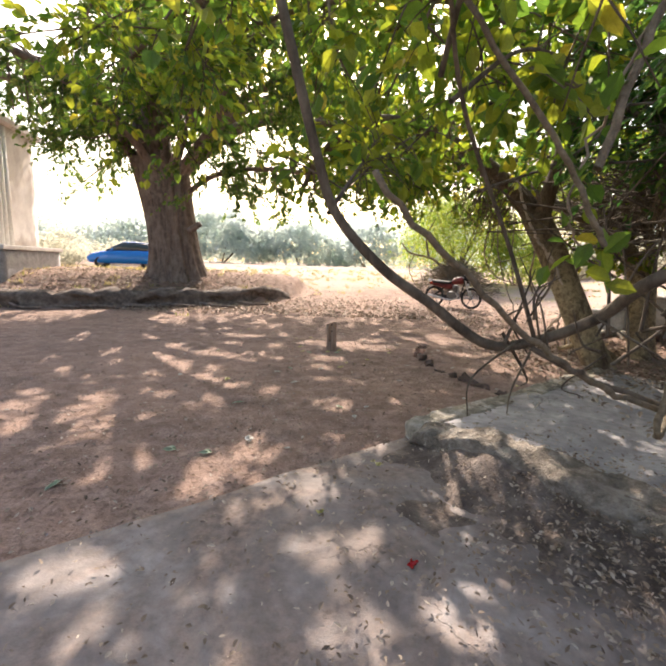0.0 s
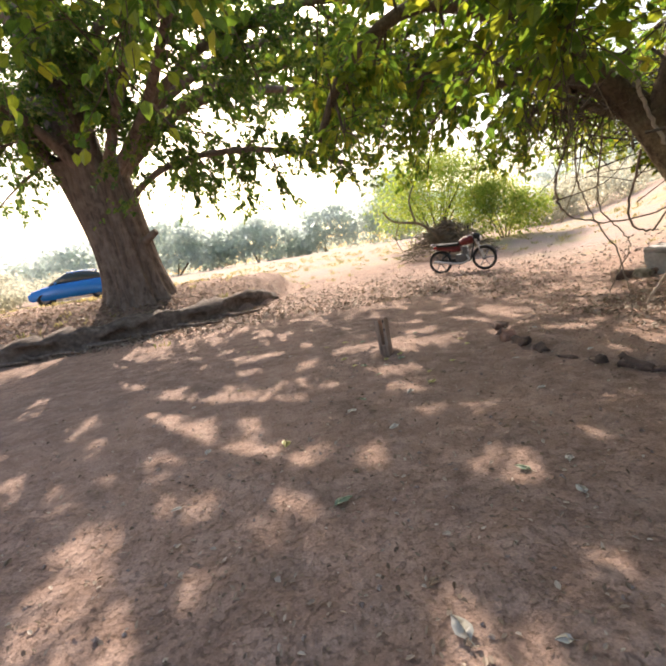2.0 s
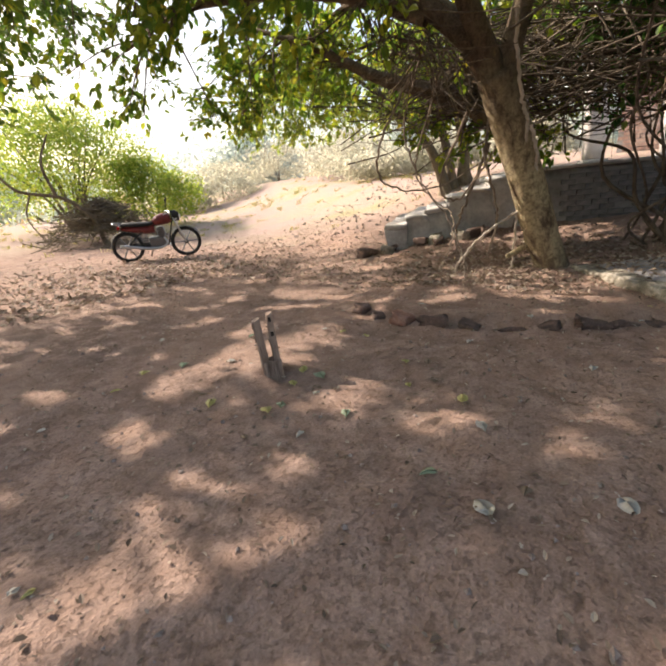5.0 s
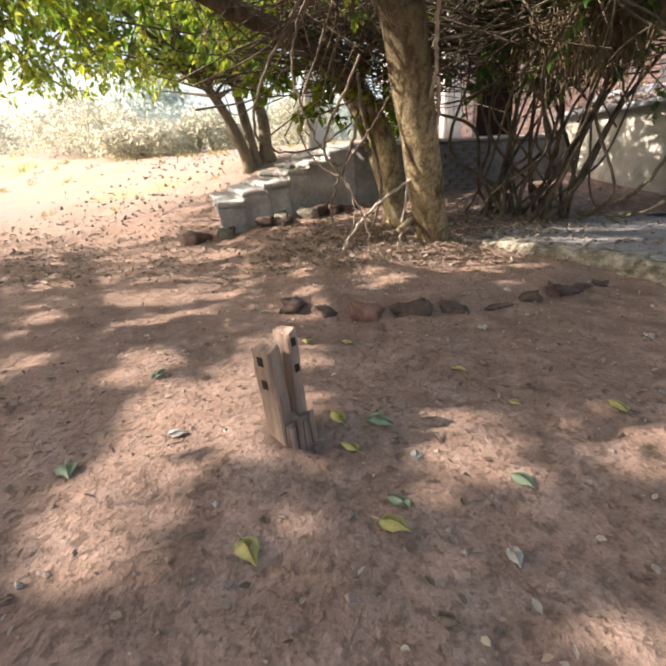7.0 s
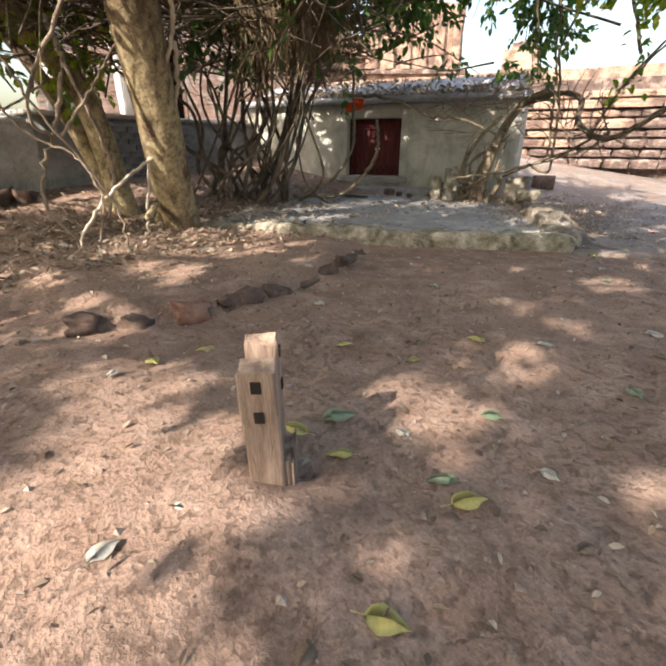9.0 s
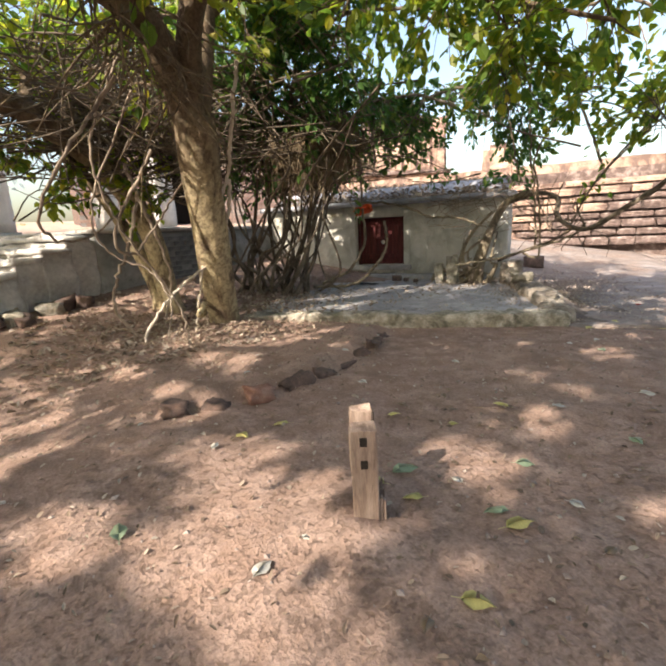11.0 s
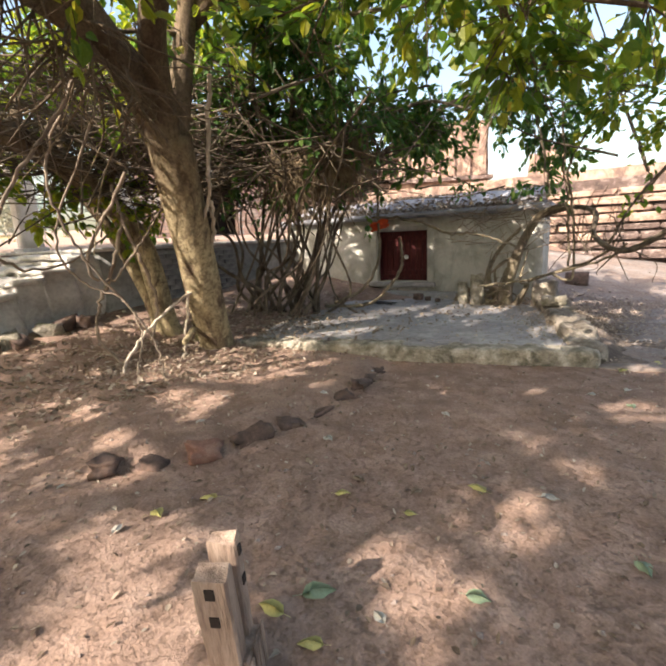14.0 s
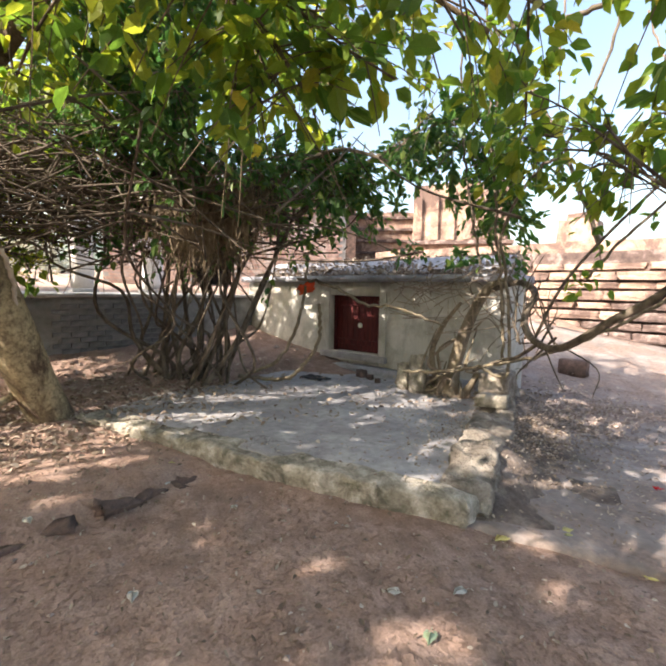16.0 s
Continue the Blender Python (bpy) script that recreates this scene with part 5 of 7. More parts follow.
def build_tree_a():
    """The leaning brown tree beside the platform, with limbs that reach over the clearing."""
    rg = np.random.default_rng(33)
    wood, leaf = Acc(), Acc()
    trunk = smooth_line([(4.0, 6.08, -0.1), (3.9, 6.12, 0.12), (3.68, 6.26, 0.65), (3.46, 6.38, 1.2), (3.22, 6.52, 1.78), (2.98, 6.64, 2.3)], 8)
    tube(wood, trunk, 0.185, 0.2, 20, 0.07, 0.06, rg)
    big = dict(subs=18, sub_len=1.15, twigs=11, twig_len=0.5, per_twig=10, size=0.12, start=0.45, spread=0.85, fall=0.25, sides=12, droop=0.45, width=0.62, low=2.45)
    grow(rg, wood, leaf, [(3.06, 6.6, 2.1), (2.85, 6.82, 2.55), (2.6, 7.15, 2.9), (2.2, 7.6, 3.3), (1.5, 8.5, 3.7), (0.8, 9.5, 4.1), (0.0, 10.5, 4.3)], 0.17, 0.04, **{**big, "subs": 26})
    grow(rg, wood, leaf, [(3.04, 6.6, 2.2), (3.1, 6.45, 2.75), (3.15, 6.3, 3.4), (3.1, 6.1, 4.4), (2.8, 5.6, 5.2)], 0.13, 0.04, **big)
    # the arch over the path
    grow(rg, wood, leaf, [(3.0, 6.66, 2.3), (2.4, 6.8, 2.95), (1.6, 6.65, 3.35), (0.6, 6.5, 3.55), (-0.15, 6.5, 3.15), (-0.55, 6.58, 2.5)], 0.12, 0.035, **{**big, "subs": 8, "start": 0.6, "fall": 0.1, "sub_len": 0.9})
    grow(rg, wood, leaf, [(2.6, 7.2, 2.85), (2.5, 8.2, 3.3), (2.3, 9.6, 3.6), (2.25, 10.6, 3.7), (2.5, 12.2, 3.7)], 0.1, 0.03, **{**big, "subs": 24})
    grow(rg, wood, leaf, [(2.6, 7.15, 2.9), (3.1, 7.9, 3.4), (3.8, 9.2, 3.6), (4.4, 10.8, 3.3), (4.2, 11.6, 2.8)], 0.05, 0.02, **{**big, "subs": 22})
    grow(rg, wood, leaf, [(1.5, 8.5, 3.7), (1.4, 9.8, 4.4), (1.2, 11.2, 4.9), (0.6, 12.4, 5.0)], 0.07, 0.025, **{**big, "subs": 18, "sub_len": 1.0, "start": 0.2})
    grow(rg, wood, leaf, [(0.8, 9.5, 4.1), (0.65, 10.6, 4.5), (0.5, 11.8, 4.7), (0.3, 12.8, 4.6)], 0.06, 0.02, **{**big, "subs": 20, "sub_len": 1.0, "start": 0.15, "low": 3.4})
    grow(rg, wood, leaf, [(1.5, 8.5, 3.7), (1.9, 10.0, 4.3), (1.9, 11.6, 4.6), (1.6, 13.0, 4.5)], 0.06, 0.02, **{**big, "subs": 20, "sub_len": 1.0, "start": 0.25, "low": 3.4})
    # dead twigs hanging under the limbs
    for i in range(85):
        u = rg.uniform(0.35, 1.0)
        p = np.array([3.1 - 1.0 * u, 6.5 + 1.2 * u, 2.15 + 0.9 * u]) + rg.normal(0, 0.12, 3)
        d = np.array([rg.normal(-0.1, 0.35), rg.normal(-0.1, 0.4), -rg.uniform(0.15, 0.75)])
        tube(wood, smooth_line([p, p + d * 0.5 + rg.normal(0, 0.1, 3), p + d + rg.normal(0, 0.14, 3)], 4), rg.uniform(0.006, 0.013), 0.003, 4)
    grow(rg, wood, leaf, [(3.3, 6.3, 3.3), (2.5, 5.6, 3.9), (1.6, 4.8, 4.1), (0.7, 4.0, 3.9), (-0.2, 3.6, 3.5)], 0.09, 0.03, **{**big, "subs": 18, "fall": 0.25})
    grow(rg, wood, leaf, [(3.2, 6.2, 3.9), (3.9, 5.4, 4.4), (4.4, 4.6, 4.5), (4.9, 3.6, 4.2)], 0.08, 0.03, **big)
    grow(rg, wood, leaf, [(1.6, 4.8, 4.1), (0.9, 5.4, 4.5), (-0.4, 5.8, 4.6), (-1.8, 6.2, 4.3)], 0.06, 0.02, **big)
    grow(rg, wood, leaf, [(0.7, 4.0, 3.9), (-0.6, 4.4, 4.1), (-1.8, 5.0, 4.0), (-2.9, 5.8, 3.7)], 0.05, 0.02, **big)
    grow(rg, wood, leaf, [(2.5, 5.6, 3.9), (1.6, 5.2, 3.25), (0.8, 4.9, 2.85), (0.2, 4.5, 2.6)], 0.045, 0.015, **{**big, "subs": 14, "sub_len": 0.9, "start": 0.2, "low": 2.3})
    grow(rg, wood, leaf, [(3.1, 6.1, 4.3), (2.8, 4.8, 4.6), (2.3, 3.4, 4.3), (1.9, 2.4, 3.8)], 0.06, 0.02, **{**big, "subs": 6, "start": 0.3, "low": 2.9})
    grow(rg, wood, leaf, [(2.8, 4.8, 4.6), (3.3, 3.6, 4.4), (3.2, 2.6, 4.0)], 0.05, 0.02, **{**big, "subs": 6, "start": 0.3, "low": 2.9})
    tree("leaning_tree", "leaning tree with smooth brown bark, its limbs arching over the clearing", wood, leaf, M["bark_a"], M["leaf_a"])


def build_tree_b():
    rg = np.random.default_rng(41)
    wood, leaf = Acc(), Acc()
    tube(wood, smooth_line([(4.75, 6.4, 0.0), (4.68, 6.52, 0.45), (4.66, 6.7, 1.4), (4.58, 7.2, 2.1), (4.3, 7.85, 2.5)], 8), 0.13, 0.13, 16, 0.05, 0.08, rg)
    kw = dict(subs=24, sub_len=1.1, twigs=8, twig_len=0.5, per_twig=8, size=0.12, start=0.45, spread=0.8, fall=0.2, sides=10, droop=0.45, width=0.62, low=2.5)
    grow(rg, wood, leaf, [(4.4, 7.7, 2.45), (4.1, 8.6, 2.8), (3.8, 9.6, 3.4), (3.6, 10.8, 3.9)], 0.12, 0.03, **kw)
    grow(rg, wood, leaf, [(4.6, 7.1, 2.0), (5.2, 7.8, 2.8), (5.8, 8.6, 3.4), (6.2, 9.8, 3.7)], 0.09, 0.03, **kw)
    grow(rg, wood, leaf, [(4.5, 7.4, 2.3), (5.2, 7.2, 3.2), (6.0, 6.8, 3.8), (6.8, 6.2, 4.1)], 0.08, 0.03, **kw)
    grow(rg, wood, leaf, [(4.35, 7.8, 2.45), (5.0, 7.6, 3.1), (5.6, 7.2, 3.6), (6.0, 6.4, 4.1)], 0.07, 0.02, **{**kw, "subs": 30, "start": 0.25})
    grow(rg, wood, leaf, [(4.62, 7.0, 1.95), (5.0, 6.6, 2.9), (5.3, 6.0, 3.7), (5.4, 5.4, 4.3)], 0.06, 0.02, **{**kw, "subs": 26, "start": 0.3})
    tangle = Acc()
    for i in range(760):
        c = np.array([4.65 + rg.normal(0, 0.6), 6.6 + rg.normal(0, 0.85), 2.5 + rg.normal(0, 0.3)])
        d = rg.normal(0, 1, 3) * (0.7, 1, 0.35)
        d /= np.linalg.norm(d)
        tube(tangle, smooth_line([c - d * 0.6, c + rg.normal(0, 0.12, 3), c + d * rg.uniform(0.3, 0.8)], 4), rg.uniform(0.006, 0.014), 0.003, 4)
    tagged(part("twig_tangle", tangle, M["bark_stem"], None, "tangle of dead twigs caught between the leaning trees", True), category="twigs", kind="stuff")
    for p in ([(4.8, 7.3, 2.5), (4.7, 7.5, 2.1), (4.75, 7.55, 1.75)], [(4.6, 7.0, 2.3), (4.6, 6.9, 1.9), (4.7, 6.85, 1.7)], [(5.0, 6.6, 2.4), (5.1, 6.4, 2.0), (5.2, 6.4, 1.8)], [(4.5, 7.9, 2.6), (4.6, 8.1, 2.2), (4.7, 8.2, 1.8)]):
        grow(rg, wood, leaf, p, 0.018, 0.006, 7, 0.3, 5, 0.22, 7, 0.11, 0.2, 0.9, 0.3, 0.62, 6, 0.05, 0.4)
    tube(wood, smooth_line([(4.95, 6.55, 0.0), (4.9, 6.6, 0.5), (5.0, 6.85, 1.3), (5.15, 7.2, 2.0), (5.2, 7.8, 2.8)], 8), 0.1, 0.06, 14, 0.04, 0.1, rg)
    tube(wood, smooth_line([(4.3, 6.3, 0.02), (4.2, 6.25, 0.25), (3.85, 6.35, 0.42), (3.55, 6.6, 0.3)], 6), 0.05, 0.03, 8, 0, 0.15, rg)
    tree("leaning_tree", "second leaning tree with forked brown trunk behind the first", wood, leaf, M["bark_a"], M["leaf_a"])


def build_far_trees():
    rg = np.random.default_rng(51)
    for base, pts, r in (((9.0, 9.45), [(8.75, 9.75, 2.1), (8.3, 10.1, 2.8), (7.7, 10.6, 3.4)], 0.16), ((9.4, 9.05), [(9.35, 9.1, 2.1), (9.3, 9.3, 3.1), (9.1, 9.5, 4.2)], 0.2), ((9.2, 9.3), [(9.0, 9.5, 2.4), (8.9, 9.7, 3.2), (9.4, 10.4, 4.2)], 0.14)):
        wood, leaf = Acc(), Acc()
        z = gz(*base)
        grow(rg, wood, leaf, [(*base, z - 0.1), (base[0] - 0.05, base[1] + 0.05, z + 0.3), *pts], r, 0.06, 40, 1.6, 8, 0.7, 10, 0.16, 0.62, 0.8, 0.3, 0.5, 12, 0.08, 0.4, 0.05, low=3.0)
        if r == 0.16:
            for pts2 in ([(8.3, 10.1, 2.8), (7.7, 11.4, 3.4), (7.1, 12.6, 3.6), (6.6, 13.4, 3.5)], [(8.3, 10.1, 2.8), (7.4, 11.2, 3.9), (6.8, 12.0, 4.4)]):
                grow(rg, wood, leaf, pts2, 0.06, 0.02, 34, 1.1, 9, 0.5, 11, 0.13, 0.3, 0.8, 0.3, 0.5, 8, 0.08, 0.4, low=2.5)
        tree("tree", "bare-stemmed tree with yellow-green leaves at the edge of the field", wood, leaf, M["bark_dark"], M["leaf_light"])


def build_thicket():
    """Many thin stems that rise from one stool beside the platform."""
    rg = np.random.default_rng(61)
    wood, leaf = Acc(), Acc()
    thing = empty("thicket", pose(0, 0, 0), "thicket of many thin crooked stems with dark leaves above", "shrub")
    for i in range(36):
        k = rg.normal(0, 0.45)
        b = np.array([4.92 + 0.62 * k, 4.62 + 0.78 * k, 0.1]) + np.array([rg.normal(0, 0.13), rg.normal(0, 0.13), 0])
        t = np.array([4.6 + rg.normal(0, 0.6), 4.55 + rg.normal(0, 0.6), rg.uniform(1.7, 2.6)])
        m1 = b * 0.72 + t * 0.28 + rg.normal(0, 0.15, 3)
        m2 = b * 0.38 + t * 0.62 + rg.normal(0, 0.2, 3)
        e = t + np.array([rg.normal(0, 0.5), rg.normal(0, 0.5), rg.uniform(0.4, 1.2)])
        one = Acc()
        tube(one, smooth_line([b, m1, m2, t, e], 6), rg.uniform(0.016, 0.045), 0.01, 7, 0, 0.14, rg)
        part("stem", one, M["bark_stem"], thing, "", True)
    for i in range(170):
        c = np.array([4.3 + rg.normal(0, 0.9), 4.6 + rg.normal(0, 0.8), rg.uniform(1.8, 3.0)])
        d = rg.normal(0, 1, 3) * (1, 1, 0.35)
        d /= np.linalg.norm(d)
        tube(wood, smooth_line([c - d * 0.8, c + rg.normal(0, 0.1, 3), c + d * 0.9], 5), 0.012, 0.005, 4)
    tagged(part("dead_undergrowth", wood, M["bark_stem"], thing, "tangle of brown twigs", True), kind="stuff")
    w2, l2 = Acc(), Acc()
    for p in ([(4.5, 4.4, 1.9), (4.2, 4.6, 2.6), (3.8, 4.7, 3.3), (3.4, 4.6, 3.8)], [(4.6, 4.2, 1.9), (4.5, 3.6, 2.6), (4.2, 3.0, 3.0), (3.7, 2.5, 3.1)], [(4.7, 4.6, 1.9), (5.0, 5.0, 2.7), (4.8, 5.6, 3.3), (4.4, 6.0, 3.6)], [(4.4, 4.2, 2.0), (3.8, 3.8, 2.7), (3.2, 3.3, 3.0), (2.7, 2.8, 2.8)], [(4.4, 4.6, 2.3), (3.6, 5.0, 3.0), (2.8, 5.0, 3.4), (2.0, 4.7, 3.3)], [(4.8, 4.4, 1.9), (5.3, 3.8, 2.7), (5.2, 3.0, 3.1)], [(4.2, 3.4, 2.4), (3.4, 2.6, 3.1), (2.7, 2.1, 3.2), (2.2, 2.0, 2.9)], [(4.6, 4.6, 2.2), (4.2, 5.2, 3.0), (3.6, 5.4, 3.6), (3.0, 5.2, 3.9)]):
        grow(rg, w2, l2, p, 0.04, 0.015, 18, 0.8, 8, 0.4, 10, 0.115, 0.25, 0.9, 0.25, 0.5, 6, 0.1, 0.4)
    part("branch_wood", w2, M["bark_dark"], thing, "", True)
    part("crown", l2, M["leaf_dark"], thing, "dark green leaves")
    # hanging mat of dead creeper
    th = Acc()
    for i in range(900):
        u = rg.random()
        top = np.array([4.1, 4.95, 2.35]) * (1 - u) + np.array([3.55, 4.2, 2.55]) * u + rg.normal(0, (0.16, 0.16, 0.12))
        ln = rg.uniform(0.25, 0.75)
        k = np.linspace(0, 1, 4)[:, None]
        l = top + np.array([rg.normal(0, 0.12), rg.normal(0, 0.12), -ln]) * k + rg.normal(0, 0.025, (4, 3))
        tube(th, l, 0.006, 0.003, 3)
    ob = tagged(part("dead_creeper", th, M["straw"]), "hanging mat of dead brown creeper in the thicket", "creeper", kind="stuff")


def vine(points, r0, r1, label="", leaf=None, rg=None, n=0, size=0.11, mat="vine"):
    a = Acc()
    line = smooth_line(points, 9)
    if rg is not None:
        line[1:-1] += rg.normal(0, 0.008, (len(line) - 2, 3))
    tube(a, line, r0, r1, 8, 0, 0.08, rg)
    ob = part("vine", a, M[mat], None, label or "bare woody vine hanging from the branches", True)
    tagged(ob, category="vine", group="woody vines")
    if n:
        lf = Acc()
        i = rg.integers(len(line) // 4, len(line), n)
        leaves(lf, line[i] + rg.normal(0, 0.06, (n, 3)), rg.normal(0, 1, (n, 3)) + np.array([0, 0, -0.3]), size, rg, 0.62, 0.4)
        part("leaves", lf, M[leaf], ob)
    return ob


def build_vines():
    rg = np.random.default_rng(71)
    # branch that bends over the start of the path
    w, l = Acc(), Acc()
    tube(w, smooth_line([(2.45, 1.66, 1.5), (1.95, 1.8, 1.58), (1.58, 2.0, 1.48), (1.46, 2.26, 1.25), (1.22, 2.42, 1.09), (0.95, 2.46, 1.06), (0.6, 2.43, 1.29), (0.32, 2.41, 1.48), (0.06, 2.4, 1.76), (-0.05, 2.4, 2.06), (-0.16, 2.4, 2.45), (-0.3, 2.45, 3.0), (-0.4, 2.6, 3.6)], 8), 0.032, 0.026, 12, 0, 0.1, rg)
    tube(w, smooth_line([(2.6, 1.7, 0.55), (1.84, 2.2, 0.79), (1.67, 2.25, 0.85), (1.49, 2.3, 0.9), (1.2, 2.42, 1.05)], 8), 0.018, 0.016, 8, 0, 0.12, rg)
    for i in range(26):
        q = np.array([rg.uniform(1.0, 1.9), 0, 0])
        q[1:] = 2.42 - 0.4 * (q[0] - 1.0), rg.uniform(1.0, 1.3)
        e = q + np.array([rg.normal(0.1, 0.25), rg.normal(0, 0.15), rg.uniform(0.15, 0.7) * rg.choice((1, 1, -0.6))])
        tube(w, smooth_line([q, (q + e) / 2 + rg.normal(0, 0.07, 3), e], 5), rg.uniform(0.005, 0.012), 0.003, 5)
    tube(w, smooth_line([(1.22, 2.42, 1.09), (1.0, 2.35, 1.6), (0.62, 2.05, 2.2), (0.4, 1.6, 2.6)], 6), 0.013, 0.009, 6)
    for p in ([(-0.4, 2.45, 3.0), (-0.7, 2.9, 3.2), (-1.1, 3.4, 3.0)], [(-0.5, 2.6, 3.5), (-0.1, 3.0, 3.6), (0.4, 3.3, 3.4)], [(0.02, 2.4, 1.76), (0.2, 2.8, 2.1), (0.3, 3.2, 2.3)], [(0.55, 2.0, 2.2), (0.9, 2.2, 2.5), (1.3, 2.5, 2.6)], [(-0.45, 2.5, 3.2), (-0.6, 2.0, 3.4), (-0.9, 1.6, 3.3)], [(0.5, 2.0, 2.3), (0.5, 1.5, 2.7), (0.3, 1.0, 2.9)]):
        grow(rg, w, l, p, 0.014, 0.007, 7, 0.5, 5, 0.3, 6, 0.115, 0.2, 0.9, 0.3, 0.62, 6, 0.05, 0.4, low=2.15)
    ob = empty("fallen_branch", pose(0, 0, 0), "long bent grey branch leaning from the shrine over the path", "branch")
    part("wood", w, M["bark_stem"], ob, "", True)
    part("leaves", l, M["leaf_a"], ob, "round green leaves")
    # stump and stems at the corner of the shrine
    stump = empty("corner_stump", pose(0, 0, 0), "gnarled stems and roots growing against the shrine corner", "stump")
    for pts, r0, r1 in (([(3.0, 1.72, 0.1), (2.92, 1.7, 0.6), (2.75, 1.68, 1.1), (2.5, 1.66, 1.5), (2.1, 1.75, 1.62)], 0.1, 0.035), ([(3.05, 1.75, 0.12), (3.2, 1.85, 0.6), (3.0, 1.9, 1.0), (2.6, 1.95, 1.35)], 0.045, 0.02), ([(3.1, 1.8, 0.12), (3.5, 2.0, 0.4), (3.7, 2.05, 0.2)], 0.05, 0.03)):
        c = Acc()
        tube(c, smooth_line(pts, 7), r0, r1, 12, r0 * 0.35, 0.18, rg)
        part("stem", c, M["bark_dark"], stump, "", True)
    for k in range(18):
        u = rg.random()
        b = np.array([2.72 + 0.75 * u, 1.42 + 0.4 * u + rg.uniform(0.12, 0.3), 0.14])
        e = np.array([2.55 + 0.7 * rg.random(), 0, rg.uniform(0.35, 1.15)])
        c = Acc()
        e[1] = 1.42 + (e[0] - 2.72) * 0.46 + rg.uniform(0.1, 0.25)
        mid = (b + e) / 2 + rg.normal(0, 0.12, 3) + (0, 0.08, 0)
        tube(c, smooth_line([b, b * 0.7 + e * 0.3 + rg.normal(0, 0.05, 3), mid, e], 6), rg.uniform(0.012, 0.05), 0.008, 6, 0.02, 0.25, rg)
        part("root", c, M["vine"] if k % 2 else M["bark_dark"], stump, "", True)
    th = Acc()
    for k in range(60):
        x = rg.uniform(2.2, 3.6)
        q = np.array([x, 1.42 + (x - 2.72) * 0.46 + rg.uniform(0.12, 0.4), 1.45 + rg.normal(0, 0.14)])
        d = rg.normal(0, 1, 3) * (1, 0.5, 0.5)
        tube(th, smooth_line([q - d * 0.25, q + rg.normal(0, 0.06, 3), q + d * 0.3], 4), 0.007, 0.003, 4)
    tagged(part("creeper_mat", th, M["vine"], None, "mat of thin dead creepers on the shrine's eave", True), category="creeper", kind="stuff")
    for x, y, sx, sz in ((3.3, 1.98, 0.2, 0.5), (3.55, 2.02, 0.16, 0.36)):
        ob = part("leaning_stone", rock(random.Random(int(x * 100)), sx, 0.14, sz, 0.25, 3), M["stone"], None, "pale weathered stone leaning against the shrine wall", True)
        ob.matrix_world = pose(x, y, 0.165 + sz * 0.46, 12, 6, 25)
        tagged(ob, category="stone")
    for pts, r in (
        ([(2.03, 2.24, 1.75), (2.1, 2.3, 2.2), (2.2, 2.33, 2.7), (2.25, 2.36, 3.22), (2.3, 2.4, 4.3)], 0.014),
        ([(1.8, 2.12, 0.82), (1.84, 2.14, 1.48), (1.91, 2.18, 2.07), (1.96, 2.21, 2.9), (2.0, 2.22, 3.69), (2.1, 2.4, 4.4)], 0.015),
        ([(1.95, 2.3, 0.75), (1.75, 2.1, 0.7), (1.79, 2.12, 1.48), (1.86, 2.15, 2.06), (1.61, 2.03, 2.57), (1.43, 1.95, 2.7), (1.19, 1.86, 3.26), (1.02, 1.79, 4.1)], 0.017),
        ([(1.12, 1.83, 1.9), (1.39, 1.93, 2.64), (1.74, 2.09, 3.48), (1.95, 2.3, 4.3)], 0.02),
        ([(1.2, 1.85, 1.6), (0.98, 1.78, 1.89), (0.4, 1.61, 2.5), (-0.3, 1.4, 3.2)], 0.013),
        ([(1.75, 2.2, 4.1), (1.48, 1.97, 3.82), (1.01, 1.79, 3.78), (0.48, 1.62, 3.44), (-0.4, 1.4, 3.5)], 0.024),
        ([(2.9, 2.5, 0.55), (2.26, 2.37, 0.65), (1.55, 2.1, 0.87), (1.12, 1.95, 1.08), (0.69, 1.78, 1.38), (0.2, 1.5, 1.8)], 0.018),
        ([(4.3, 3.3, 1.62), (3.6, 3.2, 1.55), (3.08, 2.94, 1.33), (2.72, 2.67, 1.28), (2.45, 2.3, 1.1)], 0.02),
        ([(4.6, 3.9, 0.3), (4.2, 3.6, 0.55), (4.05, 3.4, 1.0), (4.3, 3.2, 1.45), (4.4, 3.1, 2.0)], 0.026),
        ([(4.75, 4.0, 0.25), (4.3, 3.5, 0.25), (4.0, 3.3, 0.5), (3.75, 3.2, 0.9), (3.8, 3.2, 1.3)], 0.03),
    ):
        vine(pts, r, r * 0.7, rg=rg, mat="bark_dark")
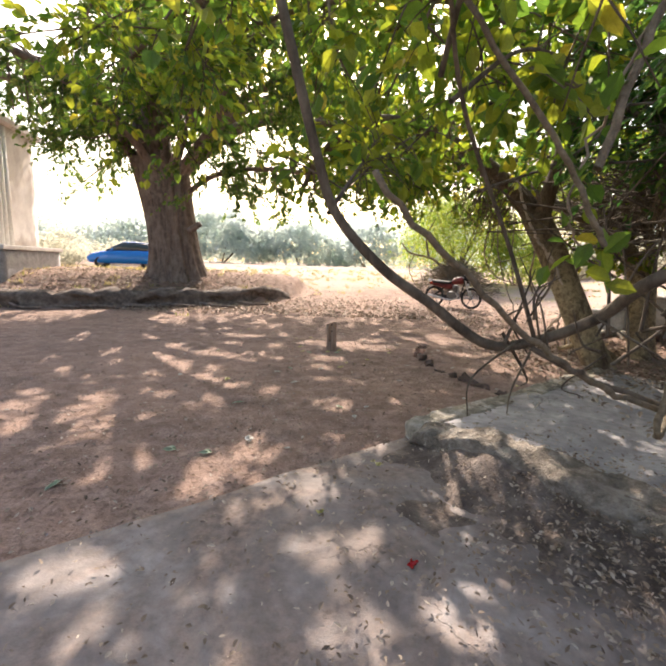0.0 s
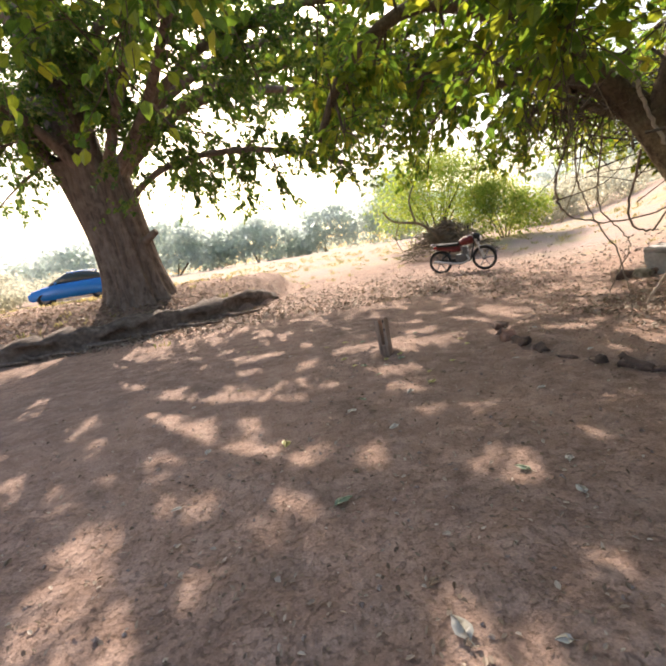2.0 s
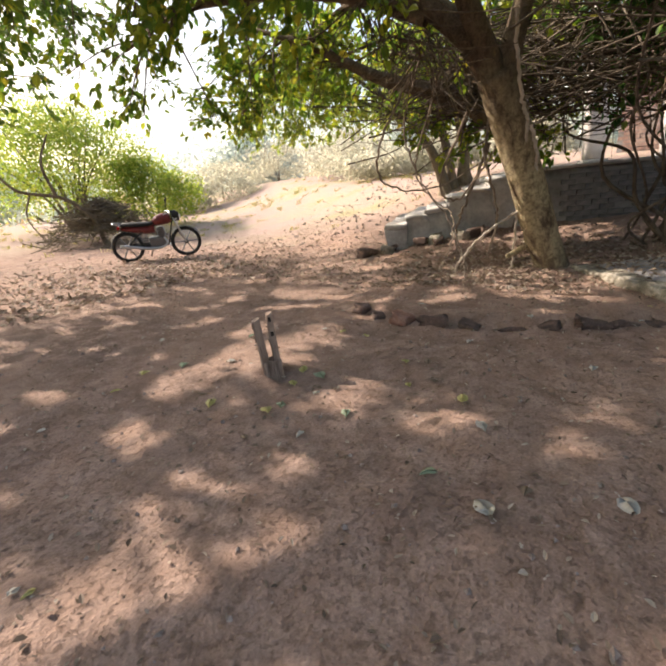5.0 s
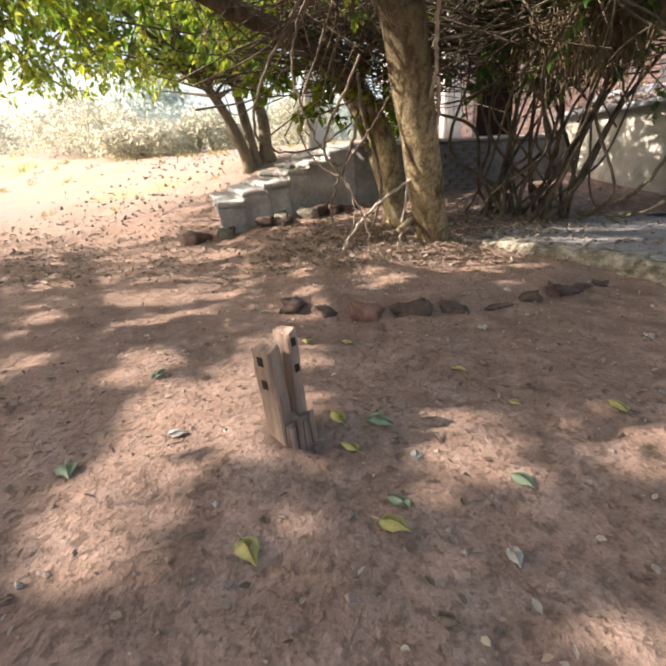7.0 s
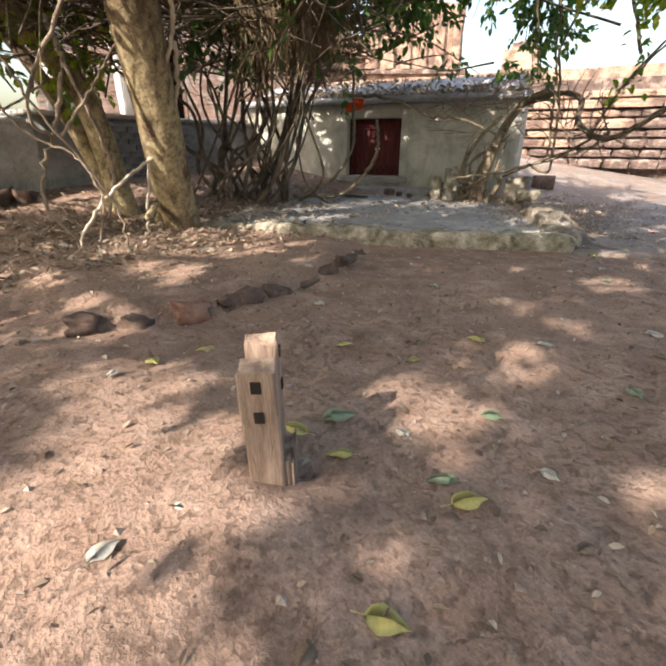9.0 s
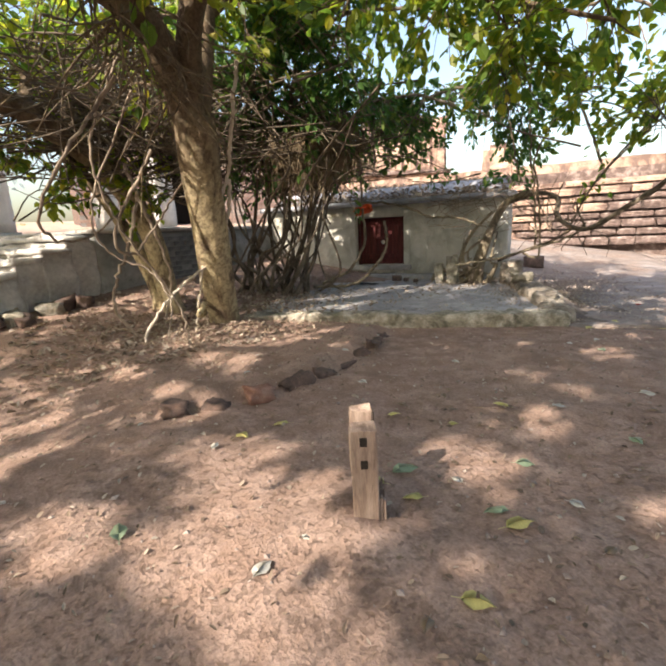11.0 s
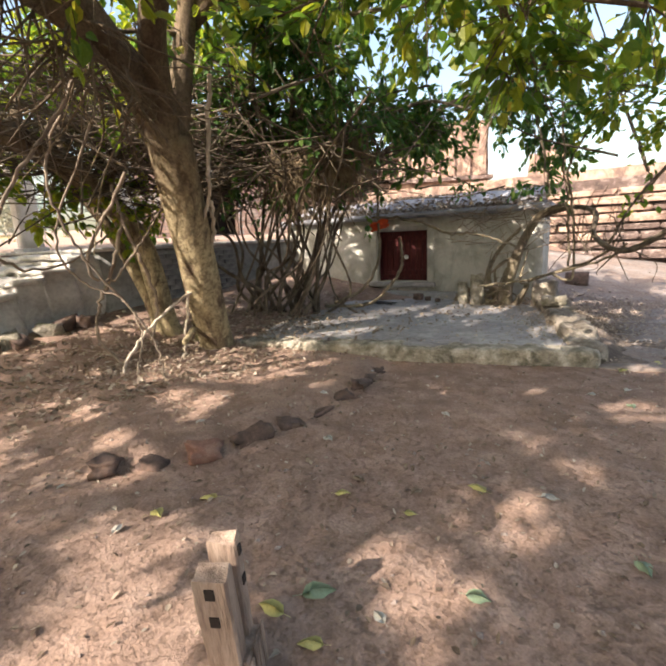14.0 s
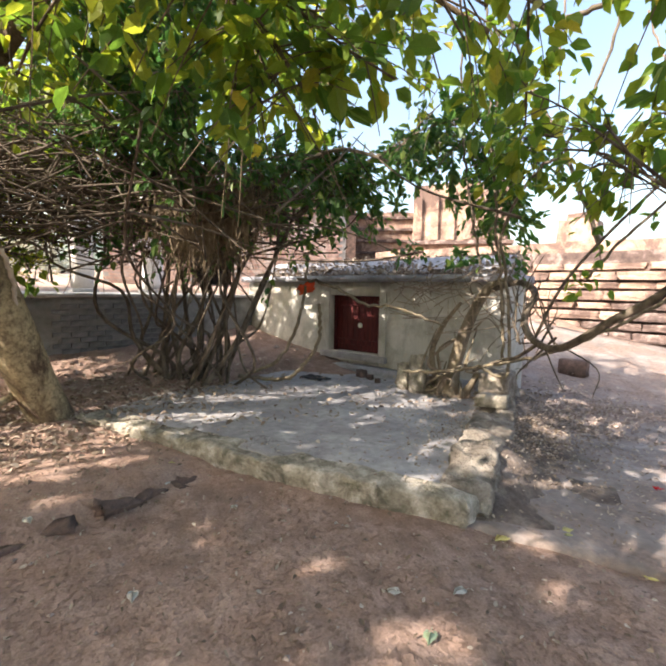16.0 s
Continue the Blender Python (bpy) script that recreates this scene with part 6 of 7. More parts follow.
    # looping creepers in front of the leaning trees
    for pts, r in (
        ([(2.58, 6.36, 2.69), (2.7, 6.37, 2.38), (2.9, 6.34, 1.97), (3.06, 6.32, 1.75), (3.25, 6.4, 1.44), (3.44, 6.46, 1.09), (3.56, 6.51, 0.72), (3.69, 6.56, 0.24), (3.64, 6.61, 0.02)], 0.015),
        ([(3.08, 6.29, 1.75), (3.24, 6.25, 1.43), (3.42, 6.32, 1.08), (3.5, 6.47, 0.86), (3.48, 6.75, 0.68), (3.49, 6.94, 0.53), (3.49, 7.2, 0.23), (3.44, 7.25, 0.02)], 0.015),
        ([(3.95, 6.95, 1.7), (3.84, 7.14, 1.17), (3.88, 7.32, 0.78), (3.89, 7.38, 0.45), (3.86, 7.2, 0.12)], 0.016),
        ([(4.1, 7.0, 2.0), (3.8, 6.97, 1.52), (3.76, 6.83, 1.06), (3.75, 6.79, 0.67), (3.78, 6.9, 0.3)], 0.016),
        ([(2.7, 7.3, 2.6), (2.8, 7.6, 1.96), (2.9, 7.5, 1.4), (3.0, 7.2, 0.9), (2.98, 7.0, 0.5), (3.01, 6.94, 0.05)], 0.009),
        ([(2.9, 7.2, 2.4), (3.1, 7.6, 1.5), (3.3, 7.5, 1.1), (3.2, 7.2, 0.9), (2.95, 7.1, 0.6), (2.85, 7.2, 0.25)], 0.008),
        ([(3.2, 7.0, 2.0), (3.35, 7.4, 1.25), (3.5, 7.2, 1.05), (3.5, 6.9, 1.4), (3.4, 6.6, 1.8)], 0.012),
        ([(2.6, 7.4, 2.4), (2.7, 7.9, 1.7), (3.1, 8.0, 1.3), (3.7, 7.6, 1.2), (4.2, 7.1, 1.5)], 0.011),
    ):
        vine(pts, r * 1.3, r * 0.9, rg=rg, mat="vine_pale" if r == 0.015 else "vine")
    # leafy creeper sprays by the shrine corner
    for pts, lf, n in (([(1.39, 1.93, 2.64), (1.2, 1.95, 2.2), (1.05, 1.9, 1.75), (1.25, 1.95, 1.5)], "leaf_a", 34), ([(0.9, 1.8, 3.6), (0.75, 1.75, 3.1), (0.6, 1.7, 2.6)], "leaf_a", 30), ([(1.3, 2.2, 3.9), (1.25, 2.3, 3.3), (1.2, 2.3, 2.8)], "leaf_a", 16), ([(1.95, 2.3, 3.6), (1.9, 2.35, 3.1), (1.9, 2.3, 2.75)], "leaf_dark", 26), ([(0.3, 1.6, 3.6), (0.35, 1.65, 3.1), (0.3, 1.65, 2.6)], "leaf_a", 30), ([(2.9, 1.9, 1.75), (2.6, 2.0, 1.9), (2.3, 2.05, 1.8)], "leaf_dark", 26), ([(3.9, 2.0, 1.8), (3.6, 2.1, 2.0), (3.2, 2.1, 1.95)], "leaf_dark", 40)):
        vine(pts, 0.009, 0.004, "leafy creeper spray with round leaves", lf, rg, n)


def bushy(name, label, category, cx, cy, rx, ry, h, count, size, mat, seed, stems=14, kind="", low=0.12):
    rg = np.random.default_rng(seed)
    leaf = Acc()
    thing = empty(name, pose(0, 0, 0), label, category, kind=kind)
    z = float(ground_z(cx, cy))
    for i in range(max(3, stems // 3)):
        d = rg.normal(0, 0.5, 2)
        e = np.array([cx + d[0] * rx, cy + d[1] * ry, z + h * rg.uniform(0.5, 0.95)])
        m = np.array([cx + d[0] * rx * 0.4, cy + d[1] * ry * 0.4, z + h * 0.35])
        one = Acc()
        tube(one, smooth_line([(cx + d[0] * 0.2, cy + d[1] * 0.2, z - 0.05), m, e], 5), 0.05 * h / 3, 0.01, 5)
        part("stem", one, M["bark_dark"], thing, "", True)
    clumps = max(20, count // 60)
    th, u = rg.uniform(0, 2 * np.pi, clumps), rg.uniform(low, 1, clumps)
    rr = np.sqrt(rg.uniform(0.1, 1, clumps))
    env = np.sin(np.pi * np.clip(u * 0.85 + 0.12, 0, 1)) ** 0.6
    c = np.stack((cx + rx * rr * env * np.cos(th), cy + ry * rr * env * np.sin(th), z + h * u), -1)
    i = rg.integers(0, clumps, count)
    pos = c[i] + rg.normal(0, 1, (count, 3)) * np.array([rx, ry, h * 0.7]) * 0.13
    pos[:, 2] = np.maximum(pos[:, 2], z + 0.05)
    leaves(leaf, pos, rg.normal(0, 1, (count, 3)), size, rg, 0.5, 0.2)
    part("crown", leaf, M[mat], thing)
    return thing


HEAP = (5.3, 19.6)


def build_distance():
    bushy("acacia_tree", "feathery light green acacia behind the motorcycle", "tree", 6.4, 23.6, 3.6, 2.2, 4.3, 12500, 0.14, "leaf_light", 81, 40, low=0.26)
    bushy("dry_bush", "low grey-green bush at the field's edge", "bush", 9.2, 22.4, 2.0, 1.5, 2.6, 5200, 0.16, "leaf_light", 82)
    # heap of cut brush
    rg = np.random.default_rng(83)
    a = Acc()
    hx, hy = HEAP
    for i in range(1500):
        t = rg.uniform(0, 6.28)
        r = min(1.95, abs(rg.normal(0, 1.0)))
        c = np.array([hx + r * math.cos(t), hy + r * math.sin(t) * 0.8, 0])
        c[2] = gz(c[0], c[1]) + max(0.05, 1.35 * (1 - (r / 2.0) ** 2)) * rg.uniform(0.3, 1.0)
        d = rg.normal(0, 1, 3) * (1, 1, 0.35)
        tube(a, smooth_line([c - d * 0.22, c + rg.normal(0, 0.05, 3), c + d * 0.26], 3), 0.014, 0.006, 3)
    tagged(part("brush_heap", a, M["bark_dark"]), "heap of cut dry brushwood behind the motorcycle", "brushwood", kind="stuff")
    w, l = Acc(), Acc()
    tube(w, smooth_line([(5.0, 19.1, 0.4), (4.8, 19.1, 1.16), (4.2, 19.3, 1.85), (3.2, 19.55, 2.1), (2.8, 19.65, 2.55)], 7), 0.085, 0.03, 7, 0, 0.1, rg)
    tube(w, smooth_line([(4.0, 19.35, 1.95), (3.86, 19.4, 2.8), (4.1, 19.35, 3.4), (4.2, 19.3, 3.6)], 6), 0.05, 0.015, 6, 0, 0.1, rg)
    tube(w, smooth_line([(3.4, 19.5, 2.05), (3.2, 19.6, 1.4), (3.5, 19.6, 0.7)], 6), 0.03, 0.012, 6)
    for i in range(26):
        s = np.array([rg.uniform(3.2, 4.9), 19.3 + rg.normal(0, 0.25), rg.uniform(0.7, 1.7)])
        e = s + np.array([rg.normal(-0.3, 0.5), rg.normal(0, 0.4), rg.uniform(-0.6, 0.4)])
        tube(w, smooth_line([s, (s + e) / 2 + rg.normal(0, 0.1, 3), e], 3), 0.012, 0.005, 4)
    tagged(part("bare_branch", w, M["bark_dark"], None, "bare dead tree limb leaning over the brush", True), category="branch")
    # far trees: haze sits in their leaf colour, none in the air
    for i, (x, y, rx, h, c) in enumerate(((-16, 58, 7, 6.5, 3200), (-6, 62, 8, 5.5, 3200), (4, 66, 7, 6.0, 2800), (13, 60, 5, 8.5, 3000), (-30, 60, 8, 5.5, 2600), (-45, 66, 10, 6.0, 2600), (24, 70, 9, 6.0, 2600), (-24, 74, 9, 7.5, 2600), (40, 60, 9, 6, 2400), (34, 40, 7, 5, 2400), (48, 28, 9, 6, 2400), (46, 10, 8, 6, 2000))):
        bushy("distant_tree", "grey-green tree beyond the field, leaf colour paled for haze", "tree", x, y, rx, rx * 0.6, h, c * 2, 0.6, "leaf_far", 90 + i, 8)
    # dry scrub, its leaf colour paled to stand for haze
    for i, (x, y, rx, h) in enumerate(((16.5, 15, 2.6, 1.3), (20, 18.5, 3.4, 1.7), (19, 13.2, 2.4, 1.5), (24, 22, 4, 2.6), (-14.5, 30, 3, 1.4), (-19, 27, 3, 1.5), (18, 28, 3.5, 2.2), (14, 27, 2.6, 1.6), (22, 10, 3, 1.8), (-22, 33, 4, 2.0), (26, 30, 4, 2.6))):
        bushy("scrub_bush", "dry grey-green scrub at the field's edge, leaf colour paled for haze", "bush", x, y, rx, rx * 0.7, h, 3800, 0.19, "leaf_haze", 120 + i, 10)


# ---- loose leaves, litter and pebbles ----
def flat_leaf(seed, size):
    bm = bmesh.new()
    r = random.Random(seed)
    outline = [(0, 0.0), (0.14, 0.24), (0.36, 0.34), (0.62, 0.29), (0.84, 0.13), (1.05, 0.0)]
    mid = [bm.verts.new((x * size, 0, 0.004 + 0.018 * math.sin(x * 3) * size / 0.1)) for x, _ in outline]
    for sgn in (1, -1):
        edge = [mid[0]] + [bm.verts.new((x * size, sgn * w * size, 0.006 + r.uniform(0.0, 0.012) + 0.06 * w * size)) for x, w in outline[1:-1]] + [mid[-1]]
        for i in range(len(mid) - 1):
            q = [mid[i], mid[i + 1], edge[i + 1], edge[i]]
            q = list(dict.fromkeys(q))
            if len(q) > 2:
                bm.faces.new(q)
    # stalk
    s = [bm.verts.new(p) for p in ((-0.28 * size, 0.012 * size, 0.004), (-0.28 * size, -0.012 * size, 0.004), (0, -0.012 * size, 0.006), (0, 0.012 * size, 0.006))]
    bm.faces.new(s)
    return bm


def scatter_fallen():
    r = random.Random(31)
    kinds = {}
    for k in ("leaf_yellow", "leaf_green", "leaf_pale", "leaf_dry"):
        for v in range(3):
            bm = flat_leaf(hash((len(kinds), v)) % 1000, 0.1)
            me = bpy.data.meshes.new("fallen_leaf")
            bm.to_mesh(me)
            bm.free()
            me.materials.append(M[k])
            for p in me.polygons:
                p.use_smooth = True
            kinds[k, v] = me
    words = {"leaf_yellow": "yellow fallen leaf on bare earth", "leaf_green": "grey-green fallen leaf on bare earth", "leaf_pale": "pale bleached fallen leaf on the earth", "leaf_dry": "curled brown dead leaf on the earth"}
    spots = []
    for line in SPOTS:
        spots.append(line)
    for _ in range(70):
        spots.append((r.uniform(-3.2, 3.0), r.uniform(3.2, 9.5), r.choice(("leaf_pale", "leaf_dry", "leaf_dry", "leaf_pale", "leaf_yellow")), r.uniform(0.5, 0.85)))
    for x, y, k, s in spots:
        ob = new("fallen_leaf", kinds[k, r.randrange(3)])
        ob.matrix_world = Matrix.Translation((x, y, gz(x, y) + 0.004)) @ pose(0, 0, 0, r.uniform(-9, 9), r.uniform(-9, 9), r.uniform(0, 360)) @ Matrix.Scale(s, 4)
        tagged(ob, words[k], "leaf", "fallen leaves")


SPOTS = [
    (-0.53, 7.5, "leaf_yellow", 1.05), (-0.46, 7.08, "leaf_yellow", 1.1), (-0.42, 6.98, "leaf_green", 1.0), (0.12, 7.1, "leaf_green", 1.3), (0.08, 7.2, "leaf_yellow", 1.0),
    (-0.1, 7.14, "leaf_yellow", 0.9), (0.6, 6.62, "leaf_yellow", 0.9), (0.1, 6.0, "leaf_yellow", 1.0), (-0.1, 5.85, "leaf_pale", 0.9), (-0.25, 6.6, "leaf_green", 0.9),
    (0.0, 7.95, "leaf_pale", 0.9), (-0.15, 8.3, "leaf_green", 1.2), (-0.4, 8.5, "leaf_yellow", 1.2), (0.55, 8.25, "leaf_green", 1.0), (0.95, 7.15, "leaf_yellow", 1.0),
    (1.05, 7.45, "leaf_yellow", 1.0), (-0.55, 5.9, "leaf_green", 0.9), (1.2, 6.3, "leaf_pale", 0.9), (0.95, 5.4, "leaf_pale", 0.8), (-1.3, 5.3, "leaf_yellow", 1.1),
    (-0.75, 5.6, "leaf_pale", 1.2), (-0.4, 5.2, "leaf_pale", 1.1), (-1.0, 4.3, "leaf_green", 1.2), (0.16, 4.25, "leaf_green", 0.9), (-0.6, 3.3, "leaf_pale", 1.1),
    (-1.15, 3.15, "leaf_green", 1.1), (-0.85, 3.1, "leaf_green", 1.1), (-1.7, 2.6, "leaf_green", 1.2), (0.35, 3.1, "leaf_yellow", 1.2), (0.05, 2.95, "leaf_yellow", 1.1),
    (0.0, 2.3, "leaf_yellow", 1.2), (0.55, 3.35, "leaf_yellow", 1.1), (0.45, 3.05, "leaf_yellow", 1.0), (1.3, 3.95, "leaf_yellow", 0.9),
]


def scatter_litter():
    rg = np.random.default_rng(91)
    a = Acc()
    places = []
    for n, cx, cy, sx, sy in ((3600, -0.5, 6.0, 3.2, 3.2), (3200, -1.2, 3.4, 1.8, 1.8), (5000, 2.2, 11.6, 2.3, 1.9), (2600, 3.9, 6.9, 0.9, 1.0), (2600, -4.5, 10.5, 3.0, 2.2), (9000, -5.8, 13.4, 3.0, 1.5), (1200, 3.0, 8.0, 1.8, 1.6), (900, 2.6, 6.4, 0.8, 0.8), (1500, 4.8, 5.2, 0.7, 0.9), (1800, 2.2, 0.9, 0.6, 0.9), (3200, 1.6, 2.05, 0.4, 0.6), (700, 0.6, 1.9, 0.9, 0.8), (160, 3.0, 3.4, 0.8, 0.7), (1500, 2.0, 13.5, 3.5, 2.5)):
        places.append(np.stack((rg.normal(cx, sx, n), rg.normal(cy, sy, n)), -1))
    p = np.concatenate(places)
    z = ground_z(p[:, 0], p[:, 1]) + 0.006
    z += np.array([rough_z(x, y) for x, y in p])
    across = (p[:, 0] - LINE0.x) * LINE_N.x + (p[:, 1] - LINE0.y) * LINE_N.y
    along = (p[:, 0] - LINE0.x) * LINE_D.x + (p[:, 1] - LINE0.y) * LINE_D.y
    z = np.where((across > 0) & (across < 8.5) & (along < 0.02), ground_z(p[:, 0], p[:, 1]) + 0.055, z)
    wx, wy = p[:, 0] - 0.86, p[:, 1] - 3.42
    out = wx * -0.787 + wy * -0.617
    down = wx * 0.617 + wy * -0.787
    z += np.where((down > 0.1) & (down < 3.2), 0.2 * np.exp(-(out / 0.36) ** 2), 0.0) * (out > 0.1)
    inside = (across > 0) & (along > 0.02) & (along < 3.7) & (p[:, 0] < 4.6)
    z = np.where(inside, 0.185, z)
    axis = np.stack((rg.normal(0, 1, len(p)), rg.normal(0, 1, len(p)), rg.normal(0.3, 0.15, len(p))), -1)
    axis /= np.linalg.norm(axis, axis=1)[:, None]
    L = (np.where(p[:, 1] > 11.5, 0.09, np.where(p[:, 0] > 2.6, 0.065, 0.032)) * rg.uniform(0.35, 1.3, len(p)))[:, None]
    side = np.stack((-axis[:, 1], axis[:, 0], rg.normal(0, 0.35, len(p))), -1)
    P = np.stack((p[:, 0], p[:, 1], z), -1)
    curl = np.array([0, 0, 1.0]) * L * rg.uniform(0.0, 0.22, len(p))[:, None]
    wid = rg.uniform(0.16, 0.3, len(p))[:, None]
    v = np.stack((P, P + axis * L * 0.28 + side * L * wid + curl, P + axis * L * 0.66 + side * L * wid * 0.9 + curl, P + axis * L, P + axis * L * 0.66 - side * L * wid * 0.8 + curl, P + axis * L * 0.3 - side * L * wid + curl), 1).reshape(-1, 3)
    b = np.arange(len(p))[:, None] * 6
    a.add(v, np.concatenate((b + np.array([0, 1, 2, 3]), b + np.array([0, 3, 4, 5]))))
    tagged(part("leaf_litter", a, M["leaf_dry"]), "scattered crumbs of dry brown leaves on the earth", "leaf litter", kind="stuff")
    # dead leaves on the shrine roof
    a = Acc()
    n = 2600
    q = np.stack((rg.uniform(-1.95, 3.0, n), -np.clip(np.abs(rg.normal(0, 0.55, n)), 0, 0.9) + 0.05, np.zeros(n)), -1)
    h = 1.735 + np.clip((-q[:, 1] - 0.12) / 0.63, 0, 1) * 0.29 + 0.012
    m = np.array(SHRINE)
    P = np.stack((q[:, 0], q[:, 1], h), -1) @ m[:3, :3].T + m[:3, 3]
    leaves(a, P, rg.normal(0, 1, (n, 3)) * (1, 1, 0.15), 0.085, rg, 0.5, 0.0)
    tagged(part("roof_leaves", a, M["leaf_dry"]), "dead leaves lying on the shrine roof", "leaf litter", kind="stuff")
    # coarse gravel on the paving beside the kerb wall
    a = Acc()
    g = np.stack((rg.normal(2.15, 0.45, 1500), rg.normal(0.5, 0.6, 1500)), -1)
    octa = np.array([(1, 0, 0), (0, 1, 0), (-1, 0, 0), (0, -1, 0), (0, 0, 0.7), (0, 0, -0.5)])
    faces = np.array([(0, 1, 4), (1, 2, 4), (2, 3, 4), (3, 0, 4), (1, 0, 5), (2, 1, 5), (3, 2, 5), (0, 3, 5)])
    for x, y in g:
        if x < 0.86 + (3.42 - y) * 0.783 - 0.25:
            q = 0.01 + 0.02 * rg.random() ** 2
            a.add(octa * q * rg.uniform(0.7, 1.4, (1, 3)) + rg.normal(0, q * 0.15, (6, 3)) + (x, y, float(ground_z(x, y)) + 0.035 + q * 0.4), faces)
    tagged(part("gravel", a, M["pebble"]), "coarse grey gravel spilled over the paving", "gravel", kind="stuff")
    # clods and pebbles
    a = Acc()
    n = 2600
    px = np.concatenate((rg.normal(-0.5, 3.0, n // 2), rg.normal(2.4, 0.9, n // 4), rg.normal(9, 3.0, n - n // 2 - n // 4)))
    py = np.concatenate((rg.normal(6.0, 3.4, n // 2), rg.normal(0.6, 0.9, n // 4), rg.normal(11.5, 1.6, n - n // 2 - n // 4)))
    octa = np.array([(1, 0, 0), (0, 1, 0), (-1, 0, 0), (0, -1, 0), (0, 0, 0.7), (0, 0, -0.5)])
    faces = np.array([(0, 1, 4), (1, 2, 4), (2, 3, 4), (3, 0, 4), (1, 0, 5), (2, 1, 5), (3, 2, 5), (0, 3, 5)])
    for x, y in zip(px, py):
        s = 0.006 + 0.012 * rg.random() ** 2
        if x > 5:
            s *= 3
        a.add(octa * s * rg.uniform(0.7, 1.4, (1, 3)) + rg.normal(0, s * 0.15, (6, 3)) + (x, y, gz(x, y) + s * 0.3), faces)
    tagged(part("pebbles", a, M["pebble"]), "small clods and pebbles strewn over the earth", "pebbles", kind="stuff")


def build_bank():
    """Eroded root bank round the foot of the big tree."""
    rg = np.random.default_rng(101)
    thing = empty("root_bank", pose(0, 0, 0), "dark eroded bank of roots and packed leaf mould", "earth bank")
    r = random.Random(77)
    # one ragged ledge of packed soil along the edge: foot, overhanging face, crown
    xs = np.arange(-11.0, -1.6, 0.07)
    ledge = Acc()
    V = []
    for x in xs:
        y0 = float(bend(x, EDGE))
        end = min(1.0, (-1.6 - x) / 0.6)
        for k, (dy, dz) in enumerate(((-0.16, -0.06), (-0.04, 0.02), (0.02, 0.11), (-0.05, 0.2), (-0.06, 0.27), (0.06, 0.33), (0.3, 0.36), (0.62, 0.3), (0.95, 0.12))):
            q = Vector((x * 1.6, k * 0.35, 2.0))
            n1, n2 = noise.noise(q), noise.noise(q * 3.7)
            yy = y0 + dy + 0.22 * n1 + 0.09 * n2
            V.append((x + 0.06 * n2, yy, float(ground_z(x, y0 - 0.1)) + (1.35 * dz + (0.13 * n1 + 0.09 * n2) * (k > 1)) * end - 0.05 * (1 - end)))
    i0 = np.arange(len(xs) - 1)[:, None] * 9 + np.arange(8)[None]
    ledge.add(np.array(V), np.stack((i0, i0 + 9, i0 + 10, i0 + 1), -1).reshape(-1, 4))
    part("ledge", ledge, M["mould"], thing, "crumbling dark soil face", True)
    for k in range(7):
        a = Acc()
        x0 = -9.5 + k * 0.95
        y0 = float(bend(x0, EDGE))
        pts = [(x0 + 0.55 * q + r.uniform(-0.1, 0.1), y0 + 0.25 - 0.1 * q + r.uniform(-0.2, 0.2), 0) for q in range(4)]
        pts = [(px, py, float(ground_z(px, py)) + 0.06) for px, py, _ in pts]
        tube(a, smooth_line(pts, 6), 0.07, 0.03, 7, 0, 0.2, rg)
        part("root", a, M["bark_big"], thing, "", True)


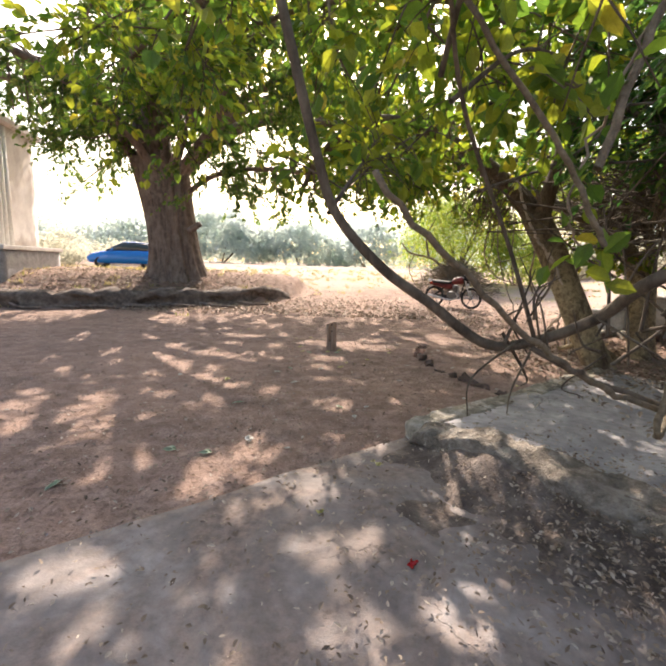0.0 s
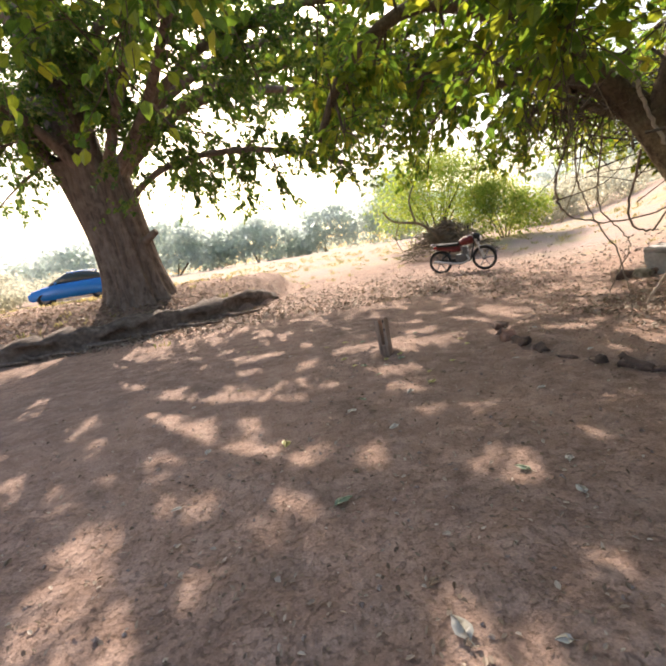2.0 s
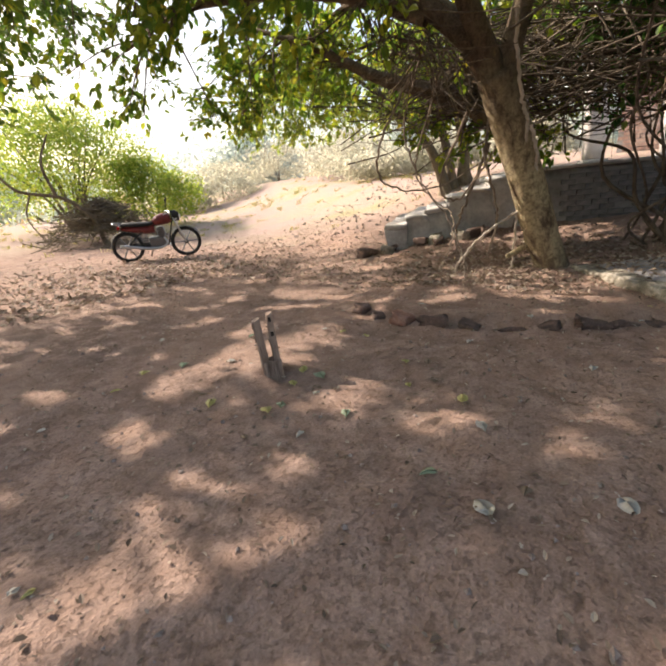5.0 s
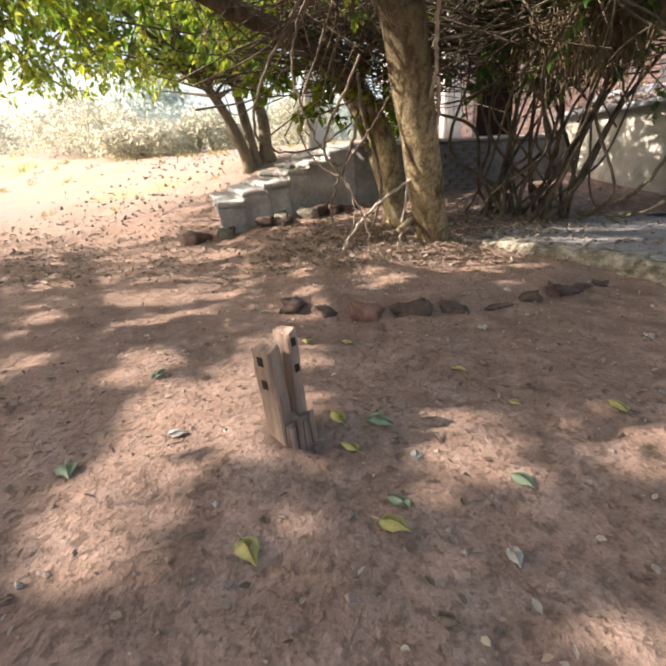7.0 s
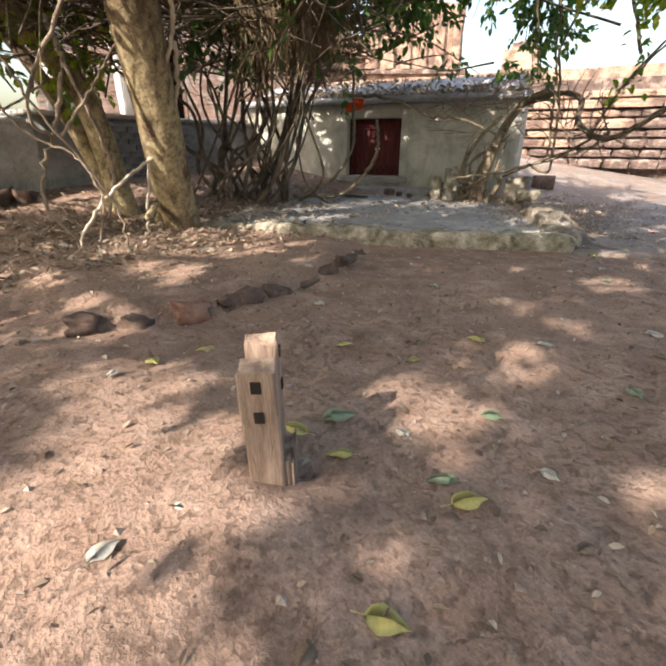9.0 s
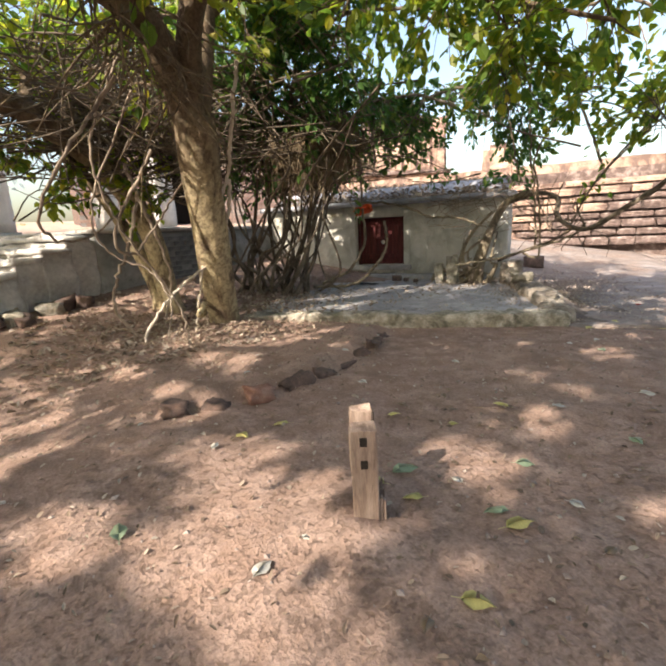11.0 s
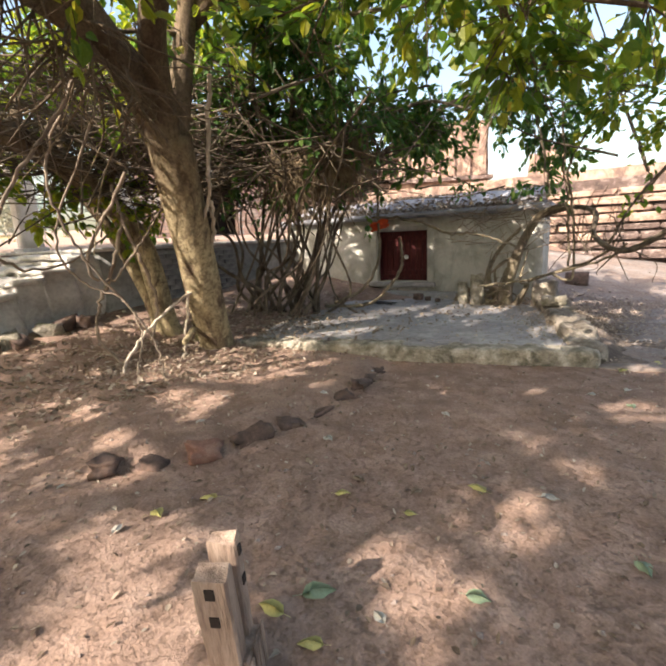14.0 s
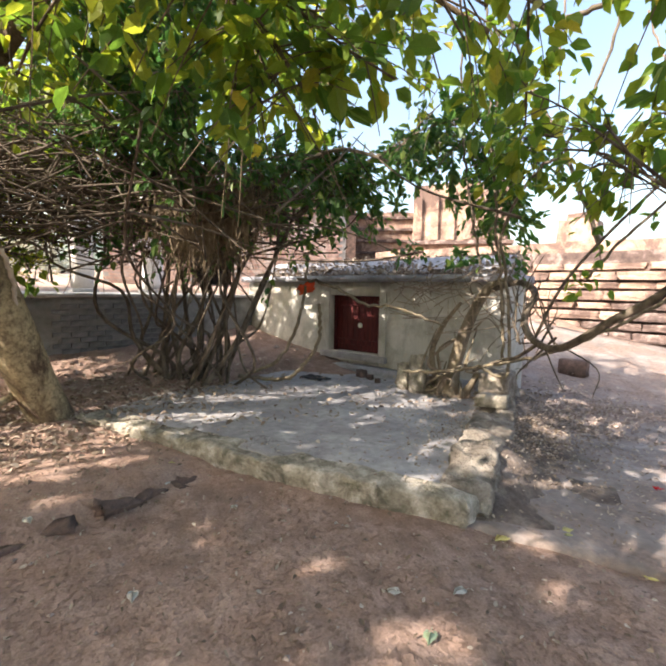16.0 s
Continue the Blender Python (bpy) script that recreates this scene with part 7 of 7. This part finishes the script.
def scatter_grass():
    rg = np.random.default_rng(111)
    a = Acc()
    c = np.concatenate([np.stack((rg.normal(cx, sx, n), rg.normal(cy, sy, n)), -1) for n, cx, cy, sx, sy in ((150, 11, 22, 4, 3), (180, -1, 24, 4, 3), (420, -12, 20, 4, 4), (160, -6, 18.5, 2, 1.5), (90, 16, 13, 3, 2.5))])
    k = rg.integers(7, 16, len(c))
    p = np.repeat(c, k, 0) + rg.normal(0, 0.09, (k.sum(), 2))
    P = np.stack((p[:, 0], p[:, 1], ground_z(p[:, 0], p[:, 1]) - 0.02), -1)
    leaves(a, P, np.stack((rg.normal(0, 0.25, len(p)), rg.normal(0, 0.25, len(p)), np.full(len(p), 1.6)), -1), 0.13, rg, 0.13, 0.0)
    tagged(part("dry_grass", a, M["grass"]), "tufts of dry yellow-green grass over the field", "grass", kind="stuff")


# ---- build ----
build_platform()
build_low_wall()
build_apron()
build_shrine()
build_terrace()
for cx, cy, w in ((9.6, 7.9, 0.36), (8.6, 6.2, 0.34), (9.0, 4.9, 0.34)):
    build_column(cx, cy, w, 1.3, 4.4)
build_brick_house()
build_ruin()
build_pavilion()
build_post()
build_brick_row()
bike_x, bike_y = 3.98, 14.75
build_motorcycle(pose(bike_x, bike_y, gz(bike_x, bike_y), 6, 0, -37))
build_car(pose(-12.8, 25.6, gz(-12.8, 25.6), 0, 0, 203))
sheet_of_cloth("door_mat", 0.42, 0.26, M["cloth_dark"], pose(4.56, 2.91, 0.175, 0, 0, 25), "small crumpled black cloth lying on the platform", "cloth", 2.0, 0.03)
for k, (x, y, q) in enumerate(((4.42, 2.2, 0.11), (4.2, 2.18, 0.07), (3.95, 2.2, 0.06))):
    pot = part("loose_stone", rock(random.Random(k), q * 1.4, q, q, 0.2, 2), M["brick_dark"], None, "small dark stone lying by the shrine door", True)
    pot.matrix_world = pose(x, y, 0.17 + q * 0.45, 0, 0, 30 * k)
    tagged(pot, category="stone")
sheet_of_cloth("red_cloth", 0.34, 0.14, M["cloth_red"], pose(4.31, 3.16, 1.5, 80, 10, 20), "orange-red cloth strip tied to the vines", "cloth", 5.0, 0.06)
sheet_of_cloth("red_wrapper", 0.05, 0.028, M["red_lens"], pose(0.5, 1.9, 0.045, 0, 0, 60), "small red scrap of plastic on the paving", "litter", 8.0, 0.02)
build_bank()
build_big_tree()
build_tree_a()
build_tree_b()
build_far_trees()
build_thicket()
build_vines()
build_distance()
scatter_fallen()
scatter_litter()
scatter_grass()
